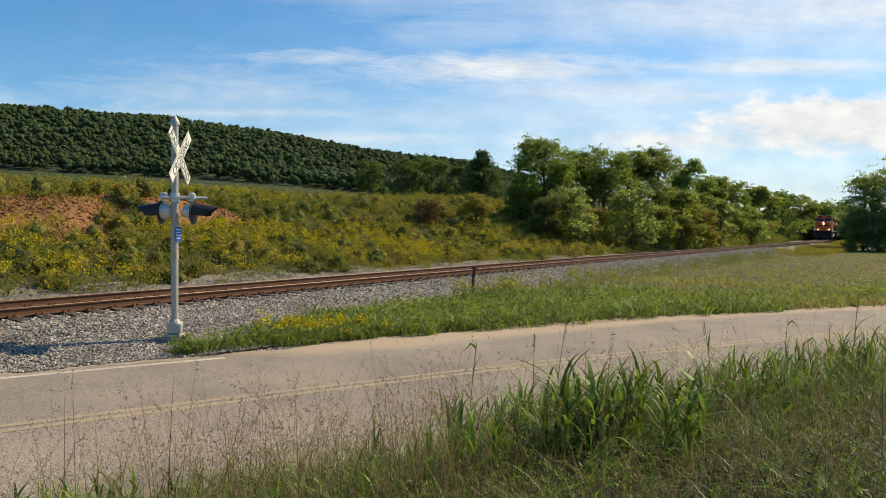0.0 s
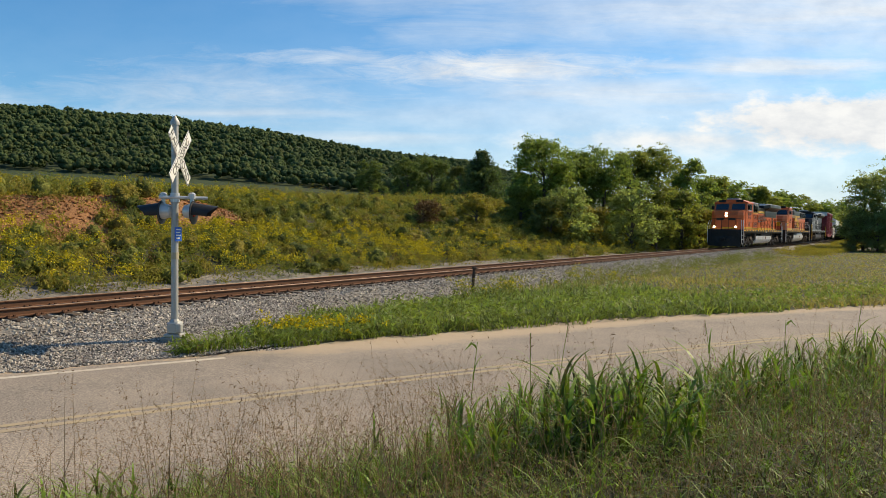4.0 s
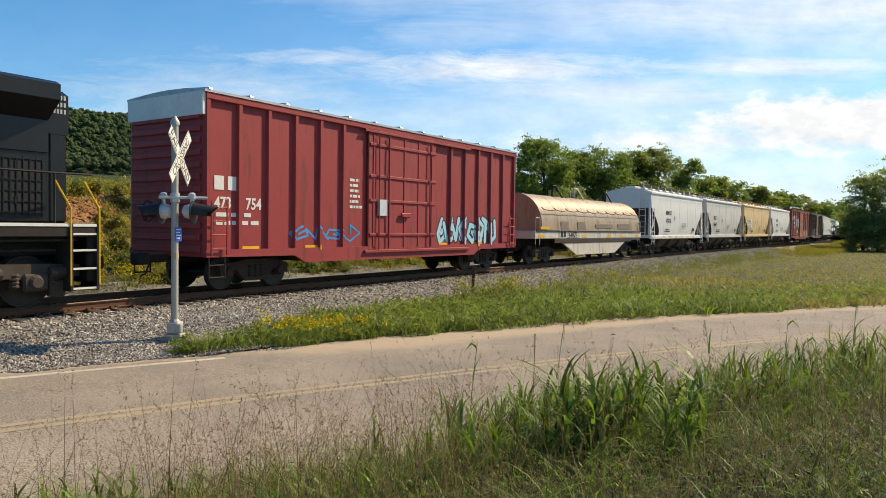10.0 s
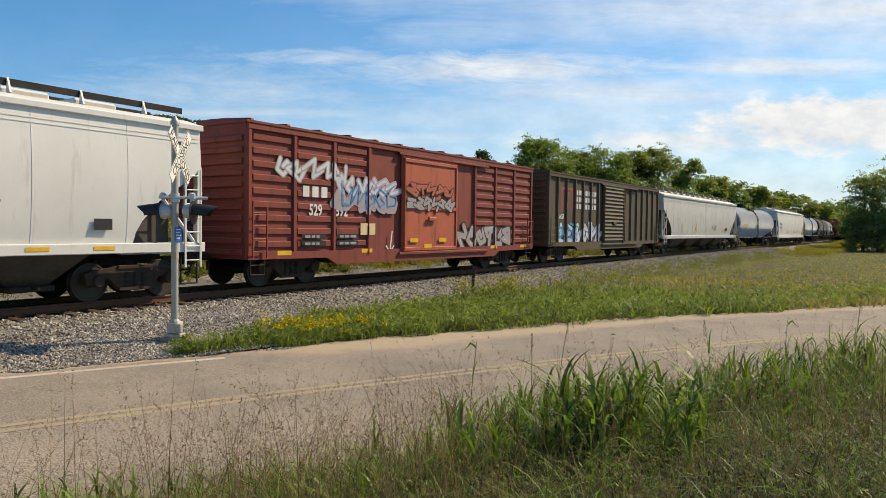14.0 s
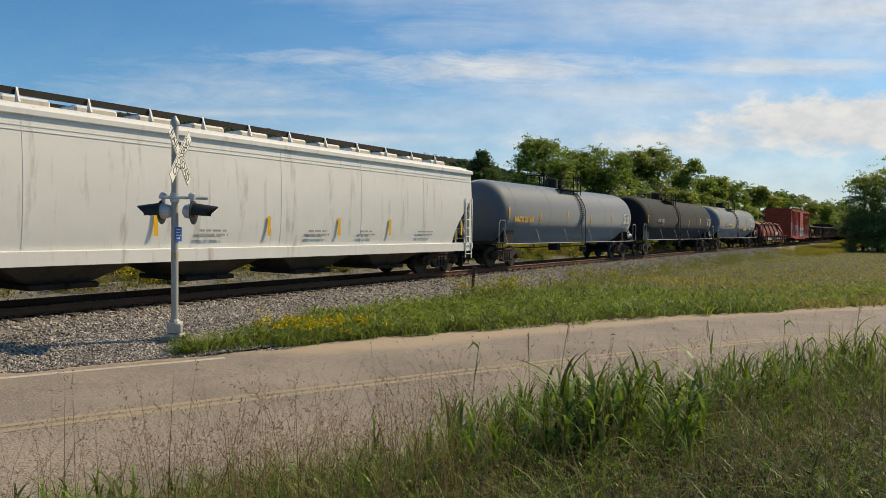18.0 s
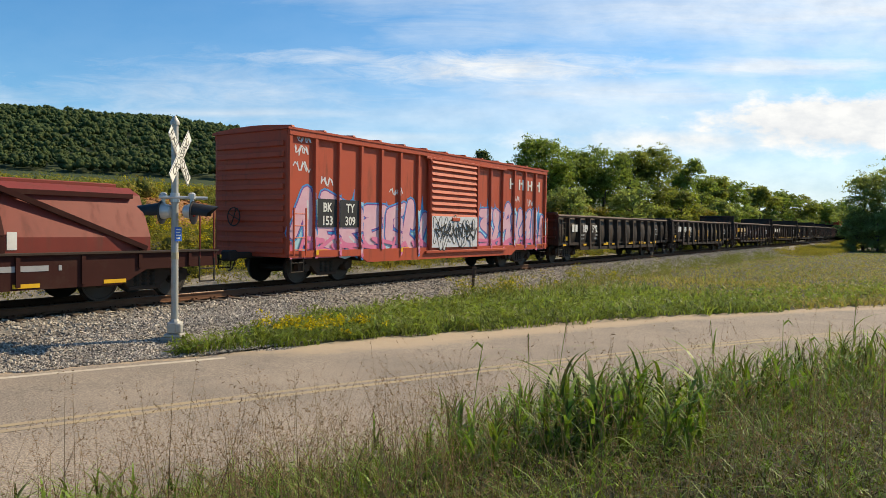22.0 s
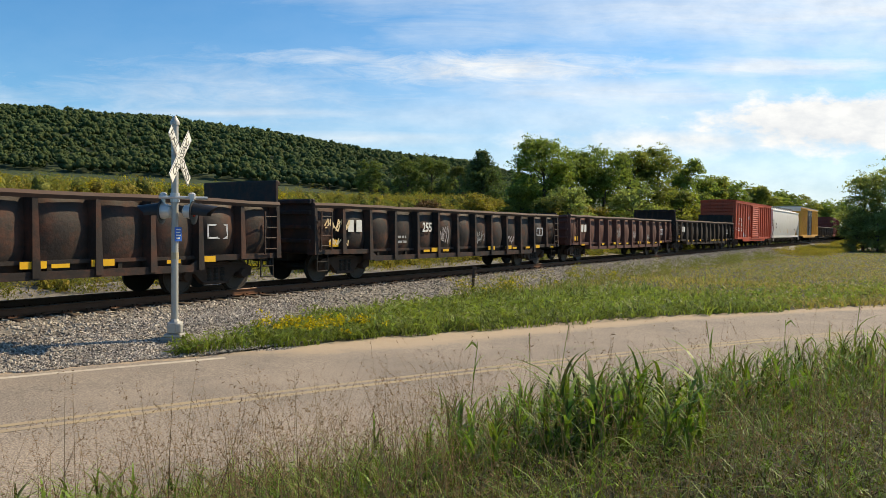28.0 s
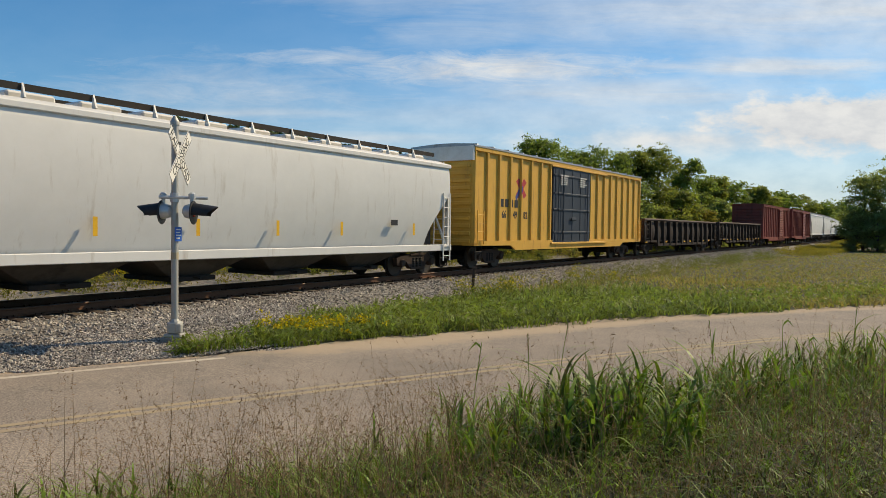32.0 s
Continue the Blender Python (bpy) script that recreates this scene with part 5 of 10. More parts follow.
def build_signal():
    sig = thing("crossing_signal", "grey railway crossing mast with white crossbuck and unlit lamps", "crossing signal")
    sig.matrix_basis = pose(-4.855, 12.83, -0.467) @ Matrix.Scale(1.033, 4)
    part("footing", Shape().box(-0.20, 0.20, -0.16, 0.16, -0.08, 0.055, 0.008), CONCRETE, sig, "concrete footing slab")
    part("base_casting", Shape().box(-0.15, 0.15, -0.13, 0.13, 0.057, 0.115, 0.01).box(-0.105, 0.105, -0.105, 0.105, 0.115, 0.32, 0.02).turned([(0.32, 0.09), (0.37, 0.066)], 10, "z"), MAST, sig, "cast mast base")
    part("junction_box", Shape().box(0.06, 0.16, -0.15, -0.02, 0.14, 0.30, 0.015), MAST, sig)
    part("mast", Shape().turned([(0.34, 0.062), (3.78, 0.058)], 16, "z"), MAST, sig, "slim grey mast", smooth=40)
    part("cap", Shape().turned([(3.76, 0.075), (3.82, 0.08), (3.86, 0.055), (3.92, 0.02)], 14, "z"), MAST, sig, smooth=40)
    part("collar", Shape().turned([(1.42, 0.064), (1.54, 0.064)], 14, "z"), CREAM_BAND, sig, each=True)
    # crossbuck faces +x
    for tilt, word in ((43, "RAIL   ROAD"), (-43, "CROSSING")):
        m = pose(0.085 if tilt > 0 else 0.10, 0, 3.22, 0, 0, 90) @ pose(0, 0, 0, 0, tilt, 0)
        blade = part("crossbuck_blade", Shape().box(-0.61, 0.61, -0.006, 0.006, -0.115, 0.115, 0.003), SIGN_WHITE, sig, "white crossbuck blade with black letters", at=m)
        edge = Shape()
        for z in (-0.105, 0.095):
            edge.box(-0.60, 0.60, -0.0085, -0.0065, z, z + 0.010)
        part("blade_edge", edge, SIGN_LETTER, blade)
        cu = bpy.data.curves.new("lettering", "FONT")
        cu.body, cu.size, cu.align_x, cu.extrude = word, 0.20, "CENTER", 0.001
        cu.materials.append(SIGN_LETTER)
        tx = new("lettering", cu)
        tx.parent = blade
        tx.matrix_basis = pose(0, -0.009, -0.07, 90)
    part("crossbuck_bracket", Shape().box(0.05, 0.09, -0.05, 0.05, 3.0, 3.05).box(0.05, 0.09, -0.05, 0.05, 3.42, 3.47), SIGN_BACK, sig, each=True)
    # lamp arm along the mast's sides, two back-to-back pairs of lamps
    part("lamp_arm", Shape().rod((-0.22, -0.16, 2.50), (0.52, 0.16, 2.50), 0.028, 8).turned([(2.42, 0.08), (2.58, 0.08)], 12, "z"), SIGNAL_SILVER, sig, "short lamp arm")
    for x, face in ((-0.20, -1), (0.30, 1)):
        cx = x
        hang = part("lamp_hanger", Shape().rod((cx, 0, 2.54), (cx, 0, 2.38), 0.035, 8).turned([(2.48, 0.06), (2.56, 0.065), (2.59, 0.03)], 10, "z", (cx, 0, 0)), SIGNAL_SILVER, sig)
        body = Shape().turned([(cx - face * 0.16, 0.05), (cx - face * 0.12, 0.11), (cx - face * 0.02, 0.135), (cx + face * 0.02, 0.14)], 18, "x", (0, 0, 2.26))
        lamp = part("lamp_body", body, SIGNAL_SILVER, sig, "silver lamp housing", smooth=40)
        part("lamp_lens", Shape().turned([(cx + face * 0.02, 0.115), (cx + face * 0.045, 0.09), (cx + face * 0.055, 0.03)], 18, "x", (0, 0, 2.26)), LENS_RED, lamp, "unlit red lens")
        part("background_disc", Shape().turned([(cx + face * 0.022, 0.21), (cx + face * 0.034, 0.21)], 28, "x", (0, 0, 2.24)), SIGN_BACK, lamp, "black round background")
        hood = Shape()
        n = 11
        vs = []
        for lx in (0.03, 0.44):
            for i in range(n):
                a = math.radians(-25 + 230 * i / (n - 1))
                rr = 0.15 if lx < 0.1 else 0.12
                drop = 0.0 if lx < 0.1 else -0.03
                reach = lx if lx < 0.1 else 0.30 + 0.16 * max(0.0, math.sin(a))
                vs.append((cx + face * reach, rr * math.cos(a), 2.26 + rr * math.sin(a) + drop))
        hood.add(vs, [(i, i + 1, n + i + 1, n + i) for i in range(n - 1)])
        inner = [(v[0], v[1] * 0.96, 2.26 + (v[2] - 2.26) * 0.96) for v in vs]
        hood.add(inner, [(i, n + i, n + i + 1, i + 1) for i in range(n - 1)])
        part("hood", hood, SIGN_BACK, lamp, "long black lamp hood", smooth=40)
    # blue notice
    m = pose(0.07, -0.03, 1.86, 0, 0, 62)
    plate = part("blue_notice", Shape().box(-0.075, 0.075, -0.006, 0.0, -0.125, 0.125, 0.002), NOTICE_BLUE, sig, "small blue notice plate", at=m)
    w = Shape()
    for k, z in enumerate((0.07, 0.02, -0.03, -0.08)):
        w.box(-0.05, 0.05 - 0.015 * (k % 2), -0.009, -0.007, z, z + 0.022)
    part("notice_text", w, SIGN_WHITE, plate)


build_signal()


def build_posts():
    p = thing("wooden_post", "old leaning wooden post beside the ballast", "post")
    p.matrix_basis = pose(1.0, 24.1, -0.68, 2, 3, 10)
    part("shaft", Shape().rod((0, 0, 0), (0.02, 0.0, 1.0), 0.055, 8, 0.05), OLD_WOOD, p)
    part("top_block", Shape().box(-0.05, 0.09, -0.06, 0.06, 0.92, 1.0, 0.01), OLD_WOOD, p)
    rng = random.Random(5)
    for k in range(9):
        az = -0.63 + 0.026 * k
        d = 46 + 1.2 * k
        x, y = az * d, d
        q = thing("fence_post", "weathered wooden fence post in the field", "post", "field fence posts")
        q.matrix_basis = pose(x, y, float(ground_z(x, y)) - 0.2, rng.uniform(-4, 4), rng.uniform(-4, 4), 0)
        part("shaft", Shape().rod((0, 0, 0), (0, 0, 1.75 if k else 2.1), 0.06 if k else 0.1, 7, 0.05), OLD_WOOD, q)


build_posts()
# ---------------------------------------------------------------- rolling stock: shared pieces
IRON = surface("grimy_black_iron", (0.016, 0.015, 0.014), (0.034, 0.028, 0.023), rough=0.8, scale=7.0, amount=0.9, bump=0.2, dirt=(0.075, 0.05, 0.034), dirt_amount=0.25, spec=0.25)
TRUCK = surface("dusty_truck_casting", (0.062, 0.038, 0.028), (0.028, 0.020, 0.016), rough=0.85, scale=6.0, amount=0.9, bump=0.2)
WHEEL = surface("wheel_steel", (0.028, 0.021, 0.017), (0.016, 0.013, 0.011), rough=0.7, scale=8.0)
TREAD = surface("wheel_rim_worn", (0.06, 0.05, 0.043), rough=0.6, metal=0.3, scale=8.0)
WHITE = surface("stencil_white", (0.72, 0.71, 0.68), (0.60, 0.58, 0.54), rough=0.6, scale=9.0, bump=0)
DARK = surface("stencil_black", (0.03, 0.03, 0.032), rough=0.6, scale=9.0, bump=0)
YELLOW = surface("safety_yellow", (0.80, 0.46, 0.02), (0.62, 0.34, 0.02), rough=0.5, scale=6.0, bump=0.05)
GREY_TEXT = surface("stencil_grey", (0.33, 0.33, 0.34), rough=0.6, scale=9.0, bump=0)
GALV = surface("galvanised_steel", (0.42, 0.42, 0.41), (0.33, 0.33, 0.32), rough=0.5, metal=0.5, scale=9.0)
SHARED = {}
RIBS = {}


def shared(name, make, material, smooth=0.0):
    if name not in SHARED:
        SHARED[name] = make().mesh(name, material, smooth)
    return SHARED[name]


def wheelset(r):
    s = Shape()
    for y in (-0.753, 0.753):
        e = 1 if y > 0 else -1
        s.turned([(y - 0.068 * e, r + 0.026), (y - 0.03 * e, r + 0.024), (y - 0.015 * e, r), (y + 0.06 * e, r - 0.004), (y + 0.06 * e, r - 0.06), (y + 0.03 * e, r - 0.075), (y + 0.015 * e, 0.16), (y + 0.07 * e, 0.12)], 20, "y")
    return s.rod((0, -1.12, 0), (0, 1.12, 0), 0.085, 10)


def rims(r):
    s = Shape()
    return s.turned([(-0.745, r + 0.001), (-0.818, r - 0.003), (-0.819, r - 0.045), (-0.812, r - 0.05)], 24, "y")


def sideframe():
    s = Shape()
    out = [(-1.12, 0.38), (-1.14, 0.62), (-0.98, 0.68), (-0.55, 0.72), (-0.38, 0.76), (0.38, 0.76), (0.55, 0.72), (0.98, 0.68), (1.14, 0.62), (1.12, 0.38), (0.98, 0.38), (0.92, 0.52), (0.62, 0.50), (0.36, 0.24), (-0.36, 0.24), (-0.62, 0.50), (-0.92, 0.52), (-0.98, 0.38)]
    s.plate(out, -1.10, -0.93)
    for x in (-0.86, 0.86):
        s.turned([(-1.17, 0.115), (-1.12, 0.14), (-0.95, 0.14)], 12, "y", (x, 0, 0.46))
    s.box(-0.42, 0.42, -1.13, -1.08, 0.69, 0.78, 0.02).box(-0.40, 0.40, -1.13, -1.08, 0.22, 0.31, 0.02)
    return s


def springs():
    s = Shape()
    rings = []
    for k in range(4):
        rings += [(0.31 + k * 0.085, 0.072), (0.345 + k * 0.085, 0.092), (0.375 + k * 0.085, 0.072)]
    return s.turned(rings, 7, "z", (0, -1.06, 0))


def bolster():
    s = Shape().box(-0.2, 0.2, -1.0, 1.0, 0.52, 0.74, 0.03)
    s.box(-0.5, 0.5, -0.3, 0.3, 0.72, 0.9, 0.03)
    for x in (-0.42, 0.42):
        s.box(x - 0.05, x + 0.05, -0.9, 0.9, 0.38, 0.48)
    return s


def freight_truck(car, x, material=None):
    """A two-axle freight truck under a car at x."""
    material = material or TRUCK
    t = part("truck", shared("truck_bolster", bolster, IRON), IRON, car, "dusty cast-steel freight truck", at=pose(x, 0, 0))
    for turn in (0, 180):
        f = part("side_frame", shared("side_frame", sideframe, material), material, t, at=pose(0, 0, 0, 0, 0, turn))
        for dx in (-0.2, 0.0, 0.2):
            part("spring", shared("truck_spring", springs, IRON), IRON, t, at=pose(dx, 0, 0, 0, 0, turn))
    for dx in (-0.88, 0.88):
        w = part("wheelset", shared("wheelset", lambda: wheelset(0.42), WHEEL, 35), WHEEL, t, at=pose(dx, 0, 0.425))
        for turn in (0, 180):
            part("wheel_rim", shared("wheel_rim", lambda: rims(0.42), TREAD, 35), TREAD, t, at=pose(dx, 0, 0.425, 0, 0, turn))


def coupler(car, x, out):
    s = Shape()
    e = 1 if out > 0 else -1
    xs = sorted((x, x + 0.75 * e))
    s.box(xs[0], xs[1], -0.09, 0.09, 0.72, 0.90, 0.02)
    k = x + 0.78 * e
    s.box(k - 0.16, k + 0.16, -0.19, 0.16, 0.67, 0.96, 0.04)
    s.bar([(x, 0.35, 0.85), (x + 0.25 * e, 0.36, 0.72), (x + 0.42 * e, 0.3, 0.42), (x + 0.62 * e, 0.2, 0.38)], 0.022, 6)
    part("coupler", s, IRON, car, "rusty knuckle coupler with air hose")


def ladder(car, x, y, z0, z1, width, material, rungs, along=True, stand=0.07):
    """A ladder on a side (along x) or on an end (along y)."""
    s = Shape()
    for e in (-1, 1):
        if along:
            s.box(x + e * width / 2 - 0.02, x + e * width / 2 + 0.02, y - stand, y - stand + 0.035, z0, z1)
        else:
            s.box(x - 0.018, x + 0.018, y + e * width / 2 - 0.02, y + e * width / 2 + 0.02, z0, z1)
    for k in range(rungs):
        z = z0 + (z1 - z0) * (k + 0.5) / rungs
        if along:
            s.rod((x - width / 2, y - stand + 0.018, z), (x + width / 2, y - stand + 0.018, z), 0.015, 5)
        else:
            s.rod((x, y - width / 2, z), (x, y + width / 2, z), 0.015, 5)
    return part("ladder", s, material, car)


def step_iron(car, x, y, z0, z1, material, width=0.42):
    s = Shape()
    s.bar([(x - width / 2, y, z1), (x - width / 2, y, z0), (x + width / 2, y, z0), (x + width / 2, y, z1)], 0.02, 5)
    s.rod((x - width / 2, y, (z0 + z1) / 2), (x + width / 2, y, (z0 + z1) / 2), 0.018, 5)
    return part("step", s, material, car)


def text(car, words, x, y, z, size, material, label="", centre=False, squeeze=1.0):
    cu = bpy.data.curves.new("lettering", "FONT")
    cu.body, cu.size, cu.extrude, cu.resolution_u = words, size, 0.0015, 2
    cu.align_x = "CENTER" if centre else "LEFT"
    cu.offset = size * 0.024
    cu.materials.append(material)
    ob = new("lettering", cu)
    ob.parent = car
    ob.matrix_basis = pose(x, y, z, 90) @ Matrix.Diagonal((squeeze, 1, 1, 1))
    return tagged(ob, label)


def bars(car, x, y, z, width, rows, pitch, material, seed=0, height=0.5, name="small_stencil"):
    """Rows of small unreadable stencilling as plain bars."""
    rng = random.Random(seed)
    s = Shape()
    for k in range(rows):
        a, end = x, x + width * rng.uniform(0.6, 1.0)
        while a < end - 0.02:
            w = min(rng.uniform(0.12, 0.4) * width, end - a)
            s.box(a, a + w * 0.9, y - 0.002, y + 0.002, z - k * pitch, z - k * pitch + pitch * height)
            a += w + 0.03
    return part(name, s, material, car)


def panel(car, name, x0, x1, z0, z1, y, material, label="", depth=0.004):
    return part(name, Shape().box(x0, x1, y - depth, y, z0, z1), material, car, label)


def brake_wheel(car, x, y, z, material):
    s = Shape()
    for i in range(12):
        a, b = 6.28319 * i / 12, 6.28319 * (i + 1) / 12
        s.rod((x, y + 0.26 * math.cos(a), z + 0.26 * math.sin(a)), (x, y + 0.26 * math.cos(b), z + 0.26 * math.sin(b)), 0.018, 5)
    for i in range(4):
        a = 6.28319 * i / 4 + 0.4
        s.rod((x, y, z), (x, y + 0.26 * math.cos(a), z + 0.26 * math.sin(a)), 0.014, 4)
    part("brake_wheel", s, material, car)


# ---------------------------------------------------------------- sprayed lettering without words
# grime, with the shade under and inside the hopper ends put into the colour
HOPPER_BAY = surface("hopper_grime_and_shade", (0.10, 0.085, 0.07), (0.055, 0.046, 0.038), rough=0.85, scale=5.0, amount=0.9, bump=0.1, dirt=(0.035, 0.027, 0.022), dirt_amount=0.4)


def clip_span(poly, a, b):
    """The part of a convex outline between two upright lines."""
    for edge, keep in ((a, 1), (b, -1)):
        out = []
        for (x0, z0), (x1, z1) in zip(poly, poly[1:] + poly[:1]):
            i0, i1 = (x0 - edge) * keep >= 0, (x1 - edge) * keep >= 0
            if i0:
                out.append((x0, z0))
            if i0 != i1:
                u = (edge - x0) / (x1 - x0)
                out.append((edge, z0 + (z1 - z0) * u))
        poly = out
        if len(poly) < 3:
            return []
    return poly


def spray(car, pieces, material, layer, flat=None, label="", name="graffiti"):
    """Paint laid on a ribbed side: on the sheet between the posts and on the posts' faces."""
    if flat is not None:
        spans = [(-99, 99, flat)]
    else:
        xs, deep = RIBS[car.name]
        spans = []
        edge = -99
        for x in xs:
            spans += [(edge, x - 0.086, -deep), (x - 0.051, x + 0.051, -1.526)]
            edge = x + 0.086
        spans.append((edge, 99, -deep))
    s = Shape()
    for i, poly in enumerate(pieces):
        lo, hi = min(q[0] for q in poly), max(q[0] for q in poly)
        for a, b, y in spans:
            if hi > a and lo < b:
                c = clip_span(poly, a, b)
                if c:
                    s.add([(x, y - 0.001 - 0.0007 * layer - 0.00002 * i, z) for x, z in c], [tuple(range(len(c)))])
    return part(name, s, material, car, label)


def stroke(pts, w):
    out = []
    for (x0, z0), (x1, z1) in zip(pts, pts[1:]):
        n = math.hypot(x1 - x0, z1 - z0) or 1
        dx, dz = -(z1 - z0) / n * w / 2, (x1 - x0) / n * w / 2
        out.append([(x0 + dx, z0 + dz), (x1 + dx, z1 + dz), (x1 - dx, z1 - dz), (x0 - dx, z0 - dz)])
    for x, z in pts:
        out.append([(x + w / 2 * math.cos(a), z + w / 2 * math.sin(a)) for a in np.linspace(0, 5.497, 8)])
    return out


def oval(cx, cz, rx, rz, n=16):
    return [(cx + rx * math.cos(6.28319 * i / n), cz + rz * math.sin(6.28319 * i / n)) for i in range(n)]


GLYPHS = [[(0, 0), (0.05, 1), (0.9, 0.85), (0.25, 0.5), (1, 0.2), (0.1, 0.02)], [(0.9, 0.9), (0.15, 0.75), (0.1, 0.2), (0.85, 0.08), (0.95, 0.45), (0.5, 0.5)],
          [(0, 0), (0.3, 1), (0.6, 0.1), (1, 0.95)], [(0, 0.95), (0.95, 1), (0.2, 0.5), (1, 0.35), (0.6, 0), (0, 0.1)],
          [(0.05, 1), (0.1, 0.1), (0.85, 0), (0.95, 0.9), (0.6, 0.5)], [(0.5, 0), (0.45, 0.85), (0, 1), (1, 0.9), (0.8, 0.6)], [(0.1, 0), (0.1, 1), (0.85, 0.2), (0.95, 1)]]


def wild_style(car, x0, x1, z0, z1, count, w, layers, seed, flat=None, shine=None, start=0, label="unreadable sprayed lettering"):
    """A row of fat, overlapping sprayed forms: outer outlines first, fill last, a few glints."""
    rng = random.Random(seed)
    step = (x1 - x0) / count
    for k in range(count):
        g = GLYPHS[rng.randrange(len(GLYPHS))]
        hgt = (z1 - z0) * rng.uniform(0.8, 1.0)
        base = z0 + (z1 - z0 - hgt) * rng.random()
        wide = step * rng.uniform(0.8, 1.0)
        turn, flip = rng.uniform(-1.1, 1.1), rng.choice((-1, 1))
        pts = []
        for u, v in g:
            u, v = (u - 0.5) * flip, v - 0.5
            u, v = u * math.cos(turn) - v * math.sin(turn), u * math.sin(turn) + v * math.cos(turn)
            pts.append((x0 + step * (k + 0.5) + wide * 1.15 * (u + rng.uniform(-0.07, 0.07)), base + hgt * (0.5 + 0.9 * v + rng.uniform(-0.07, 0.07))))
        for n, (m, grow) in enumerate(layers):
            spray(car, stroke(pts, w + grow), m, start + k * (len(layers) + 1) + n, flat, label)
        if shine:
            i = rng.randrange(len(pts) - 1)
            (ax, az), (bx, bz) = pts[i], pts[i + 1]
            spray(car, stroke([(ax * 0.8 + bx * 0.2, az * 0.8 + bz * 0.2 + w * 0.2), (ax * 0.45 + bx * 0.55, az * 0.45 + bz * 0.55 + w * 0.2)], w * 0.16), shine, start + (k + 1) * (len(layers) + 1) - 1, flat)


def scrawl(car, x, z, w, h, material, seed, flat=None, loops=6, thick=0.035, start=3):
    """A quick thin tag."""
    rng = random.Random(seed)
    ph, f = rng.uniform(0, 6), rng.uniform(1.2, 1.7)
    pts = [(x + w * (k / (3 * loops) + 0.13 * math.cos(1.05 * k + ph) + rng.uniform(-0.03, 0.03)), z + h * (0.5 + 0.45 * math.sin(f * k) * rng.uniform(0.4, 1.0))) for k in range(3 * loops + 1)]
    spray(car, stroke(pts, thick), material, start, flat, "thin sprayed tag")


def bay_text(car, groups, bay, z, size, material, layer=2):
    """Stencilled groups, one to a bay between the posts."""
    xs, deep = RIBS[car.name]
    for k, words in enumerate(groups):
        text(car, words, (xs[bay + k] + xs[bay + k + 1]) / 2, -deep - 0.004 - 0.0007 * layer, z, size, material, centre=True, squeeze=0.85)


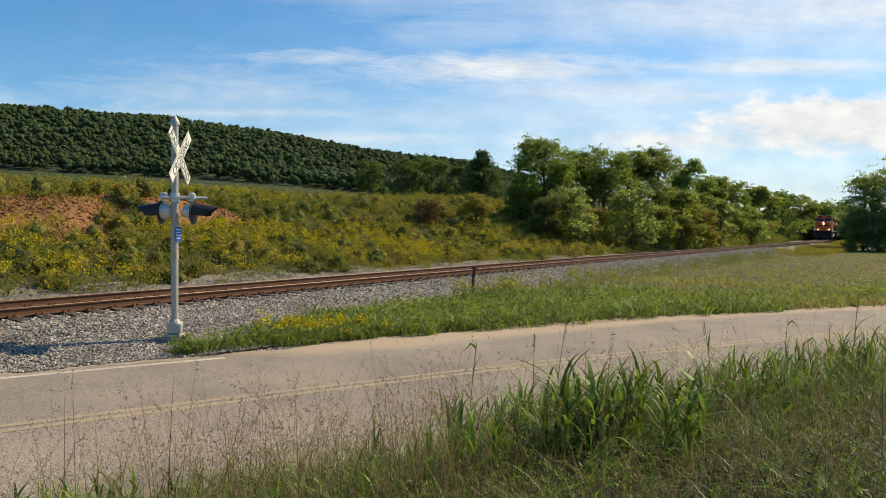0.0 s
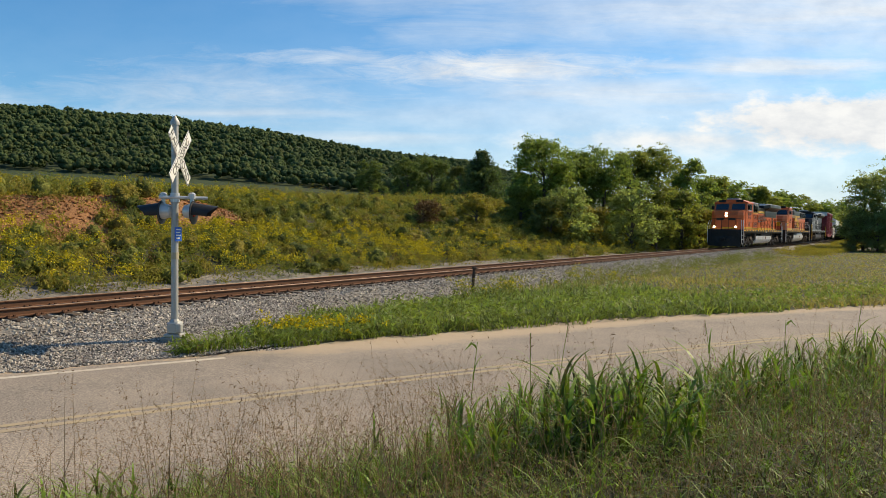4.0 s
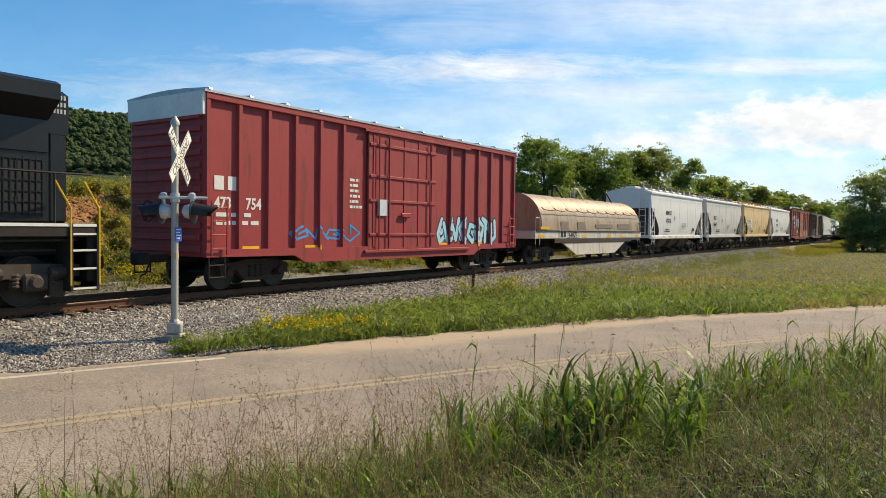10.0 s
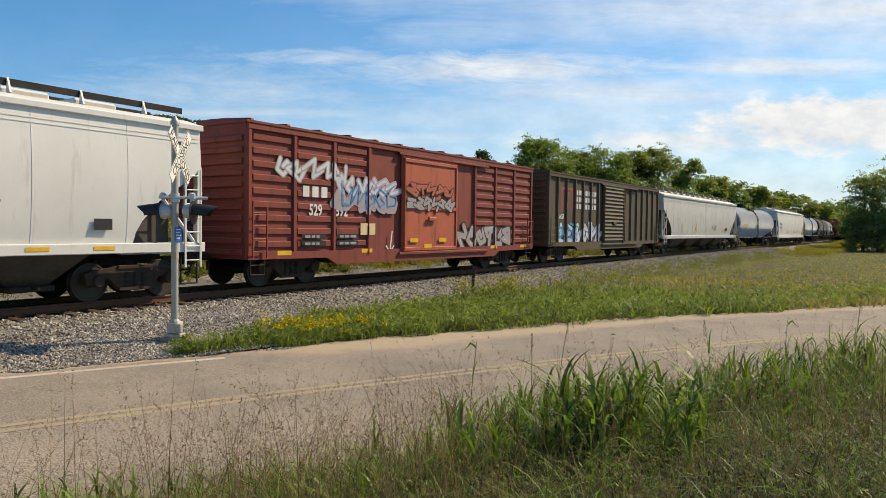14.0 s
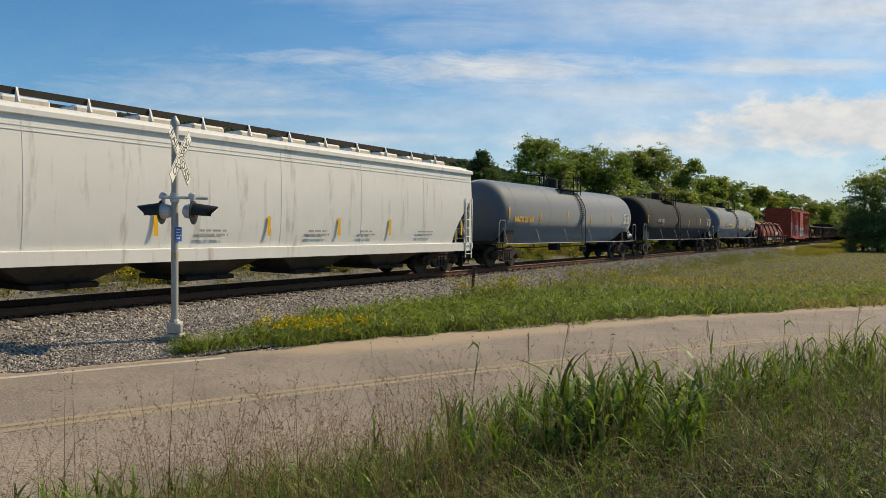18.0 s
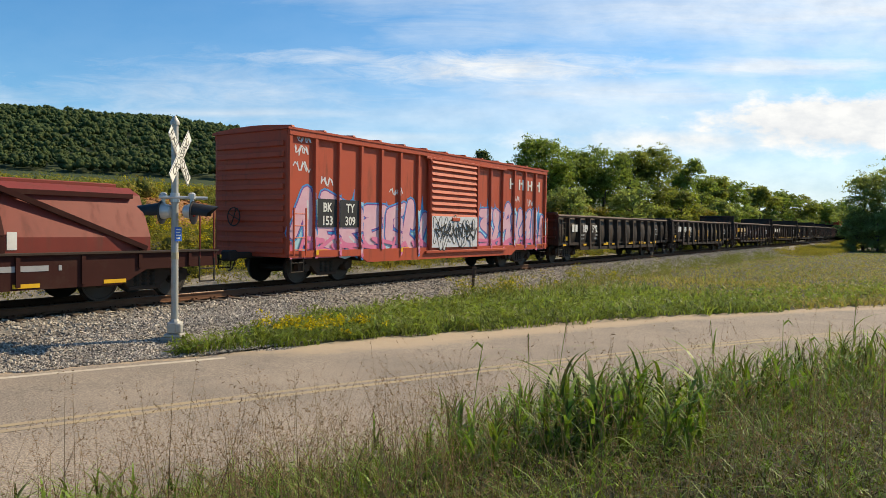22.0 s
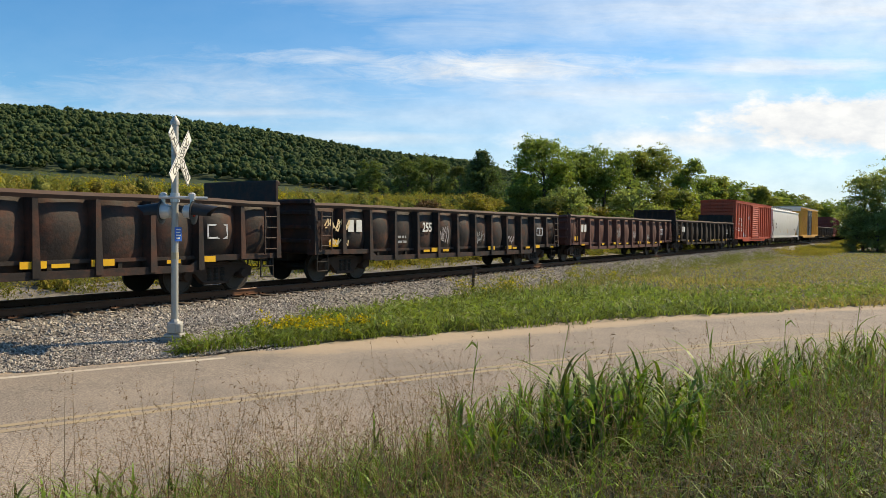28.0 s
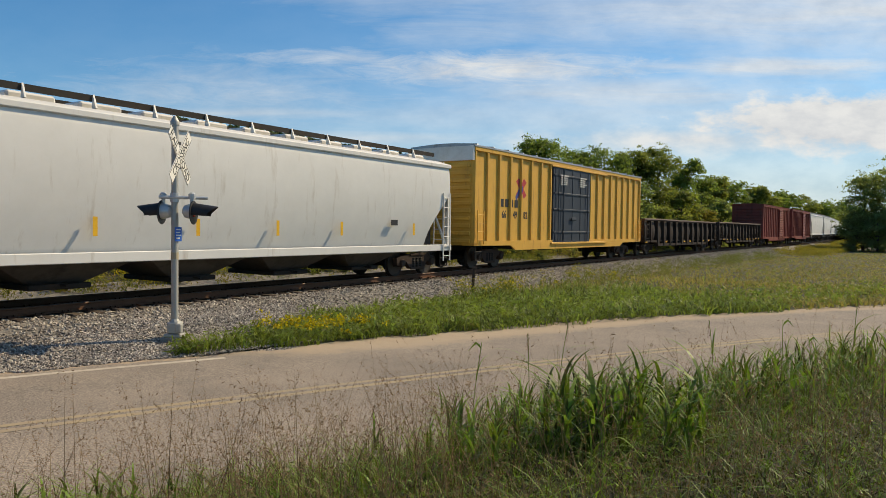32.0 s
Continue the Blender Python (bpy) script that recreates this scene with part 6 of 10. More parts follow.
# ---------------------------------------------------------------- covered hopper
def covered_hopper(name, length, paint, label, sill=1.25, eave=3.92, top=4.22, bays=3, roofwalk=True, long_cut=1.7, stripe=None, group="", seams=True):
    car = thing(name, label, "hopper car", group or "covered hoppers in the train")
    h = length / 2
    # the shell: rows from one side's foot over the roof to the other's
    rows = []
    zs = [sill, sill + 0.25, sill + 0.5, sill + 0.8, sill + 1.1, sill + 1.35, eave - 1.15, eave - 0.95, eave - 0.55, eave - 0.25, eave]
    for z in zs:
        t = (z - sill) / (eave - sill)
        cut = max(0.0, (eave - 0.95 - z)) * long_cut / (eave - 0.95 - sill)
        if cut > 0:
            cut = long_cut * math.sin(1.5708 * cut / long_cut) ** 1.1
        out = -1.42 - 0.10 * math.sin(3.1416 * t) ** 0.7 if t < 1 else -1.46
        if not seams:
            out = -1.52 * math.sqrt(max(0.1, 1 - ((z - 2.85) / 3.3) ** 2))
        rows.append((out, z, h - 0.12 - cut))
    roof = [(-1.40, eave + 0.10, h - 0.12), (-1.0, top - 0.08, h - 0.12), (-0.45, top, h - 0.12)]
    half = rows + roof
    full = half + [(-y, z, e) for y, z, e in half[::-1]]
    cols = 14
    s = Shape()
    vs = [(-e + 2 * e * k / cols, y, z) for y, z, e in full for k in range(cols + 1)]
    n = cols + 1
    fs = [(r * n + k, r * n + k + 1, (r + 1) * n + k + 1, (r + 1) * n + k) for r in range(len(full) - 1) for k in range(cols)]
    s.add(vs, fs)
    part("body_shell", s, paint, car, smooth=40)
    m = len(half)
    e, hood = Shape(), Shape()
    for side in (0, cols):
        for r in range(m - 1):
            a, b = vs[r * n + side], vs[(r + 1) * n + side]
            c, d = vs[(len(full) - 2 - r) * n + side], vs[(len(full) - 1 - r) * n + side]
            (e if half[r][1] < eave - 0.96 else hood).add([a, b, c, d], [(0, 1, 2, 3)])
    e.add([vs[0], vs[cols], vs[(len(full) - 1) * n + cols], vs[(len(full) - 1) * n]], [(0, 1, 2, 3)])
    # dark colour stands for the shade in the end recess as well as grime
    part("slope_sheet", e, HOPPER_BAY, car, "sloping end sheets, grimy and coloured as if in shade")
    part("end_hood", hood, paint, car, "upright upper end sheets")
    for y in (-1, 1):
        part("eave_rail", Shape().box(-h + 0.05, h - 0.05, y * 1.48 - 0.04, y * 1.48 + 0.04, eave - 0.06, eave + 0.08, 0.02), paint, car)
        part("side_sill", Shape().box(-h, h, y * 1.47 - 0.05, y * 1.47 + 0.05, sill - 0.20, sill + 0.02, 0.015), paint, car)
    # rolled lines under the eave and grab irons on the end post
    if seams:
        for y in (-1, 1):
            for dz in (0.16, 0.25, 0.34):
                z = eave - dz
                k = (z - sill) / (eave - sill)
                part("rolled_line", Shape().rod((-h + 0.2, y * (1.42 + 0.10 * math.sin(3.1416 * k) ** 0.7 + 0.002), z), (h - 0.2, y * (1.42 + 0.10 * math.sin(3.1416 * k) ** 0.7 + 0.002), z), 0.012, 4), paint, car)
    # panel seams
    for k in range(1, 6):
        x = -h + 2 * h * k / 6
        if seams and abs(x) < h - long_cut - 0.1:
            seam = Shape()
            for (y0, z0, _), (y1, z1, _) in zip(rows, rows[1:]):
                seam.rod((x, y0 + 0.002, z0), (x, y1 + 0.002, z1), 0.010, 4)
            part("seam", seam, paint, car)
    # ends: posts, bolsters, platforms, ladders
    for ex in (-1, 1):
        x = ex * (h - 0.12)
        f = Shape()
        for y in (-1.40, 1.40):
            f.box(x - 0.06, x + 0.06, y - 0.06, y + 0.06, sill - 0.1, eave - 0.9)
            f.rod((x - ex * 0.1, y, sill), (x - ex * (long_cut * 0.75), y * 0.98, sill + 1.4), 0.05, 6)
        f.box(min(x - ex * 1.3, x), max(x - ex * 1.3, x), -0.35, 0.35, sill - 0.28, sill)
        f.box(x - 0.1, x + 0.1, -1.45, 1.45, sill - 0.16, sill + 0.02)
        part("end_frame", f, paint, car)
        # centre web darkened in its colour, standing in for the hood's shadow
        part("centre_web", Shape().plate([(x, sill), (x - ex * 2.4, sill), (x - ex * 0.6, sill + 1.5), (x, sill + 1.5)], -0.06, 0.06), HOPPER_BAY, car)
        # added dark block: hides the view through and stands for the recess's shade
        part("bolster_web", Shape().plate([(x - ex * 0.55, sill), (x - ex * 1.75, sill), (x - ex * 1.55, sill + 0.55), (x - ex * 0.75, sill + 1.35), (x - ex * 0.55, sill + 1.35)], -1.05, 1.05), HOPPER_BAY, car, "added dark filler that closes the shaded end recess")
        for y in (-1.50, 1.56):
            ladder(car, x - ex * 0.25, y, sill - 0.55, eave - 0.95 if roofwalk else eave - 1.2, 0.42, paint, 7)
        for y in (-1.42, 1.42):
            step_iron(car, x - ex * 0.26, y, 0.32, sill - 0.2, IRON, 0.44)
        ladder(car, x + ex * 0.10, -0.95, sill, top - 0.1, 0.40, paint, 8, along=False)
        coupler(car, ex * (h - 0.15), ex)
        freight_truck(car, ex * (h - 1.55))
    brake_wheel(car, -h - 0.12, 0.3, sill + 1.2, IRON)
    # discharge bays
    span = 2 * (h - 2.55)
    for k in range(bays):
        x0 = -span / 2 + span * k / bays
        w = span / bays
        b = Shape()
        b.add([(x0 + 0.04, -1.38, sill - 0.1), (x0 + w - 0.04, -1.38, sill - 0.1), (x0 + w - 0.04, 1.38, sill - 0.1), (x0 + 0.04, 1.38, sill - 0.1),
               (x0 + w * 0.32, -0.75, 0.42), (x0 + w * 0.68, -0.75, 0.42), (x0 + w * 0.68, 0.75, 0.42), (x0 + w * 0.32, 0.75, 0.42)],
              [(0, 1, 2, 3), (4, 7, 6, 5), (0, 4, 5, 1), (1, 5, 6, 2), (2, 6, 7, 3), (3, 7, 4, 0)])
        # shade below the sill is part of this dark colour, besides the dirt
        part("discharge_bay", b, HOPPER_BAY, car, "discharge bay, grimy and coloured as if in shade")
        g = Shape().box(x0 + w * 0.30, x0 + w * 0.70, -0.95, 0.95, 0.30, 0.42, 0.02).rod((x0 + w * 0.5, -1.2, 0.38), (x0 + w * 0.5, 1.2, 0.38), 0.03, 6)
        part("outlet_gate", g, IRON, car)
    part("centre_sill", Shape().box(-h + 0.3, h - 0.3, -0.22, 0.22, 0.75, 1.1), IRON, car)
    if roofwalk:
        w = Shape()
        for y in (-0.62, 0.62):
            w.box(-h + 0.1, h - 0.1, y - 0.14, y + 0.14, top + 0.16, top + 0.20)
            w.box(-h + 0.1, h - 0.1, y - 0.16, y - 0.13, top + 0.10, top + 0.24)
        part("roofwalk", w, IRON, car, "dark grating roofwalk")
        k, x = 0, -h + 0.6
        while x < h - 0.3:
            b = Shape().add([(x - 0.02, -0.92, top - 0.05), (x + 0.02, -0.92, top - 0.05), (x + 0.02, -0.80, top + 0.25), (x - 0.02, -0.80, top + 0.25), (x - 0.02, -0.76, top - 0.05), (x + 0.02, -0.76, top - 0.05)],
                            [(0, 1, 2, 3), (0, 3, 4), (1, 5, 2), (4, 3, 2, 5)])
            part("roofwalk_bracket", b, paint, car)
            x += 1.45
        hatch = Shape()
        for k in range(int(length / 1.5)):
            xx = -h + 0.9 + k * 1.5
            hatch.box(xx - 0.5, xx + 0.5, -0.35, 0.35, top - 0.02, top + 0.16, 0.05)
        part("hatch", hatch, paint, car, each=True)
    if stripe:
        k = 0
        x = -h + 2.4
        while x < h - 2.4:
            panel(car, "reflective_strip", x, x + 0.45, sill - 0.12, sill - 0.04, -1.525, YELLOW)
            x += 1.35
    return car


# ---------------------------------------------------------------- box car
def box_car(name, length, bottom, top, paint, roof_paint, label, door=(-1.2, 1.2), ribs=12, door_style="plug", end_paint=None, group="", horizontal=False, lumpy=True, door_paint=None):
    car = thing(name, label, "box car", group or "box cars in the train")
    h = length / 2
    door_paint = door_paint or paint
    floor = bottom + 0.22
    part("body", Shape().box(-h, h, -1.44, 1.44, floor, top - 0.05, 0.01), paint, car)
    for y in (-1, 1):
        a, b = sorted((y * 1.46, y * 1.53))
        part("side_sill", Shape().plate([(-h, floor), (-h + 2.9, floor - 0.02), (-h + 3.3, bottom), (h - 3.3, bottom), (h - 2.9, floor - 0.02), (h, floor), (h, floor + 0.18), (-h, floor + 0.18)], a, b), paint, car)
        part("top_chord", Shape().box(-h, h, min(a, b) - 0.01, max(a, b) + 0.01, top - 0.22, top - 0.04, 0.015), paint, car)
        xs = [-h + 0.08 + (2 * h - 0.16) * k / (2 * ribs) for k in range(2 * ribs + 1)]
        xs = [x for x in xs if not door[0] - 0.15 < x < door[1] + 0.15]
        RIBS[car.name] = (xs, 1.488 if horizontal else 1.441)
        for x in xs:
            w = 0.085
            part("side_post", Shape().add([(x - w, y * 1.435, floor + 0.18), (x + w, y * 1.435, floor + 0.18), (x + w, y * 1.435, top - 0.2), (x - w, y * 1.435, top - 0.2),
                                           (x - w * 0.6, y * 1.525, floor + 0.18), (x + w * 0.6, y * 1.525, floor + 0.18), (x + w * 0.6, y * 1.525, top - 0.2), (x - w * 0.6, y * 1.525, top - 0.2)],
                                          [(0, 4, 7, 3), (4, 5, 6, 7), (5, 1, 2, 6), (0, 1, 5, 4), (3, 7, 6, 2)]), paint, car)
        if horizontal:
            s = Shape()
            for k in range(9):
                z = floor + 0.3 + (top - floor - 0.6) * k / 8.5
                for x0, x1 in zip(xs, xs[1:]):
                    if x1 - x0 < 2.0:
                        s.box(x0 + 0.12, x1 - 0.12, min(y * 1.435, y * 1.487), max(y * 1.435, y * 1.487), z, z + 0.17, 0.03)
            part("corrugation", s, paint, car, "pressed horizontal corrugation", each=True)
        # door and its rails
        d = part("door", Shape().box(door[0], door[1], min(y * 1.46, y * 1.535), max(y * 1.46, y * 1.535), floor + 0.06, top - 0.26, 0.02), door_paint, car, "closed sliding door")
        s = Shape()
        if door_style == "slats":
            for k in range(15):
                z = floor + 0.2 + (top - floor - 0.65) * k / 14
                s.add([(door[0] + 0.1, y * 1.53, z), (door[1] - 0.1, y * 1.53, z), (door[1] - 0.16, y * 1.60, z + 0.03), (door[0] + 0.16, y * 1.60, z + 0.03), (door[0] + 0.1, y * 1.53, z + 0.17), (door[1] - 0.1, y * 1.53, z + 0.17)], [(0, 1, 2, 3), (3, 2, 5, 4), (0, 3, 4), (1, 5, 2)])
            for x in (door[0] + 0.05, door[1] - 0.05):
                s.box(x - 0.05, x + 0.05, min(y * 1.535, y * 1.60), max(y * 1.535, y * 1.60), floor + 0.08, top - 0.28, 0.015)
        elif door_style == "flat":
            mid = (floor + top) / 2
            for c in ((door[0] + 0.02, door[1] - 0.02, mid - 0.28, mid - 0.16), (door[0] + 0.02, door[1] - 0.02, top - 0.5, top - 0.38), (door[0] + 0.02, door[1] - 0.02, floor + 0.1, floor + 0.22), (door[0] + 0.02, door[0] + 0.12, floor + 0.1, top - 0.38), (door[1] - 0.12, door[1] - 0.02, floor + 0.1, top - 0.38)):
                s.box(c[0], c[1], min(y * 1.535, y * 1.575), max(y * 1.535, y * 1.575), c[2], c[3], 0.015)
        else:
            for z in (floor + 0.5, floor + 1.55, floor + 2.3, top - 0.7):
                s.box(door[0] + 0.05, door[1] - 0.05, min(y * 1.535, y * 1.57), max(y * 1.535, y * 1.57), z, z + 0.09, 0.02)
            for x in np.linspace(door[0] + 0.25, door[1] - 0.25, 5):
                s.box(x - 0.04, x + 0.04, min(y * 1.535, y * 1.555), max(y * 1.535, y * 1.555), floor + 0.15, top - 0.35, 0.015)
        part("door_ribs", s, door_paint, d)
        r = Shape()
        for x in (door[0] + 0.45, door[1] - 0.45, door[0] + 0.95) if door_style == "plug" else (door[0] + 0.06,):
            r.rod((x, y * 1.60, floor + 0.1), (x, y * 1.60, top - 0.35), 0.022, 6)
        r.box((door[0] + door[1]) / 2 - 0.25, (door[0] + door[1]) / 2 + 0.25, min(y * 1.57, y * 1.64), max(y * 1.57, y * 1.64), floor + 1.1, floor + 1.24, 0.02)
        part("lock_rod", r, door_paint, d, "locking rod or handle", each=True)
        rail = Shape().box(door[0] - 0.2, door[1] + 2.2, min(y * 1.53, y * 1.60), max(y * 1.53, y * 1.60), floor - 0.02, floor + 0.07, 0.01).box(door[0] - 0.2, door[1] + 2.2, min(y * 1.53, y * 1.585), max(y * 1.53, y * 1.585), top - 0.30, top - 0.22, 0.01)
        part("door_track", rail, paint, car, each=True)
    # roof: shallow pitch with cross ribs
    r = Shape().prism([(-1.56, top - 0.06), (1.56, top - 0.06), (1.56, top), (0.6, top + 0.06), (0, top + 0.075), (-0.6, top + 0.06), (-1.56, top)], -h - 0.06, h + 0.06)
    part("roof", r, roof_paint, car)
    k = 0
    x = -h + 0.1
    while x < h:
        if lumpy:
            part("roof_rib", Shape().prism([(-1.57, top), (1.57, top), (1.55, top + 0.05), (0.6, top + 0.11), (0, top + 0.125), (-0.6, top + 0.11), (-1.55, top + 0.05)], x - 0.05, x + 0.05), roof_paint, car)
        x += 1.24
    # ends: corrugated sheets
    for ex in (-1, 1):
        s = Shape()
        z = floor + 0.1
        while z < top - 0.3:
            a, b = sorted((ex * h, ex * (h + 0.07)))
            s.box(a, b, -1.35, 1.35, z, z + 0.16, 0.03)
            z += 0.29
        part("end_rib", s, end_paint or paint, car, "corrugation of the end sheet", each=True)
        if end_paint:
            a, b = sorted((ex * h, ex * (h + 0.075)))
            part("end_panel", Shape().box(a, b, -1.45, 1.45, top - 0.62, top - 0.06), end_paint, car)
        ladder(car, ex * (h - 0.34), -1.55, floor + 0.05, floor + 1.35, 0.46, paint, 4)
        ladder(car, ex * (h - 0.34), 1.62, floor + 0.05, floor + 1.35, 0.46, paint, 4)
        step_iron(car, ex * (h - 0.34), -1.5, 0.38, floor + 0.1, IRON, 0.46)
        step_iron(car, ex * (h - 0.34), 1.5, 0.38, floor + 0.1, IRON, 0.46)
        coupler(car, ex * (h - 0.05), ex)
        freight_truck(car, ex * (h - 1.9))
    brake_wheel(car, -h - 0.2, 0.45, floor + 1.1, IRON)
    part("centre_sill", Shape().box(-h + 0.2, h - 0.2, -0.25, 0.25, 0.72, floor), IRON, car)
    s = Shape()
    for x in np.linspace(-h + 3.2, h - 3.2, 8):
        s.box(x - 0.06, x + 0.06, -1.4, 1.4, floor - 0.18, floor)
    s.box(-1.4, -0.5, 0.4, 0.9, 0.55, 0.95, 0.04).rod((0.3, 0.6, 0.75), (1.5, 0.6, 0.75), 0.2, 10)
    part("underframe", s, IRON, car)
    return car


# ---------------------------------------------------------------- tank car
def tank_car(name, length, r, zc, paint, label, group="", mid=0.0, rail_top=0.74, truck_in=1.85):
    car = thing(name, label, "tank car", group or "tank cars in the train")
    h = length / 2 - 0.75
    rings = [(-h - 0.02, 0.02), (-h + 0.02, 0.45 * r), (-h + 0.14, 0.74 * r), (-h + 0.34, 0.92 * r), (-h + 0.55, 0.985 * r), (-h + 0.75, r)]
    rings += [(x, r) for x in np.linspace(-h + 2, h - 2, 6)] + [(-x, q) for x, q in rings[::-1]]
    part("barrel", Shape().turned(rings, 48, "x", (0, 0, zc)), paint, car, smooth=35)
    for x in np.linspace(-h + 1.3, h - 1.3, 5):
        part("weld_band", Shape().turned([(x - 0.012, r - 0.01), (x - 0.009, r + 0.004), (x + 0.009, r + 0.004), (x + 0.012, r - 0.01)], 48, "x", (0, 0, zc)), paint, car, smooth=30)
    # top fittings with platform and railing
    part("manway", Shape().turned([(zc + r - 0.1, 0.30), (zc + r + 0.42, 0.30), (zc + r + 0.45, 0.26)], 18, "z", (-0.42, 0, 0)), IRON, car, smooth=40, at=pose(mid, 0, 0))
    part("valve_box", Shape().box(0.1, 0.5, -0.3, 0.3, zc + r - 0.1, zc + r + 0.16, 0.04).rod((-1.0, 0, zc + r - 0.05), (-1.0, 0, zc + r + 0.3), 0.07, 8), IRON, car, at=pose(mid, 0, 0))
    rail = Shape()
    z0, z1 = zc + r - 0.25, zc + r + rail_top
    for y in (-0.95, 0.95):
        for xa, xb in ((-1.35, 0.12), (0.58, 1.0)):
            rail.bar([(xa, y, z0 - 0.1), (xa, y, z1 - 0.16), (xa + 0.12, y, z1 - 0.04), (xb - 0.12, y, z1 - 0.04), (xb, y, z1 - 0.16), (xb, y, z0 - 0.1)], 0.028, 6)
            rail.rod((xa, y, z1 - 0.46), (xb, y, z1 - 0.46), 0.02, 5)
    for x in (-1.35, 1.0):
        rail.rod((x, -0.95, z1 - 0.16), (x, 0.95, z1 - 0.16), 0.02, 5)
    part("platform_railing", rail, IRON, car, "thin black safety railing", at=pose(mid, 0, 0), each=True)
    part("platform", Shape().box(-1.3, 0.95, -1.05, -0.62, z0 + 0.10, z0 + 0.15).box(-1.3, 0.95, 0.62, 1.05, z0 + 0.10, z0 + 0.15), IRON, car, at=pose(mid, 0, 0))
    for y in (-1, 1):
        s, rungs = Shape(), Shape()
        pts = [(y * (r + 0.06) * math.sin(a), zc + (r + 0.06) * math.cos(a)) for a in np.linspace(0.7, 1.75, 9)]
        pts.append((y * (r + 0.08), 1.15))
        for dx in (-0.22, 0.22):
            s.bar([(0.35 + dx, q[0], q[1]) for q in pts], 0.022, 5)
        for (ya, za), (yb, zb) in zip(pts, pts[1:]):
            rungs.rod((0.13, ya, za), (0.57, ya, za), 0.016, 5)
            rungs.rod((0.13, (ya + yb) / 2, (za + zb) / 2), (0.57, (ya + yb) / 2, (za + zb) / 2), 0.016, 5)
        for dx in (-0.22, 0.22):
            s.rod((0.35 + dx, y * 1.46, 1.16), (0.35 + dx, y * 1.46, 0.52), 0.022, 5)
        for z in (0.54, 0.76, 0.98):
            rungs.rod((0.13, y * 1.46, z), (0.57, y * 1.46, z), 0.016, 5)
        part("rung", rungs, IRON, part("ladder", s, IRON, car, at=pose(mid, 0, 0)), each=True)
        hand = Shape().bar([(-h + 0.3, y * 1.45, 0.98), (h - 0.3, y * 1.45, 0.98)], 0.022, 5)
        for x in np.linspace(-h + 0.5, h - 0.5, 6):
            hand.rod((x, y * 1.45, 0.98), (x, y * (r - 0.16), zc - 0.68), 0.015, 4)
        part("handrail", hand, GREY_TEXT, car, "thin pale grab rail along the tank")
    for ex in (-1, 1):
        x = ex * (h - 1.1)
        part("saddle", Shape().box(x - 0.45, x + 0.45, -1.15, 1.15, 0.95, zc - 0.62, 0.03), IRON, car)
        e = length / 2 - 0.55
        f = Shape().box(min(x, ex * e), max(x, ex * e), -0.3, 0.3, 0.72, 1.05).box(min(ex * e - 0.12, ex * e + 0.12), max(ex * e - 0.12, ex * e + 0.12), -1.42, 1.42, 0.98, 1.10, 0.01)
        f.box(min(ex * e, ex * (e - 1.3)), max(ex * e, ex * (e - 1.3)), -1.42, -0.9, 0.99, 1.04).box(min(ex * e, ex * (e - 1.3)), max(ex * e, ex * (e - 1.3)), 0.9, 1.42, 0.99, 1.04)
        part("end_platform", f, IRON, car)
        g = Shape()
        for y in (-1.42, 1.42):
            g.bar([(ex * (e - 0.5), y, 1.04), (ex * (e - 0.5), y, 1.95), (ex * (e - 0.1), y, 1.95), (ex * e, y, 1.8), (ex * e, y, 1.04)], 0.018, 5)
        part("grab_iron", g, GALV, car, each=True)
        for y in (-1.4, 1.4):
            step_iron(car, ex * (e - 0.15), y, 0.40, 1.0, IRON, 0.42)
        coupler(car, ex * (length / 2 - 0.6), ex)
        freight_truck(car, ex * (length / 2 - truck_in))
    part("brake_cylinder", Shape().rod((h - 0.75, -1.12, 1.26), (h - 0.02, -1.12, 1.26), 0.15, 14).rod((h - 0.82, -1.12, 1.26), (h - 0.75, -1.12, 1.26), 0.18, 14), GALV, car, smooth=40)
    part("placard_bracket", Shape().box(h - 1.32, h - 1.27, -1.47, -1.2, 1.1, 1.5), IRON, car)
    for k, x in enumerate(np.linspace(-h + 0.72, h - 0.72, 6)):
        a0 = 1.72 if k % 2 else 1.60
        s = Shape()
        arc = [(-(r + 0.008) * math.sin(a), zc + (r + 0.008) * math.cos(a)) for a in np.linspace(a0 - 0.17, a0 + 0.17, 6)]
        for (ya, za), (yb, zb) in zip(arc, arc[1:]):
            s.add([(x - 0.05, ya, za), (x + 0.05, ya, za), (x + 0.05, yb, zb), (x - 0.05, yb, zb)], [(0, 1, 2, 3)])
        part("reflective_strip", s, YELLOW, car)
    bottom = Shape().box(-0.25, 0.25, -0.25, 0.25, 0.55, zc - r + 0.1, 0.05).rod((-h + 1, 0.5, 0.7), (h - 1, 0.5, 0.7), 0.03, 6)
    part("bottom_outlet", bottom, IRON, car)
    return car


TANK_RUST = surface("tank_rust_stain", (0.165, 0.118, 0.092), (0.205, 0.165, 0.140), rough=0.85, scale=5.0, amount=1.0, bump=0.1, spec=0.12)


def around_tank(car, r, zc, words, x, lean, size):
    """Stencilled words on a tank's side, lying against its curve."""
    a = radians(lean)
    ob = text(car, words, x, -(r + 0.008) * math.cos(a), zc + (r + 0.008) * math.sin(a), size, SPRAY_WHITE, squeeze=0.78)
    ob.data.offset = size * 0.008
    ob.matrix_basis = pose(x, -(r + 0.008) * math.cos(a), zc + (r + 0.008) * math.sin(a), 90 - lean - 4) @ Matrix.Diagonal((0.78, 1, 1, 1))


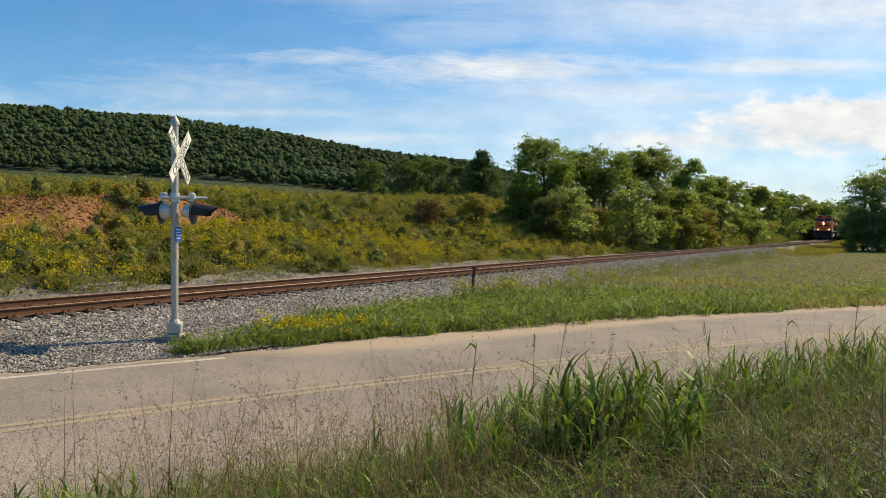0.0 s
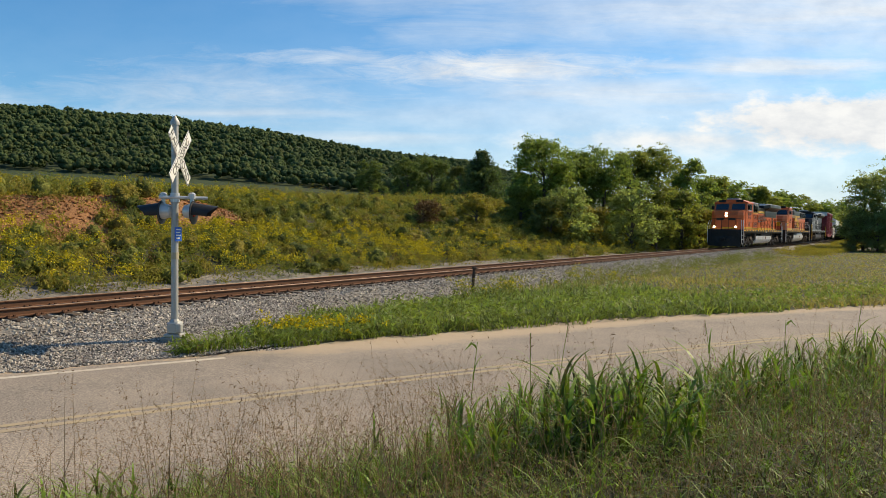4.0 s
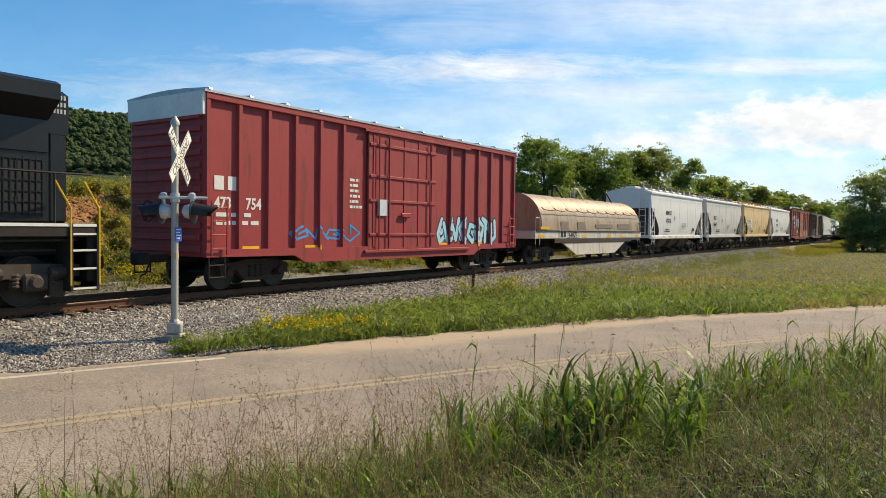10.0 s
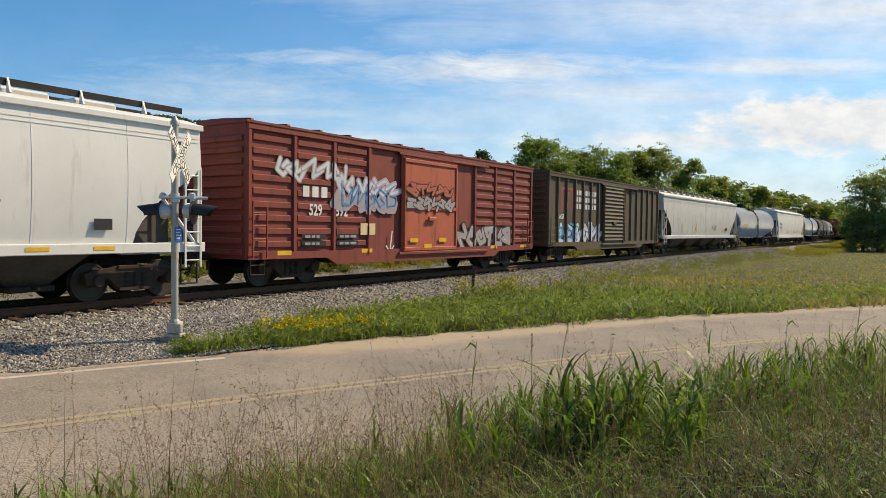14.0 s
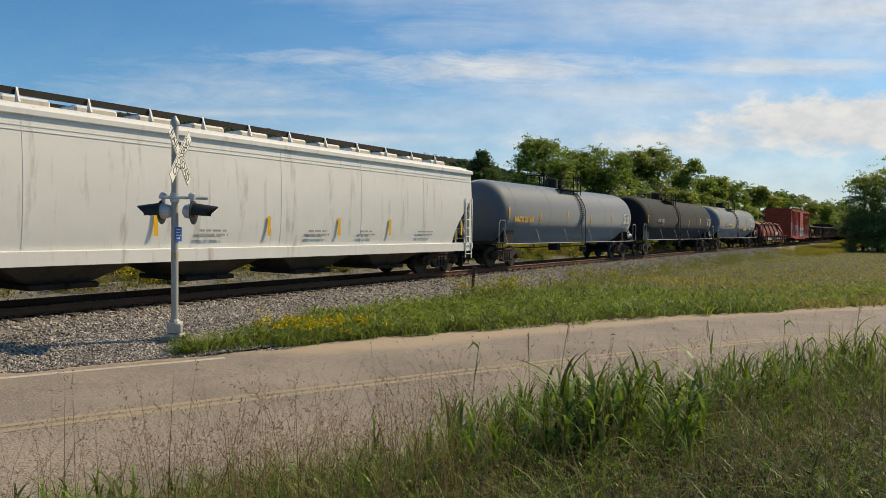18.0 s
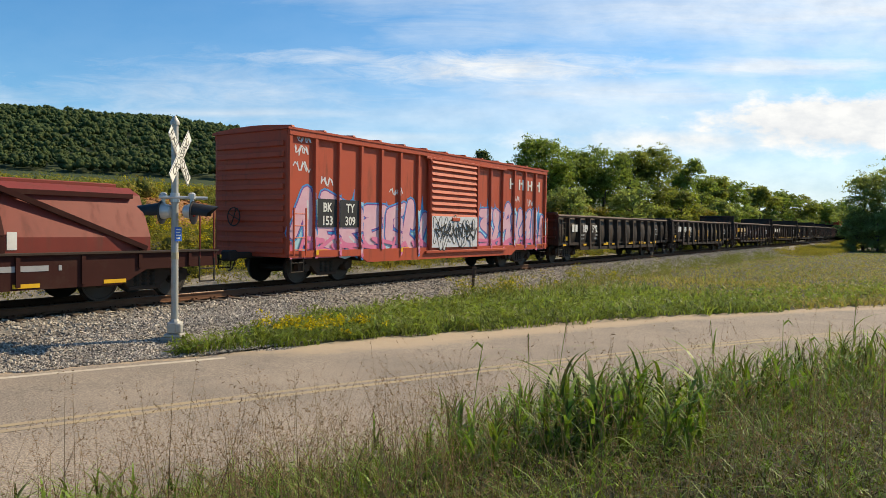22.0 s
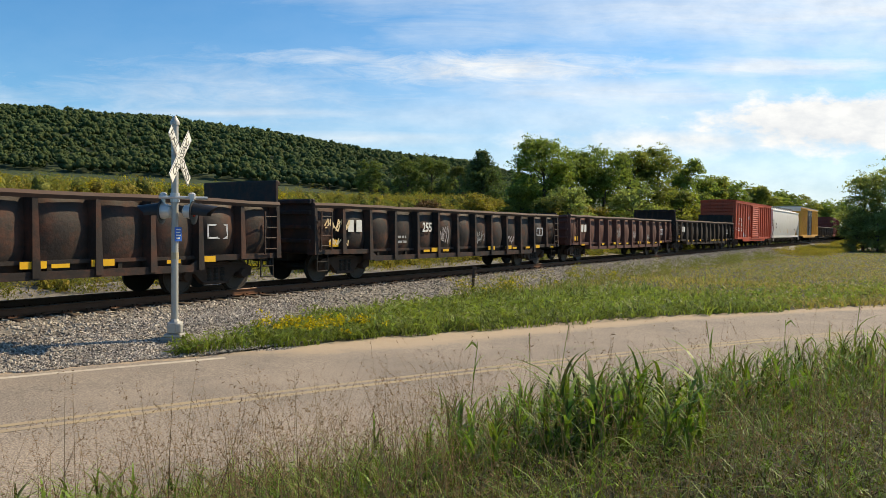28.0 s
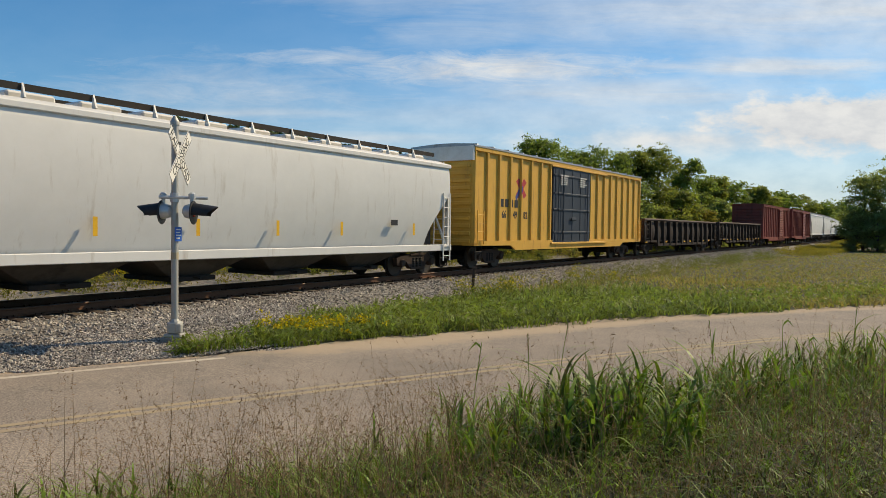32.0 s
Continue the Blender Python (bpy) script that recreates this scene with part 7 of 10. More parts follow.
def rust_stain(car, r, zc, x0, x1, p0, p1, seed):
    """A ragged patch of rust on the curve of a tank, between two heights in degrees."""
    rng = random.Random(seed)
    n = max(4, int((x1 - x0) / 0.09))
    s = Shape()
    low = [p0 + (p1 - p0) * 0.6 * rng.random() for _ in range(n + 1)]
    top = [p1 - (p1 - p0) * 0.25 * rng.random() for _ in range(n + 1)]
    low[0] = top[0] - 2
    low[-1] = top[-1] - 2
    for i in range(n):
        xa, xb = x0 + (x1 - x0) * i / n, x0 + (x1 - x0) * (i + 1) / n
        for j in range(4):
            q = []
            for x, lo, hi, f in ((xa, low[i], top[i], j / 4), (xb, low[i + 1], top[i + 1], j / 4), (xb, low[i + 1], top[i + 1], (j + 1) / 4), (xa, low[i], top[i], (j + 1) / 4)):
                a = radians(lo + (hi - lo) * f)
                q.append((x, -(r + 0.006) * math.cos(a), zc + (r + 0.006) * math.sin(a)))
            s.add(q, [(0, 1, 2, 3)])
    part("rust_stain", s, TANK_RUST, car, "pale brown rust stain")


# ---------------------------------------------------------------- gondola
RUSTY_CHORD = surface("rusty_top_chord", (0.10, 0.055, 0.040), (0.05, 0.036, 0.030), rough=0.75, scale=4.0, amount=0.9, bump=0.1)


def bent_rail(points, r):
    """One unbroken six-sided rail through the points, along x."""
    vs = [(x, y + r * math.cos(a), z + r * math.sin(a)) for x, y, z in points for a in np.linspace(0, 5.236, 6)]
    n = len(points)
    fs = [(i * 6 + j, i * 6 + (j + 1) % 6, (i + 1) * 6 + (j + 1) % 6, (i + 1) * 6 + j) for i in range(n - 1) for j in range(6)]
    return Shape().add(vs, fs + [tuple(range(6)), tuple(range(6 * n - 6, 6 * n))])


def gondola(name, length, paint, label, end_height=2.62, seed=0, ribs=13):
    car = thing(name, label, "gondola", "open gondolas in the train")
    rng = random.Random(seed)
    h = length / 2
    top, floor = 2.20, 0.95
    for y in (-1, 1):
        # the bulging side sheet, panel by panel between the posts
        for k in range(ribs):
            x0, x1 = -h + 2 * h * k / ribs, -h + 2 * h * (k + 1) / ribs
            low = 0.62 if 2.0 < k + 0.5 < ribs - 2.0 else 0.84
            n = 7
            vs, fs = [], []
            b = rng.uniform(0.15, 0.24)
            skew = rng.uniform(0.75, 1.35)
            for i in range(n + 1):
                for j in range(n + 1):
                    u, w = i / n, j / n
                    out = 1.25 + b * max(0.0, math.sin(3.1415 * u)) ** 0.75 * max(0.0, math.sin(3.1415 * w ** skew)) ** 0.7 + rng.uniform(-0.012, 0.012)
                    vs.append((x0 + (x1 - x0) * u, y * out, low + (top - low) * w))
            fs = [(i * (n + 1) + j, (i + 1) * (n + 1) + j, (i + 1) * (n + 1) + j + 1, i * (n + 1) + j + 1) for i in range(n) for j in range(n)]
            vs += [(x0, y * 1.26, low), (x1, y * 1.26, low), (x1, y * 1.26, top), (x0, y * 1.26, top)]
            m = (n + 1) ** 2
            part("side_panel", Shape().add(vs, fs + [(m, m + 1, m + 2, m + 3)]), paint, car, smooth=50)
        for k in range(ribs + 1):
            x = -h + 2 * h * k / ribs
            x = min(max(x, -h + 0.07), h - 0.07)
            low = 0.60 if 1.5 < k < ribs - 1.5 else 0.82
            a, b = sorted((y * 1.40, y * 1.53))
            part("side_post", Shape().add([(x - 0.11, y * 1.28, low), (x + 0.11, y * 1.28, low), (x + 0.11, y * 1.28, top), (x - 0.11, y * 1.28, top),
                                           (x - 0.08, y * 1.56, low + 0.02), (x + 0.08, y * 1.56, low + 0.02), (x + 0.05, y * 1.50, top), (x - 0.05, y * 1.50, top)],
                                          [(0, 4, 7, 3), (4, 5, 6, 7), (5, 1, 2, 6), (0, 1, 5, 4), (3, 7, 6, 2)]), paint, car)
        bend = [(-h + 2 * h * k / 16, y * (1.47 + rng.uniform(-0.035, 0.02)), top + 0.04 + rng.uniform(-0.02, 0.015)) for k in range(17)]
        part("top_chord", bent_rail(bend, 0.085), RUSTY_CHORD, car, "bent steel top chord")
        part("side_sill", Shape().plate([(-h, 0.84), (-h + 2.4, 0.82), (-h + 2.7, 0.58), (h - 2.7, 0.58), (h - 2.4, 0.82), (h, 0.84), (h, 0.97), (-h + 2.7, 0.95), (-h + 2.9, 0.74), (h - 2.9, 0.74), (h - 2.7, 0.95), (-h, 0.97)][:6] + [(h, 0.97), (h - 2.4, 0.96), (h - 2.8, 0.74), (-h + 2.8, 0.74), (-h + 2.4, 0.96), (-h, 0.97)], *sorted((y * 1.43, y * 1.50))), paint, car)
        for k in range(ribs):
            if rng.random() < 0.45:
                x = -h + 2 * h * (k + rng.uniform(0.3, 0.6)) / ribs
                panel(car, "reflective_strip", x - 0.18, x + 0.18, 0.80, 0.88, y * 1.5 - 0.004 if y < 0 else y * 1.5 + 0.008, YELLOW)
    part("floor", Shape().box(-h, h, -1.4, 1.4, floor - 0.08, floor), paint, car)
    for ex in (-1, 1):
        a, b = sorted((ex * h, ex * (h - 0.10)))
        part("end_wall", Shape().box(a, b, -1.45, 1.45, 0.85, end_height, 0.02), paint, car, "raised end bulkhead")
        s = Shape()
        for z in (1.15, 1.55, 1.95, end_height - 0.14):
            a, b = sorted((ex * h, ex * (h + 0.09)))
            s.box(a, b, -1.42, 1.42, z, z + 0.12, 0.02)
        part("end_beam", s, paint, car)
        for y in (-1.55, 1.62):
            ladder(car, ex * (h - 0.40), y, 0.95, 2.05, 0.42, paint, 4)
        step_iron(car, ex * (h - 0.40), -1.45, 0.36, 0.9, IRON)
        step_iron(car, ex * (h - 0.40), 1.45, 0.36, 0.9, IRON)
        coupler(car, ex * (h - 0.1), ex)
        freight_truck(car, ex * (h - 1.75), IRON)
    part("centre_sill", Shape().box(-h + 0.2, h - 0.2, -0.25, 0.25, 0.62, 0.9), IRON, car)
    s = Shape()
    for x in np.linspace(-h + 3, h - 3, 8):
        s.box(x - 0.05, x + 0.05, -1.38, 1.38, 0.70, 0.88)
    part("cross_bearer", s, IRON, car, each=True)
    return car
# ---------------------------------------------------------------- coil cars
def coil_car(name, length, paint, hood_paint, label, peaked):
    car = thing(name, label, "coil car", "coil cars in the train")
    h = length / 2
    if not peaked:
        arc = [(1.46 * math.cos(a), 1.55 + (1.62 if 0.1 < a < 3.04 else 0) * 1.06 * math.sin(a) ** 0.8) for a in np.linspace(0, math.pi, 19)]
        part("hood", Shape().prism(arc, -h + 0.75, h - 0.1), hood_paint, car, "rounded steel cover, weathered tan", smooth=50)
        for x in np.linspace(-h + 0.78, h - 0.13, 9):
            band = [(1.466 * math.cos(a), 1.55 + 1.726 * math.sin(a) ** 0.8) for a in np.linspace(0.02, math.pi - 0.02, 17)]
            part("hood_band", Shape().prism(band, x - 0.014, x + 0.014), hood_paint, car, smooth=50)
        for y in (-1, 1):
            wire = [(x, y * 1.47, 2.50 - 0.05 * (k % 2)) for k, x in enumerate(np.linspace(-h + 0.85, h - 0.2, 21))]
            part("hood_rail", bent_rail(wire, 0.018), IRON, car, "sagging grab cable along the cover")
            for x, _, z in wire[::2]:
                part("rail_bracket", Shape().rod((x, y * 1.36, z + 0.10), (x, y * 1.48, z), 0.02, 5), IRON, car)
        part("side_beam", Shape().box(-h, h, -1.50, 1.50, 1.17, 1.53, 0.02), paint, car, "scuffed white side beam")
        for y in (-1, 1):
            a, b = sorted((y * 1.40, y * 1.47))
            part("belly_plate", Shape().plate([(-h + 2.4, 1.17), (-h + 4.6, 0.36), (h - 4.2, 0.36), (h - 2.0, 1.17)], a, b), paint, car, "dented belly plate")
            part("walkway", Shape().box(-h + 0.1, h - 0.1, min(y * 1.47, y * 1.54), max(y * 1.47, y * 1.54), 1.50, 1.55), IRON, car)
            part("corrugated_strip", Shape().box(-h + 2.0, h - 1.6, min(y * 1.47, y * 1.50), max(y * 1.47, y * 1.50), 0.96, 1.15, 0.01), TRUCK, car)
        for x0 in (-h + 4.2, -h + 6.9, h - 3.0):
            s = Shape()
            s.bar([(x0 - 0.35, -0.5, 3.2), (x0, -0.25, 3.0), (x0 + 0.05, -0.25, 3.78), (x0 + 0.4, -0.25, 3.78), (x0 + 0.75, -0.5, 3.16)], 0.04, 5)
            s.rod((x0 - 0.55, -0.3, 3.25), (x0 - 0.6, -0.3, 3.6), 0.03, 5)
            part("lifting_bracket", s, paint if x0 == -h + 6.9 else IRON, car)
        beam_z = 1.17
    else:
        out = [(1.25, 1.06), (1.25, 1.4), (0.85, 2.32), (0.45, 2.50), (-0.45, 2.50), (-0.85, 2.32), (-1.25, 1.4), (-1.25, 1.06)]
        part("hood", Shape().prism(out, -h + 1.9, h - 1.65), hood_paint, car, "oxide-red peaked steel cover")
        nose = Shape()
        a = [(-h + 1.9, y, z) for y, z in out]
        b = [(-h + 1.72, y * 0.94, 1.06 + (z - 1.06) * 0.94) for y, z in out]
        n = len(out)
        nose.add(a + b, [(i, (i + 1) % n, n + (i + 1) % n, n + i) for i in range(n)] + [tuple(range(n, 2 * n))])
        part("hood_nose", nose, hood_paint, car)
        for y in (-1, 1):
            for x in np.linspace(-h + 3.6, h - 4.8, 4):
                part("hood_brace", Shape().bar([(x, y * 1.30, 1.1), (x, y * 1.30, 1.42), (x, y * 0.90, 2.36), (x, y * 0.5, 2.54)], 0.06, 4), COIL_FRAME, car)
            part("hood_rail", Shape().box(-h + 2.2, h - 1.9, min(y * 0.9, y * 0.98), max(y * 0.9, y * 0.98), 2.24, 2.34).bar([(h - 4.7, y * 0.98, 2.34), (h - 1.8, y * 1.32, 1.15)], 0.075, 4), COIL_FRAME, car)
        part("ridge_beam", Shape().box(-h + 2.0, h - 1.75, -0.12, 0.12, 2.50, 2.60, 0.02), hood_paint, car)
        lift = Shape().bar([(-0.9, -0.2, 2.7), (-0.25, -0.2, 3.25), (0.25, -0.2, 3.25), (0.9, -0.2, 2.7)], 0.06, 5).box(-0.35, 0.35, -0.25, 0.25, 3.18, 3.32, 0.03)
        part("lifting_frame", lift, IRON, car)
        for y in (-1, 1):
            part("side_beam", Shape().plate([(-h + 0.9, 1.06), (-h + 0.9, 0.72), (-h + 1.9, 0.70), (-h + 2.5, 0.40), (h - 2.5, 0.40), (h - 1.9, 0.70), (h, 0.72), (h, 1.06)], *sorted((y * 1.38, y * 1.48))), COIL_FRAME, car, "dark maroon side beam")
            part("walkway", Shape().box(-h + 0.6, h, min(y * 1.2, y * 1.54), max(y * 1.2, y * 1.54), 1.06, 1.10), TRUCK, car)
            for x in np.linspace(-h + 1.5, h - 0.8, 11):
                part("beam_rib", Shape().box(x - 0.04, x + 0.04, min(y * 1.48, y * 1.52), max(y * 1.48, y * 1.52), 0.46 if abs(x) < h - 2.6 else 0.74, 1.04), COIL_FRAME, car)
        panel(car, "reflective_panel", -h + 0.75, -h + 1.35, 1.05, 1.30, -1.5, YELLOW)
        part("end_tank", Shape().rod((-h + 0.55, -0.5, 1.42), (-h + 1.45, -0.5, 1.42), 0.25, 14), hood_paint, car, smooth=40)
        for x, y in ((-h + 0.15, -1.25), (-h + 0.15, 1.25), (-h + 0.15, -0.35)):
            part("end_post", Shape().box(x - 0.05, x + 0.05, y - 0.05, y + 0.05, 1.06, 2.15), hood_paint, car, "red upright post on the end deck")
        part("end_deck", Shape().box(-h, -h + 1.3, -1.45, 1.45, 0.98, 1.06), IRON, car)
        beam_z = 0.75
    part("centre_sill", Shape().box(-h + 0.2, h - 0.2, -0.4, 0.4, 0.6, beam_z + 0.1), IRON, car)
    for ex in (-1, 1):
        s = Shape().bar([(ex * (h - 0.1), -1.48, 0.9), (ex * (h - 0.1), -1.48, 2.1), (ex * (h - 0.5), -1.48, 2.1), (ex * (h - 0.5), -1.48, 0.9)], 0.02, 5)
        s.bar([(ex * (h - 0.1), 1.48, 0.9), (ex * (h - 0.1), 1.48, 2.1), (ex * (h - 0.5), 1.48, 2.1), (ex * (h - 0.5), 1.48, 0.9)], 0.02, 5)
        part("grab_iron", s, paint, car, each=True)
        step_iron(car, ex * (h - 0.3), -1.48, 0.36, 0.95, IRON)
        step_iron(car, ex * (h - 0.3), 1.48, 0.36, 0.95, IRON)
        coupler(car, ex * (h - 0.1), ex)
        freight_truck(car, ex * (h - 1.7))
    return car


# ---------------------------------------------------------------- diesel locomotives
GLASS = glass("cab_window_glass")
LAMP = glow("headlight_lens", (1.0, 0.86, 0.62), 9.0)
SILVER = surface("dull_silver_tank", (0.78, 0.78, 0.78), (0.66, 0.65, 0.64), rough=0.38, metal=0.3, scale=5.0, dirt=(0.16, 0.12, 0.09), dirt_amount=0.3)
LOCO_TRUCK = surface("loco_truck_dust", (0.090, 0.070, 0.055), (0.045, 0.036, 0.029), rough=0.85, scale=5.0, amount=0.9, bump=0.2, dirt=(0.03, 0.024, 0.02), dirt_amount=0.4)
SILL_GREY = surface("sill_dark_grey", (0.085, 0.085, 0.09), (0.06, 0.06, 0.062), rough=0.6, scale=4.0, dirt=(0.12, 0.08, 0.06), dirt_amount=0.3)
PATCH_GREY = surface("worn_paint_patch", (0.42, 0.33, 0.27), (0.30, 0.22, 0.18), rough=0.7, scale=9.0, amount=1.0, bump=0.02)
GRILLE = surface("dark_grille", (0.018, 0.018, 0.018), rough=0.7, scale=30.0)


def loco_truck_frame():
    s = Shape()
    out = [(-2.75, 0.62), (-2.75, 0.86), (-1.0, 0.92), (-0.4, 0.80), (0.4, 0.80), (1.0, 0.92), (2.75, 0.86), (2.75, 0.62), (2.2, 0.55), (1.3, 0.62), (0.7, 0.50), (-0.7, 0.50), (-1.3, 0.62), (-2.2, 0.55)]
    s.plate(out, -1.20, -1.02)
    for x in (-1.85, 0, 1.85):
        s.box(x - 0.24, x + 0.24, -1.26, -1.0, 0.36, 0.70, 0.04)
        s.turned([(-1.32, 0.10), (-1.27, 0.15), (-1.0, 0.15)], 12, "y", (x, 0, 0.53))
        for dx in (-0.36, 0.36):
            for k in range(4):
                s.turned([(0.44 + k * 0.07, 0.09), (0.47 + k * 0.07, 0.10), (0.50 + k * 0.07, 0.08)], 8, "z", (x + dx, -1.14, 0))
    s.rod((-1.0, -1.3, 0.95), (-0.5, -1.3, 0.78), 0.09, 8).rod((1.0, -1.3, 0.95), (0.5, -1.3, 0.78), 0.09, 8)
    for x in (-2.3, -0.95, 0.95, 2.3):
        s.box(x - 0.16, x + 0.16, -1.22, -1.05, 0.22, 0.55, 0.03)
        s.rod((x - 0.2, -1.24, 0.72), (x + 0.25, -1.24, 0.72), 0.11, 10)
    return s


def loco_truck(car, x):
    t = part("truck", shared("loco_truck_beam", lambda: Shape().box(-2.6, 2.6, -0.5, 0.5, 0.55, 0.95, 0.04).box(-0.5, 0.5, -1.1, 1.1, 0.6, 1.0, 0.04), IRON), IRON, car, "three-axle locomotive truck, brown with dust", at=pose(x, 0, 0))
    for turn in (0, 180):
        part("side_frame", shared("loco_side_frame", loco_truck_frame, LOCO_TRUCK), LOCO_TRUCK, t, at=pose(0, 0, 0, 0, 0, turn))
    for dx in (-1.85, 0, 1.85):
        part("wheelset", shared("loco_wheelset", lambda: wheelset(0.52), WHEEL, 35), WHEEL, t, at=pose(dx, 0, 0.525))
        for turn in (0, 180):
            part("wheel_rim", shared("loco_rim", lambda: rims(0.52), TREAD, 35), TREAD, t, at=pose(dx, 0, 0.525, 0, 0, turn))


def locomotive(name, label, body, roof, cab_paint, trim, rail_paint, tank_paint, modern=True, nose_dark=None, lit=False, window_frame=None, edge=0.14, patches=False):
    """A six-axle road locomotive that faces -x. modern: the flared radiator and tall cab of the newer model."""
    car = thing(name, label, "locomotive", "locomotives of the train")
    deck = 1.70
    # frame, steps, plow
    part("frame", Shape().box(-9.3, 10.55, -1.48, 1.48, 1.42, deck, 0.02).box(-9.0, 10.2, -0.8, 0.8, 1.05, 1.45), IRON, car)
    if lit or patches:
        for y in (-1, 1):
            part("sill_plate", Shape().box(-9.3, 10.56, min(y * 1.48, y * 1.49), max(y * 1.48, y * 1.49), 1.54, 1.69), SILL_GREY, car)
            for k, x in enumerate(np.arange(-9.1, 10.2, 1.24)):
                part("reflective_patch", Shape().box(x, x + (0.45 if k % 3 else 0.7), min(y * 1.49, y * 1.496), max(y * 1.49, y * 1.496), 1.56, 1.67), trim, car)
    else:
        part("sill_stripe", Shape().box(-9.3, 10.56, -1.495, -1.48, 1.69 - edge, 1.69).box(-9.3, 10.56, 1.48, 1.495, 1.69 - edge, 1.69), trim, car, "painted edge of the walkway", each=True)
    p = Shape().add([(-10.45, -0.2, 0.15), (-10.15, -1.45, 0.18), (-9.9, -1.45, 1.35), (-9.95, -0.2, 1.35), (-10.45, 0.2, 0.15), (-10.15, 1.45, 0.18), (-9.9, 1.45, 1.35), (-9.95, 0.2, 1.35)],
                    [(0, 1, 2, 3), (0, 3, 7, 4), (4, 7, 6, 5)])
    p.box(-10.05, -9.85, -1.45, 1.45, 0.55, deck, 0.03)
    part("pilot", p, IRON, car, "black snow plow and pilot")
    part("rear_pilot", Shape().box(10.4, 10.6, -1.4, 1.4, 0.5, deck, 0.03), IRON, car)
    for ex, x0, x1 in ((-1, -10.1, -9.35), (1, 10.0, 10.6)):
        for y in (-1, 1):
            s = Shape()
            for z in (0.35, 0.75, 1.12, 1.45):
                s.box(x0 + 0.05, x1 - 0.02, min(y * 0.95, y * 1.48), max(y * 0.95, y * 1.48), z, z + 0.05)
            s.box(x0, x0 + 0.05, min(y * 0.9, y * 1.5), max(y * 0.9, y * 1.5), 0.33, 1.7).box(x1 - 0.05, x1, min(y * 0.9, y * 1.5), max(y * 0.9, y * 1.5), 0.33, 1.7)
            st = part("step_well", s, IRON, car, each=True)
            e = Shape()
            for z in (0.35, 0.75, 1.12, 1.45):
                e.box(x0 + 0.05, x1 - 0.02, min(y * 1.475, y * 1.49), max(y * 1.475, y * 1.49), z + 0.01, z + 0.05)
            part("step_edge", e, WHITE if not lit else rail_paint, st, "light step edge", each=True)
            g = Shape().bar([(x0, y * 1.5, 0.45), (x0, y * 1.5, 2.0), (x0 - ex * 0.28, y * 1.42, 2.55)], 0.02, 6)
            g.bar([(x1, y * 1.5, 0.45), (x1, y * 1.5, 2.0), (x1 - ex * 0.28, y * 1.42, 2.55)], 0.02, 6)
            part("step_handrail", g, rail_paint, car, "painted handrail beside the steps")
    g = Shape()
    for y in (-0.9, -0.3, 0.3, 0.9):
        g.rod((-9.95, y, deck), (-9.95, y, deck + 1.0), 0.022, 5)
    g.rod((-9.95, -1.35, deck + 1.0), (-9.95, 1.35, deck + 1.0), 0.022, 5)
    part("front_railing", g, IRON, car)
    # cab and nose
    nose_top, roof_side, roof_top = 3.40, 4.22 if modern else 4.30, 4.52
    x_front, x_cab, x_back = -9.5, -8.15, -5.3
    nb = Shape()
    prof = [(x_front, deck), (x_front - 0.05, 3.0), (x_front + 0.18, nose_top - 0.02), (x_cab + 0.3, nose_top + 0.12), (x_cab + 0.3, deck)]
    vs = []
    for x, z in prof:
        wy = 1.02 if x < x_front + 0.3 else 1.42
        vs += [(x, -wy, z), (x, wy, z)]
    mid = [(x_front + 0.42, -1.42, deck), (x_front + 0.42, 1.42, deck), (x_front + 0.45, -1.42, 3.05), (x_front + 0.45, 1.42, 3.05), (x_front + 0.55, -1.38, nose_top), (x_front + 0.55, 1.38, nose_top)]
    n = len(vs)
    vs += mid
    fs = [(0, 1, 3, 2), (2, 3, 5, 4), (4, 5, n + 5, n + 4), (n + 4, n + 5, 7, 6), (0, 2, n + 2, n), (2, 4, n + 4, n + 2), (n, n + 2, n + 4, 6, 8), (1, n + 1, n + 3, 3), (3, n + 3, n + 5, 5), (n + 1, 9, 7, n + 5, n + 3)]
    nb.add(vs, fs)
    nose = part("nose", nb, nose_dark or cab_paint, car, "short front hood")
    if modern:
        side = [(x_cab, deck), (x_cab, nose_top), (x_cab + 0.42, roof_side), (x_back, roof_side), (x_back, deck)]
    else:
        side = [(x_cab, deck), (x_cab, nose_top), (x_cab + 0.38, roof_side), (x_back, roof_side), (x_back, deck)]
    cab = part("cab", Shape().plate(side, -1.45, 1.45), cab_paint, car, "wide crew cab")
    part("cab_roof", Shape().prism([(-1.5, roof_side - 0.02), (1.5, roof_side - 0.02), (1.48, roof_side + 0.06), (0.85, roof_top), (-0.85, roof_top), (-1.48, roof_side + 0.06)], x_cab + 0.36, x_back + 0.12), cab_paint if modern is not None else roof, cab)
    # windows
    sh = 0.42 / (roof_side - nose_top)
    for y0, y1 in ((-1.3, -0.15), (0.15, 1.3)):
        z0, z1 = nose_top + 0.16, roof_side - 0.12
        a, b = x_cab + sh * (z0 - nose_top) - 0.012, x_cab + sh * (z1 - nose_top) - 0.012
        part("windshield", Shape().add([(a, y0, z0), (a, y1, z0), (b, y1, z1), (b, y0, z1), (a - 0.02, y0, z0), (a - 0.02, y1, z0), (b - 0.02, y1, z1), (b - 0.02, y0, z1)], [(4, 5, 6, 7), (0, 1, 5, 4), (3, 7, 6, 2), (0, 4, 7, 3), (1, 2, 6, 5)]), GLASS, cab, "dark windshield pane")
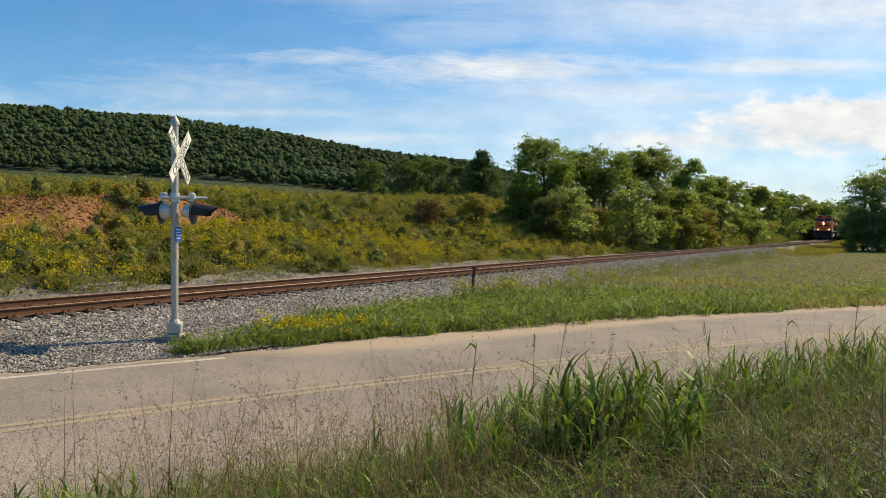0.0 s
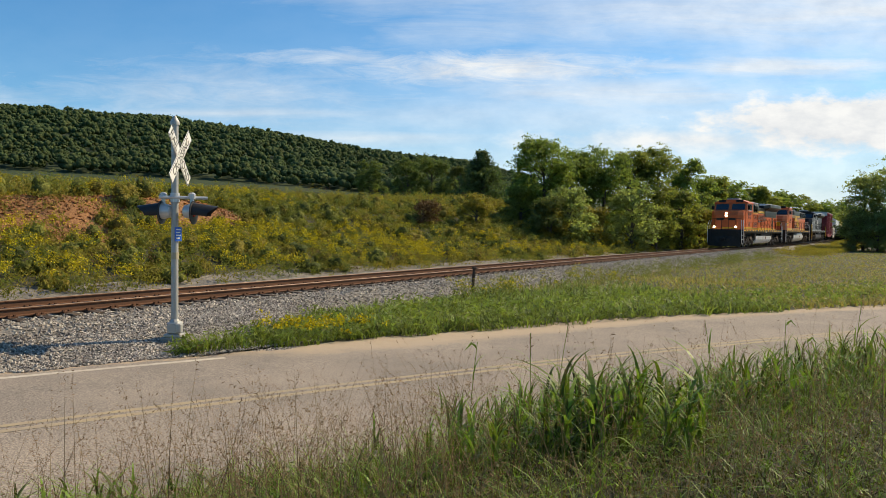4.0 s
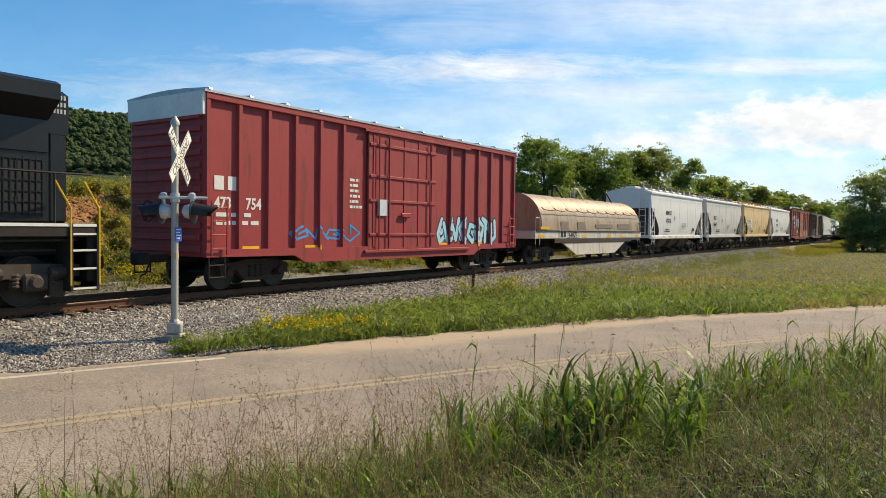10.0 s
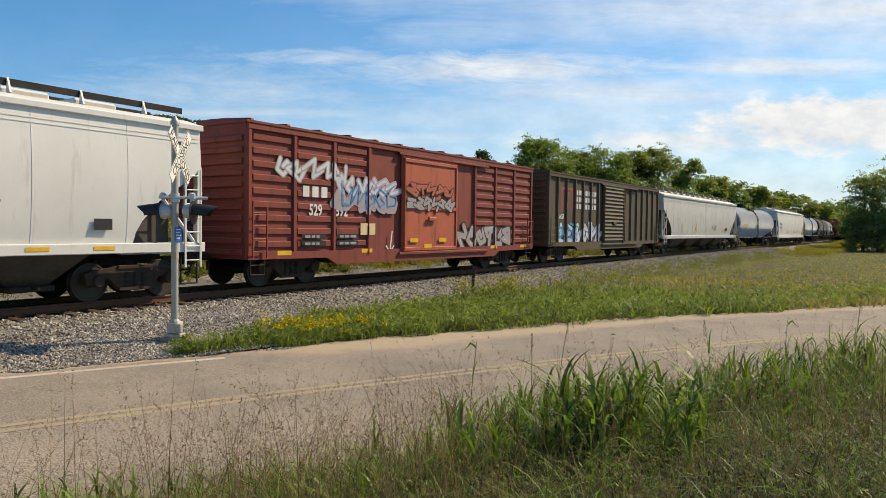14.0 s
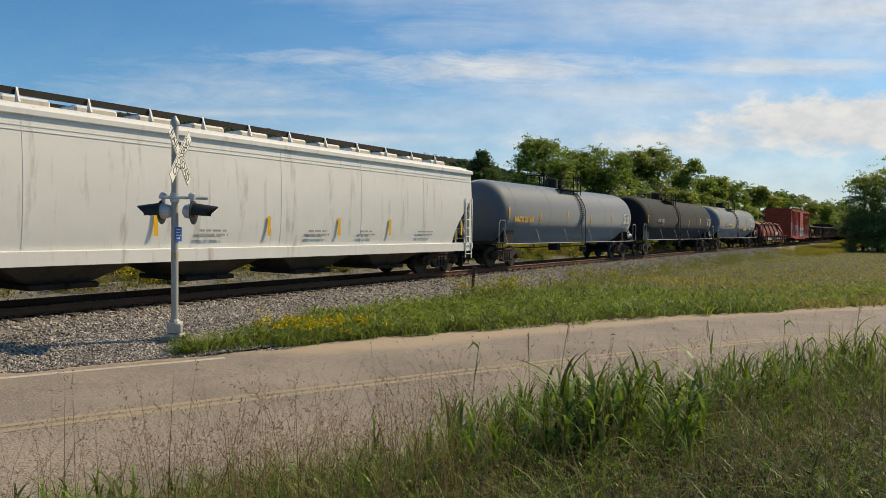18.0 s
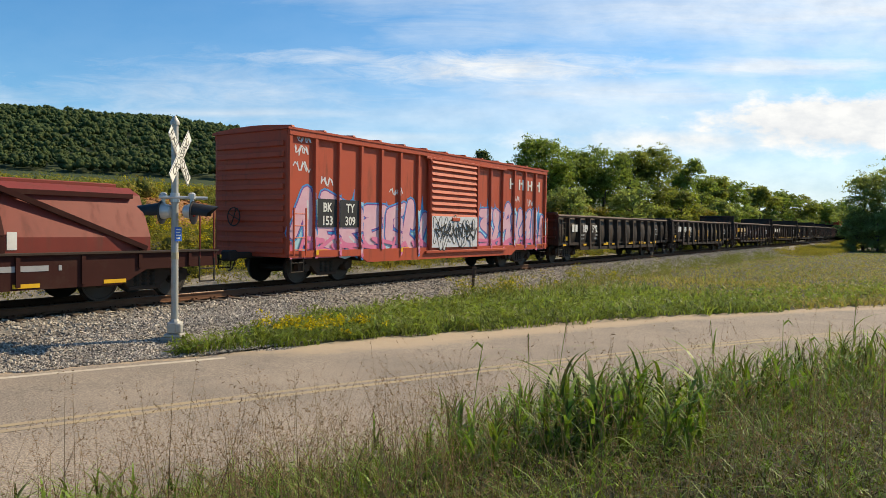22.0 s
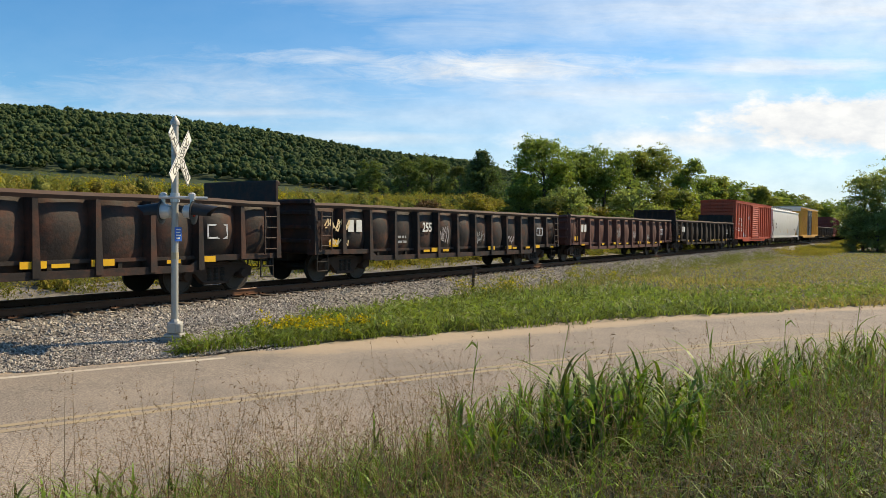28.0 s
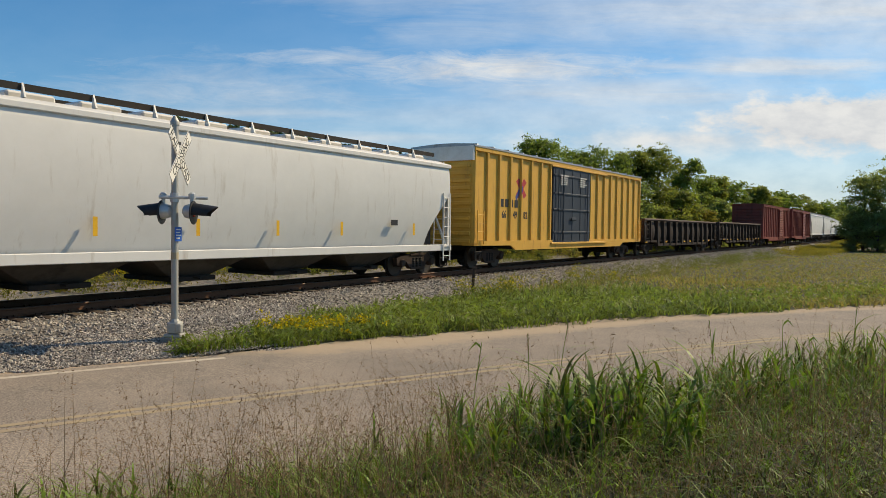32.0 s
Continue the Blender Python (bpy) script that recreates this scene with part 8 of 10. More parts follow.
    for y in (-1, 1):
        wz0, wz1 = 3.56, 4.04
        for a, b in ((-7.54, -6.98), (-6.91, -6.31), (-6.25, -5.82)):
            part("side_window", Shape().box(a, b, min(y * 1.445, y * 1.458), max(y * 1.445, y * 1.458), wz0, wz1), GLASS, cab)
        f = Shape()
        for a, b, c, d in ((-7.62, -5.73, wz0 - 0.05, wz0), (-7.62, -5.73, wz1, wz1 + 0.05), (-7.62, -7.54, wz0, wz1), (-5.82, -5.73, wz0, wz1), (-6.98, -6.91, wz0, wz1), (-6.31, -6.25, wz0, wz1)):
            f.box(a, b, min(y * 1.445, y * 1.475), max(y * 1.445, y * 1.475), c, d)
        part("window_frame", f, window_frame or cab_paint, cab)
        part("sun_visor", Shape().add([(-7.7, y * 1.45, 4.16), (-5.4, y * 1.45, 4.16), (-5.4, y * 1.58, 4.11), (-7.7, y * 1.58, 4.11), (-7.7, y * 1.45, 4.19), (-5.4, y * 1.45, 4.19), (-5.4, y * 1.59, 4.13), (-7.7, y * 1.59, 4.13)], [(0, 1, 2, 3), (4, 7, 6, 5), (3, 2, 6, 7), (0, 3, 7, 4), (1, 5, 6, 2)]), cab_paint, cab, "sheet visor over the side windows")
        part("mirror", Shape().box(-7.80, -7.76, min(y * 1.5, y * 1.72), max(y * 1.5, y * 1.72), 3.6, 3.95), IRON, cab)
        lv = Shape()
        for k in range(6):
            lv.box(-7.05, -6.45, min(y * 1.448, y * 1.462), max(y * 1.448, y * 1.462), 2.0 + k * 0.075, 2.04 + k * 0.075)
        part("louvre", lv, roof if modern else cab_paint, cab)
    part("number_board", Shape().box(x_cab + 0.30, x_cab + 0.50, -1.1, -0.45, roof_side + 0.05, roof_side + 0.28, 0.02).box(x_cab + 0.30, x_cab + 0.50, 0.45, 1.1, roof_side + 0.05, roof_side + 0.28, 0.02), GRILLE, cab, each=True)
    hx, hz = (0.35, 4.05) if modern else (4.6, 4.2)
    horn = Shape().box(hx - 0.1, hx + 0.15, -0.6, 0.1, hz + 0.12, hz + 0.17, 0.02)
    for y, turn in ((-0.52, -1), (-0.25, 1), (0.02, -1)):
        horn.turned([(hx + turn * 0.42, 0.13), (hx + turn * 0.36, 0.09), (hx + turn * 0.1, 0.045), (hx - turn * 0.05, 0.05)], 12, "x", (0, y, hz + 0.27))
    part("horn", horn.rod((hx, -0.25, hz - 0.15), (hx, -0.25, hz + 0.14), 0.05, 8), IRON, car, "cluster of air horns", smooth=40)
    # headlights in the nose, ditch lights over the plow
    s = Shape()
    for z in (2.95, 3.15):
        s.turned([(x_front - 0.10, 0.10), (x_front - 0.08, 0.105), (x_front + 0.02, 0.105)], 14, "x", (0, 0, z))
    part("headlight", s, LAMP if lit else GRILLE, nose, "round headlight", each=True)
    part("headlight_housing", Shape().box(x_front - 0.07, x_front + 0.05, -0.17, 0.17, 2.78, 3.32, 0.04), cab_paint if not nose_dark else nose_dark, nose)
    s = Shape()
    for y in (-0.95, 0.95):
        s.turned([(-10.07, 0.085), (-10.05, 0.09), (-9.95, 0.09)], 12, "x", (0, y, 1.92))
    part("ditch_light", s, LAMP if lit else GRILLE, car, each=True)
    part("nose_door", Shape().box(x_front - 0.075, x_front - 0.04, 0.30, 0.85, 1.8, 3.1, 0.01), nose_dark or cab_paint, nose)
    # long hood
    hw = 0.92
    if modern:
        for y in (-1, 1):
            a, b = sorted((y * 0.9, y * 1.44))
            part("cabinet", Shape().box(-5.28, -2.9, a, b, deck, 3.36, 0.03), body, car, "electrical cabinet with grilles")
            for z0, z1 in ((1.95, 2.45), (2.68, 3.18)):
                s = Shape().box(-5.1, -3.1, min(y * 1.44, y * 1.448), max(y * 1.44, y * 1.448), z0, z1)
                g = part("cabinet_grille", s, GRILLE, car, "dark louvred grille")
                fr = Shape()
                for c in ((-5.16, -5.08, z0 - 0.05, z1 + 0.05), (-3.12, -3.04, z0 - 0.05, z1 + 0.05), (-5.16, -3.04, z0 - 0.05, z0 + 0.01), (-5.16, -3.04, z1 - 0.01, z1 + 0.05)):
                    fr.box(c[0], c[1], min(y * 1.44, y * 1.475), max(y * 1.44, y * 1.475), c[2], c[3])
                for k in range(7):
                    zz = z0 + (z1 - z0) * (k + 0.5) / 7
                    fr.box(-5.1, -3.1, min(y * 1.448, y * 1.456), max(y * 1.448, y * 1.456), zz - 0.012, zz + 0.012)
                part("grille_frame", fr, body, g)
            part("blower_grille", Shape().box(-2.85, -1.3, min(y * hw, y * (hw + 0.03)), max(y * hw, y * (hw + 0.03)), 2.5, 3.3), GRILLE, car)
            part("filter_box", Shape().box(-4.3, -3.6, min(y * 0.9, y * 1.2), max(y * 0.9, y * 1.2), 3.50, 4.1, 0.03).box(-2.6, -1.4, min(y * 0.9, y * 1.1), max(y * 0.9, y * 1.1), 3.5, 4.15, 0.03), roof, car, each=True)
        part("hood", Shape().box(-5.3, 9.9, -hw, hw, deck, 3.5, 0.03), body, car, "long engine hood")
        part("hood_top", Shape().prism([(-hw, 3.5), (hw, 3.5), (hw, 3.95), (0.55, 4.05), (-0.55, 4.05), (-hw, 3.95)], -0.2, 9.9), roof, car, "dark upper engine hood")
        part("blower_housing", Shape().prism([(-0.98, 3.5), (0.98, 3.5), (1.0, 4.35), (0.8, 4.48), (-0.8, 4.48), (-1.0, 4.35)], -5.2, 0.0), roof, car, "tall blower housing behind the cab")
        part("radiator", Shape().prism([(-0.95, 3.75), (0.95, 3.75), (1.42, 4.12), (1.42, 4.42), (1.25, 4.50), (-1.25, 4.50), (-1.42, 4.42), (-1.42, 4.12)], 3.7, 9.85), roof, car, "flared radiator housing")
        part("radiator_nose", Shape().add([(3.7, -0.95, 3.75), (3.7, -1.42, 4.12), (3.7, -1.42, 4.42), (3.7, -1.25, 4.50), (2.9, -0.9, 4.0), (2.9, -0.9, 4.3), (3.7, 0.95, 3.75), (3.7, 1.42, 4.12), (3.7, 1.42, 4.42), (3.7, 1.25, 4.50), (2.9, 0.9, 4.0), (2.9, 0.9, 4.3)],
                                          [(0, 1, 4), (1, 2, 5, 4), (2, 3, 5), (6, 10, 7), (7, 10, 11, 8), (8, 11, 9), (3, 9, 11, 5), (0, 4, 10, 6), (4, 5, 11, 10)]), roof, car)
        part("exhaust", Shape().box(0.7, 1.5, -0.4, 0.4, 4.0, 4.22, 0.05).rod((1.1, -0.15, 4.2), (1.1, -0.15, 4.38), 0.1, 8), roof, car)
        part("air_conditioner", Shape().box(-7.1, -6.0, -0.55, 0.55, roof_top, roof_top + 0.14, 0.05), GALV, cab, "low roof unit on the cab")
        part("hood_end", Shape().box(9.88, 10.25, -hw, hw, deck, 4.0, 0.04), body, car, "rear end of the hood")
        part("hood_end_cap", Shape().prism([(-hw - 0.01, 3.5), (hw + 0.01, 3.5), (hw + 0.01, 4.30), (0.7, 4.42), (-0.7, 4.42), (-hw - 0.01, 4.30)], 9.84, 10.28), roof, car)
        for y in (-1, 1):
            part("radiator_skirt", Shape().box(3.4, 9.86, min(y * hw, y * (hw + 0.035)), max(y * hw, y * (hw + 0.035)), 3.10, 3.76, 0.01), roof, car, "dark panel under the radiator")
            slots = Shape()
            for k in range(5):
                for z in (3.92, 4.06, 4.20):
                    slots.box(9.90 + 0.07 * k, 9.94 + 0.07 * k, min(y * (hw + 0.01), y * (hw + 0.02)), max(y * (hw + 0.01), y * (hw + 0.02)), z, z + 0.09)
            part("end_louvre", slots, GALV, car)
            part("equipment_door", Shape().box(7.15, 7.75, min(y * hw, y * (hw + 0.03)), max(y * hw, y * (hw + 0.03)), deck + 0.15, 3.05, 0.01), GRILLE, car, "open dark equipment doorway")
            ribs = Shape()
            for x in np.arange(-2.5, -1.42, 0.12):
                ribs.box(x, x + 0.035, min(y * 1.1, y * 1.125), max(y * 1.1, y * 1.125), 3.54, 4.11)
            for x in np.arange(-2.78, -1.35, 0.11):
                ribs.box(x, x + 0.03, min(y * (hw + 0.03), y * (hw + 0.05)), max(y * (hw + 0.03), y * (hw + 0.05)), 2.52, 3.28)
            part("grille_bar", ribs, roof, car, each=True)
            for x0, x1 in ((-5.15, -4.35), (-3.5, -2.7), (-1.3, -0.3)):
                part("roof_hatch", Shape().box(x0, x1, min(y * 0.99, y * 1.03), max(y * 0.99, y * 1.03), 3.62, 4.22, 0.02), roof, car)
            part("roof_eave", Shape().box(-5.15, 0.02, min(y * 0.94, y * 1.08), max(y * 0.94, y * 1.08), 4.30, 4.37, 0.02), roof, car)
        s = Shape()
        for x in (4.9, 6.7, 8.5):
            s.turned([(4.48, 0.72), (4.56, 0.72), (4.57, 0.6)], 20, "z", (x, 0, 0))
        part("radiator_fan", s, roof, car, each=True)
    else:
        part("hood", Shape().box(-5.3, 10.2, -hw, hw, deck, 3.42, 0.03), body, car, "long engine hood")
        part("hood_top", Shape().prism([(-hw, 3.42), (hw, 3.42), (hw, 4.12), (0.6, 4.22), (-0.6, 4.22), (-hw, 4.12)], -5.3, 10.2), roof, car, "dark green upper hood")
        part("blower_housing", Shape().prism([(-1.0, 3.62), (1.0, 3.62), (1.0, 4.28), (0.75, 4.36), (-0.75, 4.36), (-1.0, 4.28)], -5.25, 0.7), roof, car)
        for y in (-1, 1):
            part("intake_grille", Shape().box(-4.6, -2.5, min(y * 0.92, y * 0.95), max(y * 0.92, y * 0.95), 2.95, 3.5).box(-2.4, -0.6, min(y * 1.0, y * 1.02), max(y * 1.0, y * 1.02), 3.72, 4.2), GRILLE, car)
            part("radiator_grille", Shape().box(5.1, 9.8, min(y * 0.92, y * 0.97), max(y * 0.92, y * 0.97), 3.45, 4.05), GRILLE, car)
            part("blower_duct", Shape().plate([(-2.35, deck + 0.25), (-2.45, 2.9), (-2.1, 3.25), (-0.9, 3.2), (-0.7, 2.9), (-0.7, deck + 0.25)], *sorted((y * 0.9, y * 1.32))), body, car, "bulged blower duct")
            part("cabinet", Shape().box(-5.28, -4.9, min(y * 0.9, y * 1.38), max(y * 0.9, y * 1.38), deck, 2.9, 0.03), body, car)
            lv = Shape()
            for k in range(7):
                lv.box(-3.9, -3.2, min(y * 0.92, y * 0.95), max(y * 0.92, y * 0.95), 2.15 + k * 0.11, 2.21 + k * 0.11)
            part("louvre", lv, GRILLE, car)
            slats = Shape()
            for x in np.arange(-2.34, -0.62, 0.10):
                slats.box(x, x + 0.03, min(y * 1.02, y * 1.04), max(y * 1.02, y * 1.04), 3.74, 4.18)
            for x in np.arange(5.15, 9.8, 0.12):
                slats.box(x, x + 0.03, min(y * 0.97, y * 0.99), max(y * 0.97, y * 0.99), 3.47, 4.03)
            part("grille_bar", slats, roof, car, each=True)
            part("duct_lip", Shape().plate([(-2.45, 2.86), (-2.15, 3.28), (-0.85, 3.24), (-0.6, 2.86)], *sorted((y * 1.30, y * 1.36))), LOCO_YELLOW, car, "yellow upper lip of the duct")
            part("duct_step", Shape().box(-2.3, -0.75, min(y * 1.32, y * 1.40), max(y * 1.32, y * 1.40), 2.28, 2.36, 0.01).box(-2.2, -0.85, min(y * 1.32, y * 1.335), max(y * 1.32, y * 1.335), 1.98, 2.20), GRILLE, car, each=True)
            for x0, x1, z0, z1 in ((0.9, 1.7, 3.02, 3.22), (1.9, 2.4, 2.95, 3.20), (2.8, 3.3, 3.0, 3.16)):
                part("paint_patch", Shape().box(x0, x1, min(y * 0.943, y * 0.946), max(y * 0.943, y * 0.946), z0, z1), PATCH_GREY, car, "bare patch of worn paint")
            for x in (9.0, 9.35):
                part("door_edge", Shape().box(x - 0.16, x - 0.14, min(y * 0.943, y * 0.95), max(y * 0.943, y * 0.95), deck + 0.15, 3.0), roof, car)
        s = Shape()
        for x in (4.0, 6.0, 8.0):
            s.turned([(4.2, 0.6), (4.32, 0.6), (4.33, 0.5)], 18, "z", (x, 0, 0))
        part("radiator_fan", s, roof, car, each=True)
    # hood doors
    for y in (-1, 1):
        for x in np.arange(1.2 if modern else 0.0, 9.0, 0.82):
            door = part("hood_door", Shape().box(x, x + 0.76, min(y * hw, y * (hw + 0.022)), max(y * hw, y * (hw + 0.022)), deck + 0.12, 3.0, 0.012), body, car)
            latch = Shape()
            for z in (deck + 0.35, 2.75):
                latch.box(x + 0.62, x + 0.68, min(y * (hw + 0.022), y * (hw + 0.045)), max(y * (hw + 0.022), y * (hw + 0.045)), z, z + 0.16, 0.008)
            latch.box(x + 0.04, x + 0.09, min(y * (hw + 0.022), y * (hw + 0.04)), max(y * (hw + 0.022), y * (hw + 0.04)), 2.2, 2.42, 0.008)
            part("latch", latch, roof, door)
    for y in (-1, 1):
        net = part("rear_grille", Shape().box(8.72, 9.78, min(y * hw, y * (hw + 0.03)), max(y * hw, y * (hw + 0.03)), deck + 0.15, 2.98), GRILLE, car, "dark rear grille")
        mesh_bars = Shape()
        for x in np.linspace(8.74, 9.74, 9):
            mesh_bars.box(x - 0.012, x + 0.012, min(y * (hw + 0.03), y * (hw + 0.045)), max(y * (hw + 0.03), y * (hw + 0.045)), deck + 0.15, 2.98)
        for z in np.linspace(deck + 0.2, 2.95, 6):
            mesh_bars.box(8.72, 9.78, min(y * (hw + 0.03), y * (hw + 0.048)), max(y * (hw + 0.03), y * (hw + 0.048)), z - 0.012, z + 0.012)
        part("grille_guard", mesh_bars, body, net)
        # pipes, tanks and boxes under the walkway
        under = Shape().rod((-9.0, y * 1.36, 1.36), (10.2, y * 1.36, 1.36), 0.03, 6).rod((-2.9, y * 1.30, 1.16), (9.8, y * 1.30, 1.16), 0.022, 6)
        part("brake_pipe", under, IRON, car, each=True)
        kit = Shape().box(-3.75, -3.3, min(y * 1.0, y * 1.38), max(y * 1.0, y * 1.38), 0.75, 1.35, 0.03).box(4.62, 5.0, min(y * 1.0, y * 1.38), max(y * 1.0, y * 1.38), 0.85, 1.38, 0.03)
        part("equipment_box", kit.box(-9.0, -8.6, min(y * 1.2, y * 1.47), max(y * 1.2, y * 1.47), 1.0, 1.4, 0.03), LOCO_TRUCK, car, each=True)
        part("fuel_gauge", Shape().box(1.4, 1.55, min(y * 1.40, y * 1.43), max(y * 1.40, y * 1.43), 0.80, 1.02, 0.01), LENS_RED, car, "red fuel cut-off box")
        part("sill_notice", Shape().box(1.0, 1.5, min(y * 1.48, y * 1.50), max(y * 1.48, y * 1.50), 1.44, 1.53), WHITE, car)
    # railings along the walkway
    for y in (-1, 1):
        g = Shape()
        x0 = -5.0 if not modern else -2.7
        xs = np.arange(x0, 10.3, 1.55)
        for x in xs:
            g.rod((x, y * 1.45, deck), (x, y * 1.45, deck + 0.98), 0.022, 5)
        g.bar([(x0, y * 1.45, deck + 0.98), (xs[-1], y * 1.45, deck + 0.98), (10.55, y * 1.3, deck + 1.0)], 0.022, 5)
        part("side_railing", g, IRON if rail_paint is not YELLOW else IRON, car, "thin walkway railing")
    # tank, trucks, couplers
    part("fuel_tank", Shape().prism([(-0.80, 0.28), (0.80, 0.28), (1.10, 0.36), (1.30, 0.52), (1.39, 0.74), (1.40, 1.08), (-1.40, 1.08), (-1.39, 0.74), (-1.30, 0.52), (-1.10, 0.36)], -3.2, 4.5), tank_paint, car, "long fuel tank under the frame")
    part("air_reservoir", Shape().rod((-0.6, -1.25, 1.22), (4.2, -1.25, 1.22), 0.13, 10).rod((-0.6, 1.25, 1.22), (4.2, 1.25, 1.22), 0.13, 10), tank_paint if not modern else IRON, car, each=True)
    loco_truck(car, -6.1)
    loco_truck(car, 7.6)
    coupler(car, -10.0, -1)
    coupler(car, 10.6, 1)
    return car
# ---------------------------------------------------------------- the train, in order
ORANGE = surface("orange_loco_paint", (0.66, 0.135, 0.034), (0.56, 0.112, 0.030), rough=0.42, scale=4.0, amount=0.6, bump=0.03, dirt=(0.24, 0.09, 0.045), dirt_amount=0.15, streaks=True)
ORANGE_FADED = surface("orange_loco_paint_faded", (0.70, 0.185, 0.065), (0.60, 0.150, 0.052), rough=0.5, scale=4.0, amount=0.7, bump=0.03, dirt=(0.28, 0.12, 0.06), dirt_amount=0.2, streaks=True)
LOCO_BLACK = surface("black_loco_paint", (0.0090, 0.0088, 0.0090), (0.0140, 0.0136, 0.0136), rough=0.30, scale=4.0, bump=0.02, spec=0.32)
LOCO_GREEN = surface("dark_green_loco_paint", (0.035, 0.05, 0.045), (0.05, 0.06, 0.052), rough=0.5, scale=4.0, bump=0.03)
LOCO_YELLOW = surface("loco_stripe_yellow", (0.85, 0.47, 0.02), (0.75, 0.40, 0.02), rough=0.45, scale=4.0, bump=0.02)
HOPPER_WHITE = surface("hopper_offwhite", (0.74, 0.73, 0.69), (0.64, 0.63, 0.59), rough=0.55, scale=2.0, amount=0.9, bump=0.06, dirt=(0.34, 0.29, 0.24), dirt_amount=0.20, streaks=True)
HOPPER_GREY = surface("hopper_pale_grey", (0.56, 0.545, 0.51), (0.46, 0.445, 0.41), rough=0.6, scale=2.0, amount=0.9, bump=0.06, dirt=(0.26, 0.215, 0.17), dirt_amount=0.26, streaks=True)
HOPPER_TAN = surface("hopper_tan", (0.64, 0.485, 0.265), (0.57, 0.415, 0.215), rough=0.6, scale=2.0, amount=0.9, bump=0.06, dirt=(0.36, 0.19, 0.075), dirt_amount=0.30, streaks=True)
HOPPER_CLEAN = surface("hopper_white", (0.70, 0.69, 0.66), (0.61, 0.60, 0.57), rough=0.5, scale=2.0, amount=0.7, bump=0.05, dirt=(0.42, 0.37, 0.31), dirt_amount=0.15, streaks=True)
BOX_RED = surface("boxcar_maroon", (0.32, 0.045, 0.045), (0.26, 0.036, 0.037), rough=0.6, scale=3.0, amount=0.9, bump=0.06, dirt=(0.10, 0.04, 0.03), dirt_amount=0.3, streaks=True)
BOX_OXIDE = surface("boxcar_oxide_red", (0.255, 0.056, 0.040), (0.190, 0.043, 0.032), rough=0.65, scale=3.0, amount=0.9, bump=0.08, dirt=(0.08, 0.045, 0.032), dirt_amount=0.35, streaks=True)
BOX_BRICK = surface("boxcar_brick_red", (0.46, 0.078, 0.034), (0.37, 0.060, 0.029), rough=0.6, scale=3.0, amount=0.9, bump=0.06, dirt=(0.13, 0.045, 0.03), dirt_amount=0.25, streaks=True)
BOX_OLIVE = surface("boxcar_olive_brown", (0.105, 0.080, 0.045), (0.075, 0.058, 0.036), rough=0.7, scale=3.0, amount=0.9, bump=0.08, dirt=(0.17, 0.10, 0.06), dirt_amount=0.35, streaks=True)
BOX_YELLOW = surface("boxcar_yellow", (0.70, 0.40, 0.07), (0.60, 0.33, 0.055), rough=0.55, scale=3.0, amount=0.7, bump=0.05, dirt=(0.30, 0.16, 0.05), dirt_amount=0.2, streaks=True)
GALV_ROOF = surface("bare_steel_roof", (0.44, 0.44, 0.45), (0.34, 0.34, 0.35), rough=0.5, metal=0.5, scale=3.0, dirt=(0.22, 0.15, 0.1), dirt_amount=0.25)
TANK_GREY = surface("tank_black_dusty", (0.080, 0.094, 0.114), (0.110, 0.126, 0.148), rough=0.6, scale=2.0, amount=0.9, bump=0.02, dirt=(0.145, 0.154, 0.168), dirt_amount=0.22, streaks=True, spec=0.18, sheen=0.6)
TANK_BLACK = surface("tank_black", (0.010, 0.0105, 0.0115), (0.019, 0.019, 0.020), rough=0.8, scale=2.0, amount=0.9, bump=0.03, dirt=(0.034, 0.033, 0.034), dirt_amount=0.25, streaks=True, spec=0.14, sheen=0.12)
TANK_PALE = surface("tank_pale_grey", (0.175, 0.196, 0.216), (0.132, 0.149, 0.165), rough=0.66, scale=2.0, amount=0.9, bump=0.03, dirt=(0.125, 0.095, 0.075), dirt_amount=0.28, streaks=True, spec=0.14, sheen=0.28)
COIL_TAN = surface("coil_cover_tan", (0.40, 0.290, 0.175), (0.29, 0.205, 0.120), rough=0.42, metal=0.15, scale=2.0, amount=0.9, bump=0.05, dirt=(0.16, 0.085, 0.045), dirt_amount=0.42, streaks=True, spec=0.5)
COIL_WHITE = surface("coil_car_scuffed_white", (0.62, 0.58, 0.51), (0.48, 0.43, 0.36), rough=0.65, scale=3.0, amount=0.9, bump=0.06, dirt=(0.17, 0.10, 0.07), dirt_amount=0.4, streaks=True)
COIL_RED = surface("coil_cover_red", (0.200, 0.031, 0.021), (0.140, 0.024, 0.017), rough=0.6, scale=3.0, amount=0.9, bump=0.05, dirt=(0.100, 0.042, 0.032), dirt_amount=0.3, streaks=True)
COIL_FRAME = surface("coil_frame_maroon", (0.055, 0.016, 0.013), (0.034, 0.012, 0.010), rough=0.8, scale=3.0, amount=0.9, bump=0.08, dirt=(0.060, 0.034, 0.026), dirt_amount=0.3, spec=0.12)
GON_BLACK = surface("gondola_black", (0.0200, 0.0140, 0.0110), (0.044, 0.031, 0.023), rough=0.65, scale=3.0, amount=0.9, bump=0.35, bump_scale=14.0, dirt=(0.085, 0.049, 0.033), dirt_amount=0.45, streaks=True, each=0.4, spec=0.20)
GON_RUST = surface("gondola_rusty", (0.031, 0.022, 0.019), (0.016, 0.0125, 0.0115), rough=0.62, scale=3.0, amount=0.9, bump=0.4, bump_scale=12.0, dirt=(0.120, 0.046, 0.028), dirt_amount=0.50, each=0.4, spec=0.28)
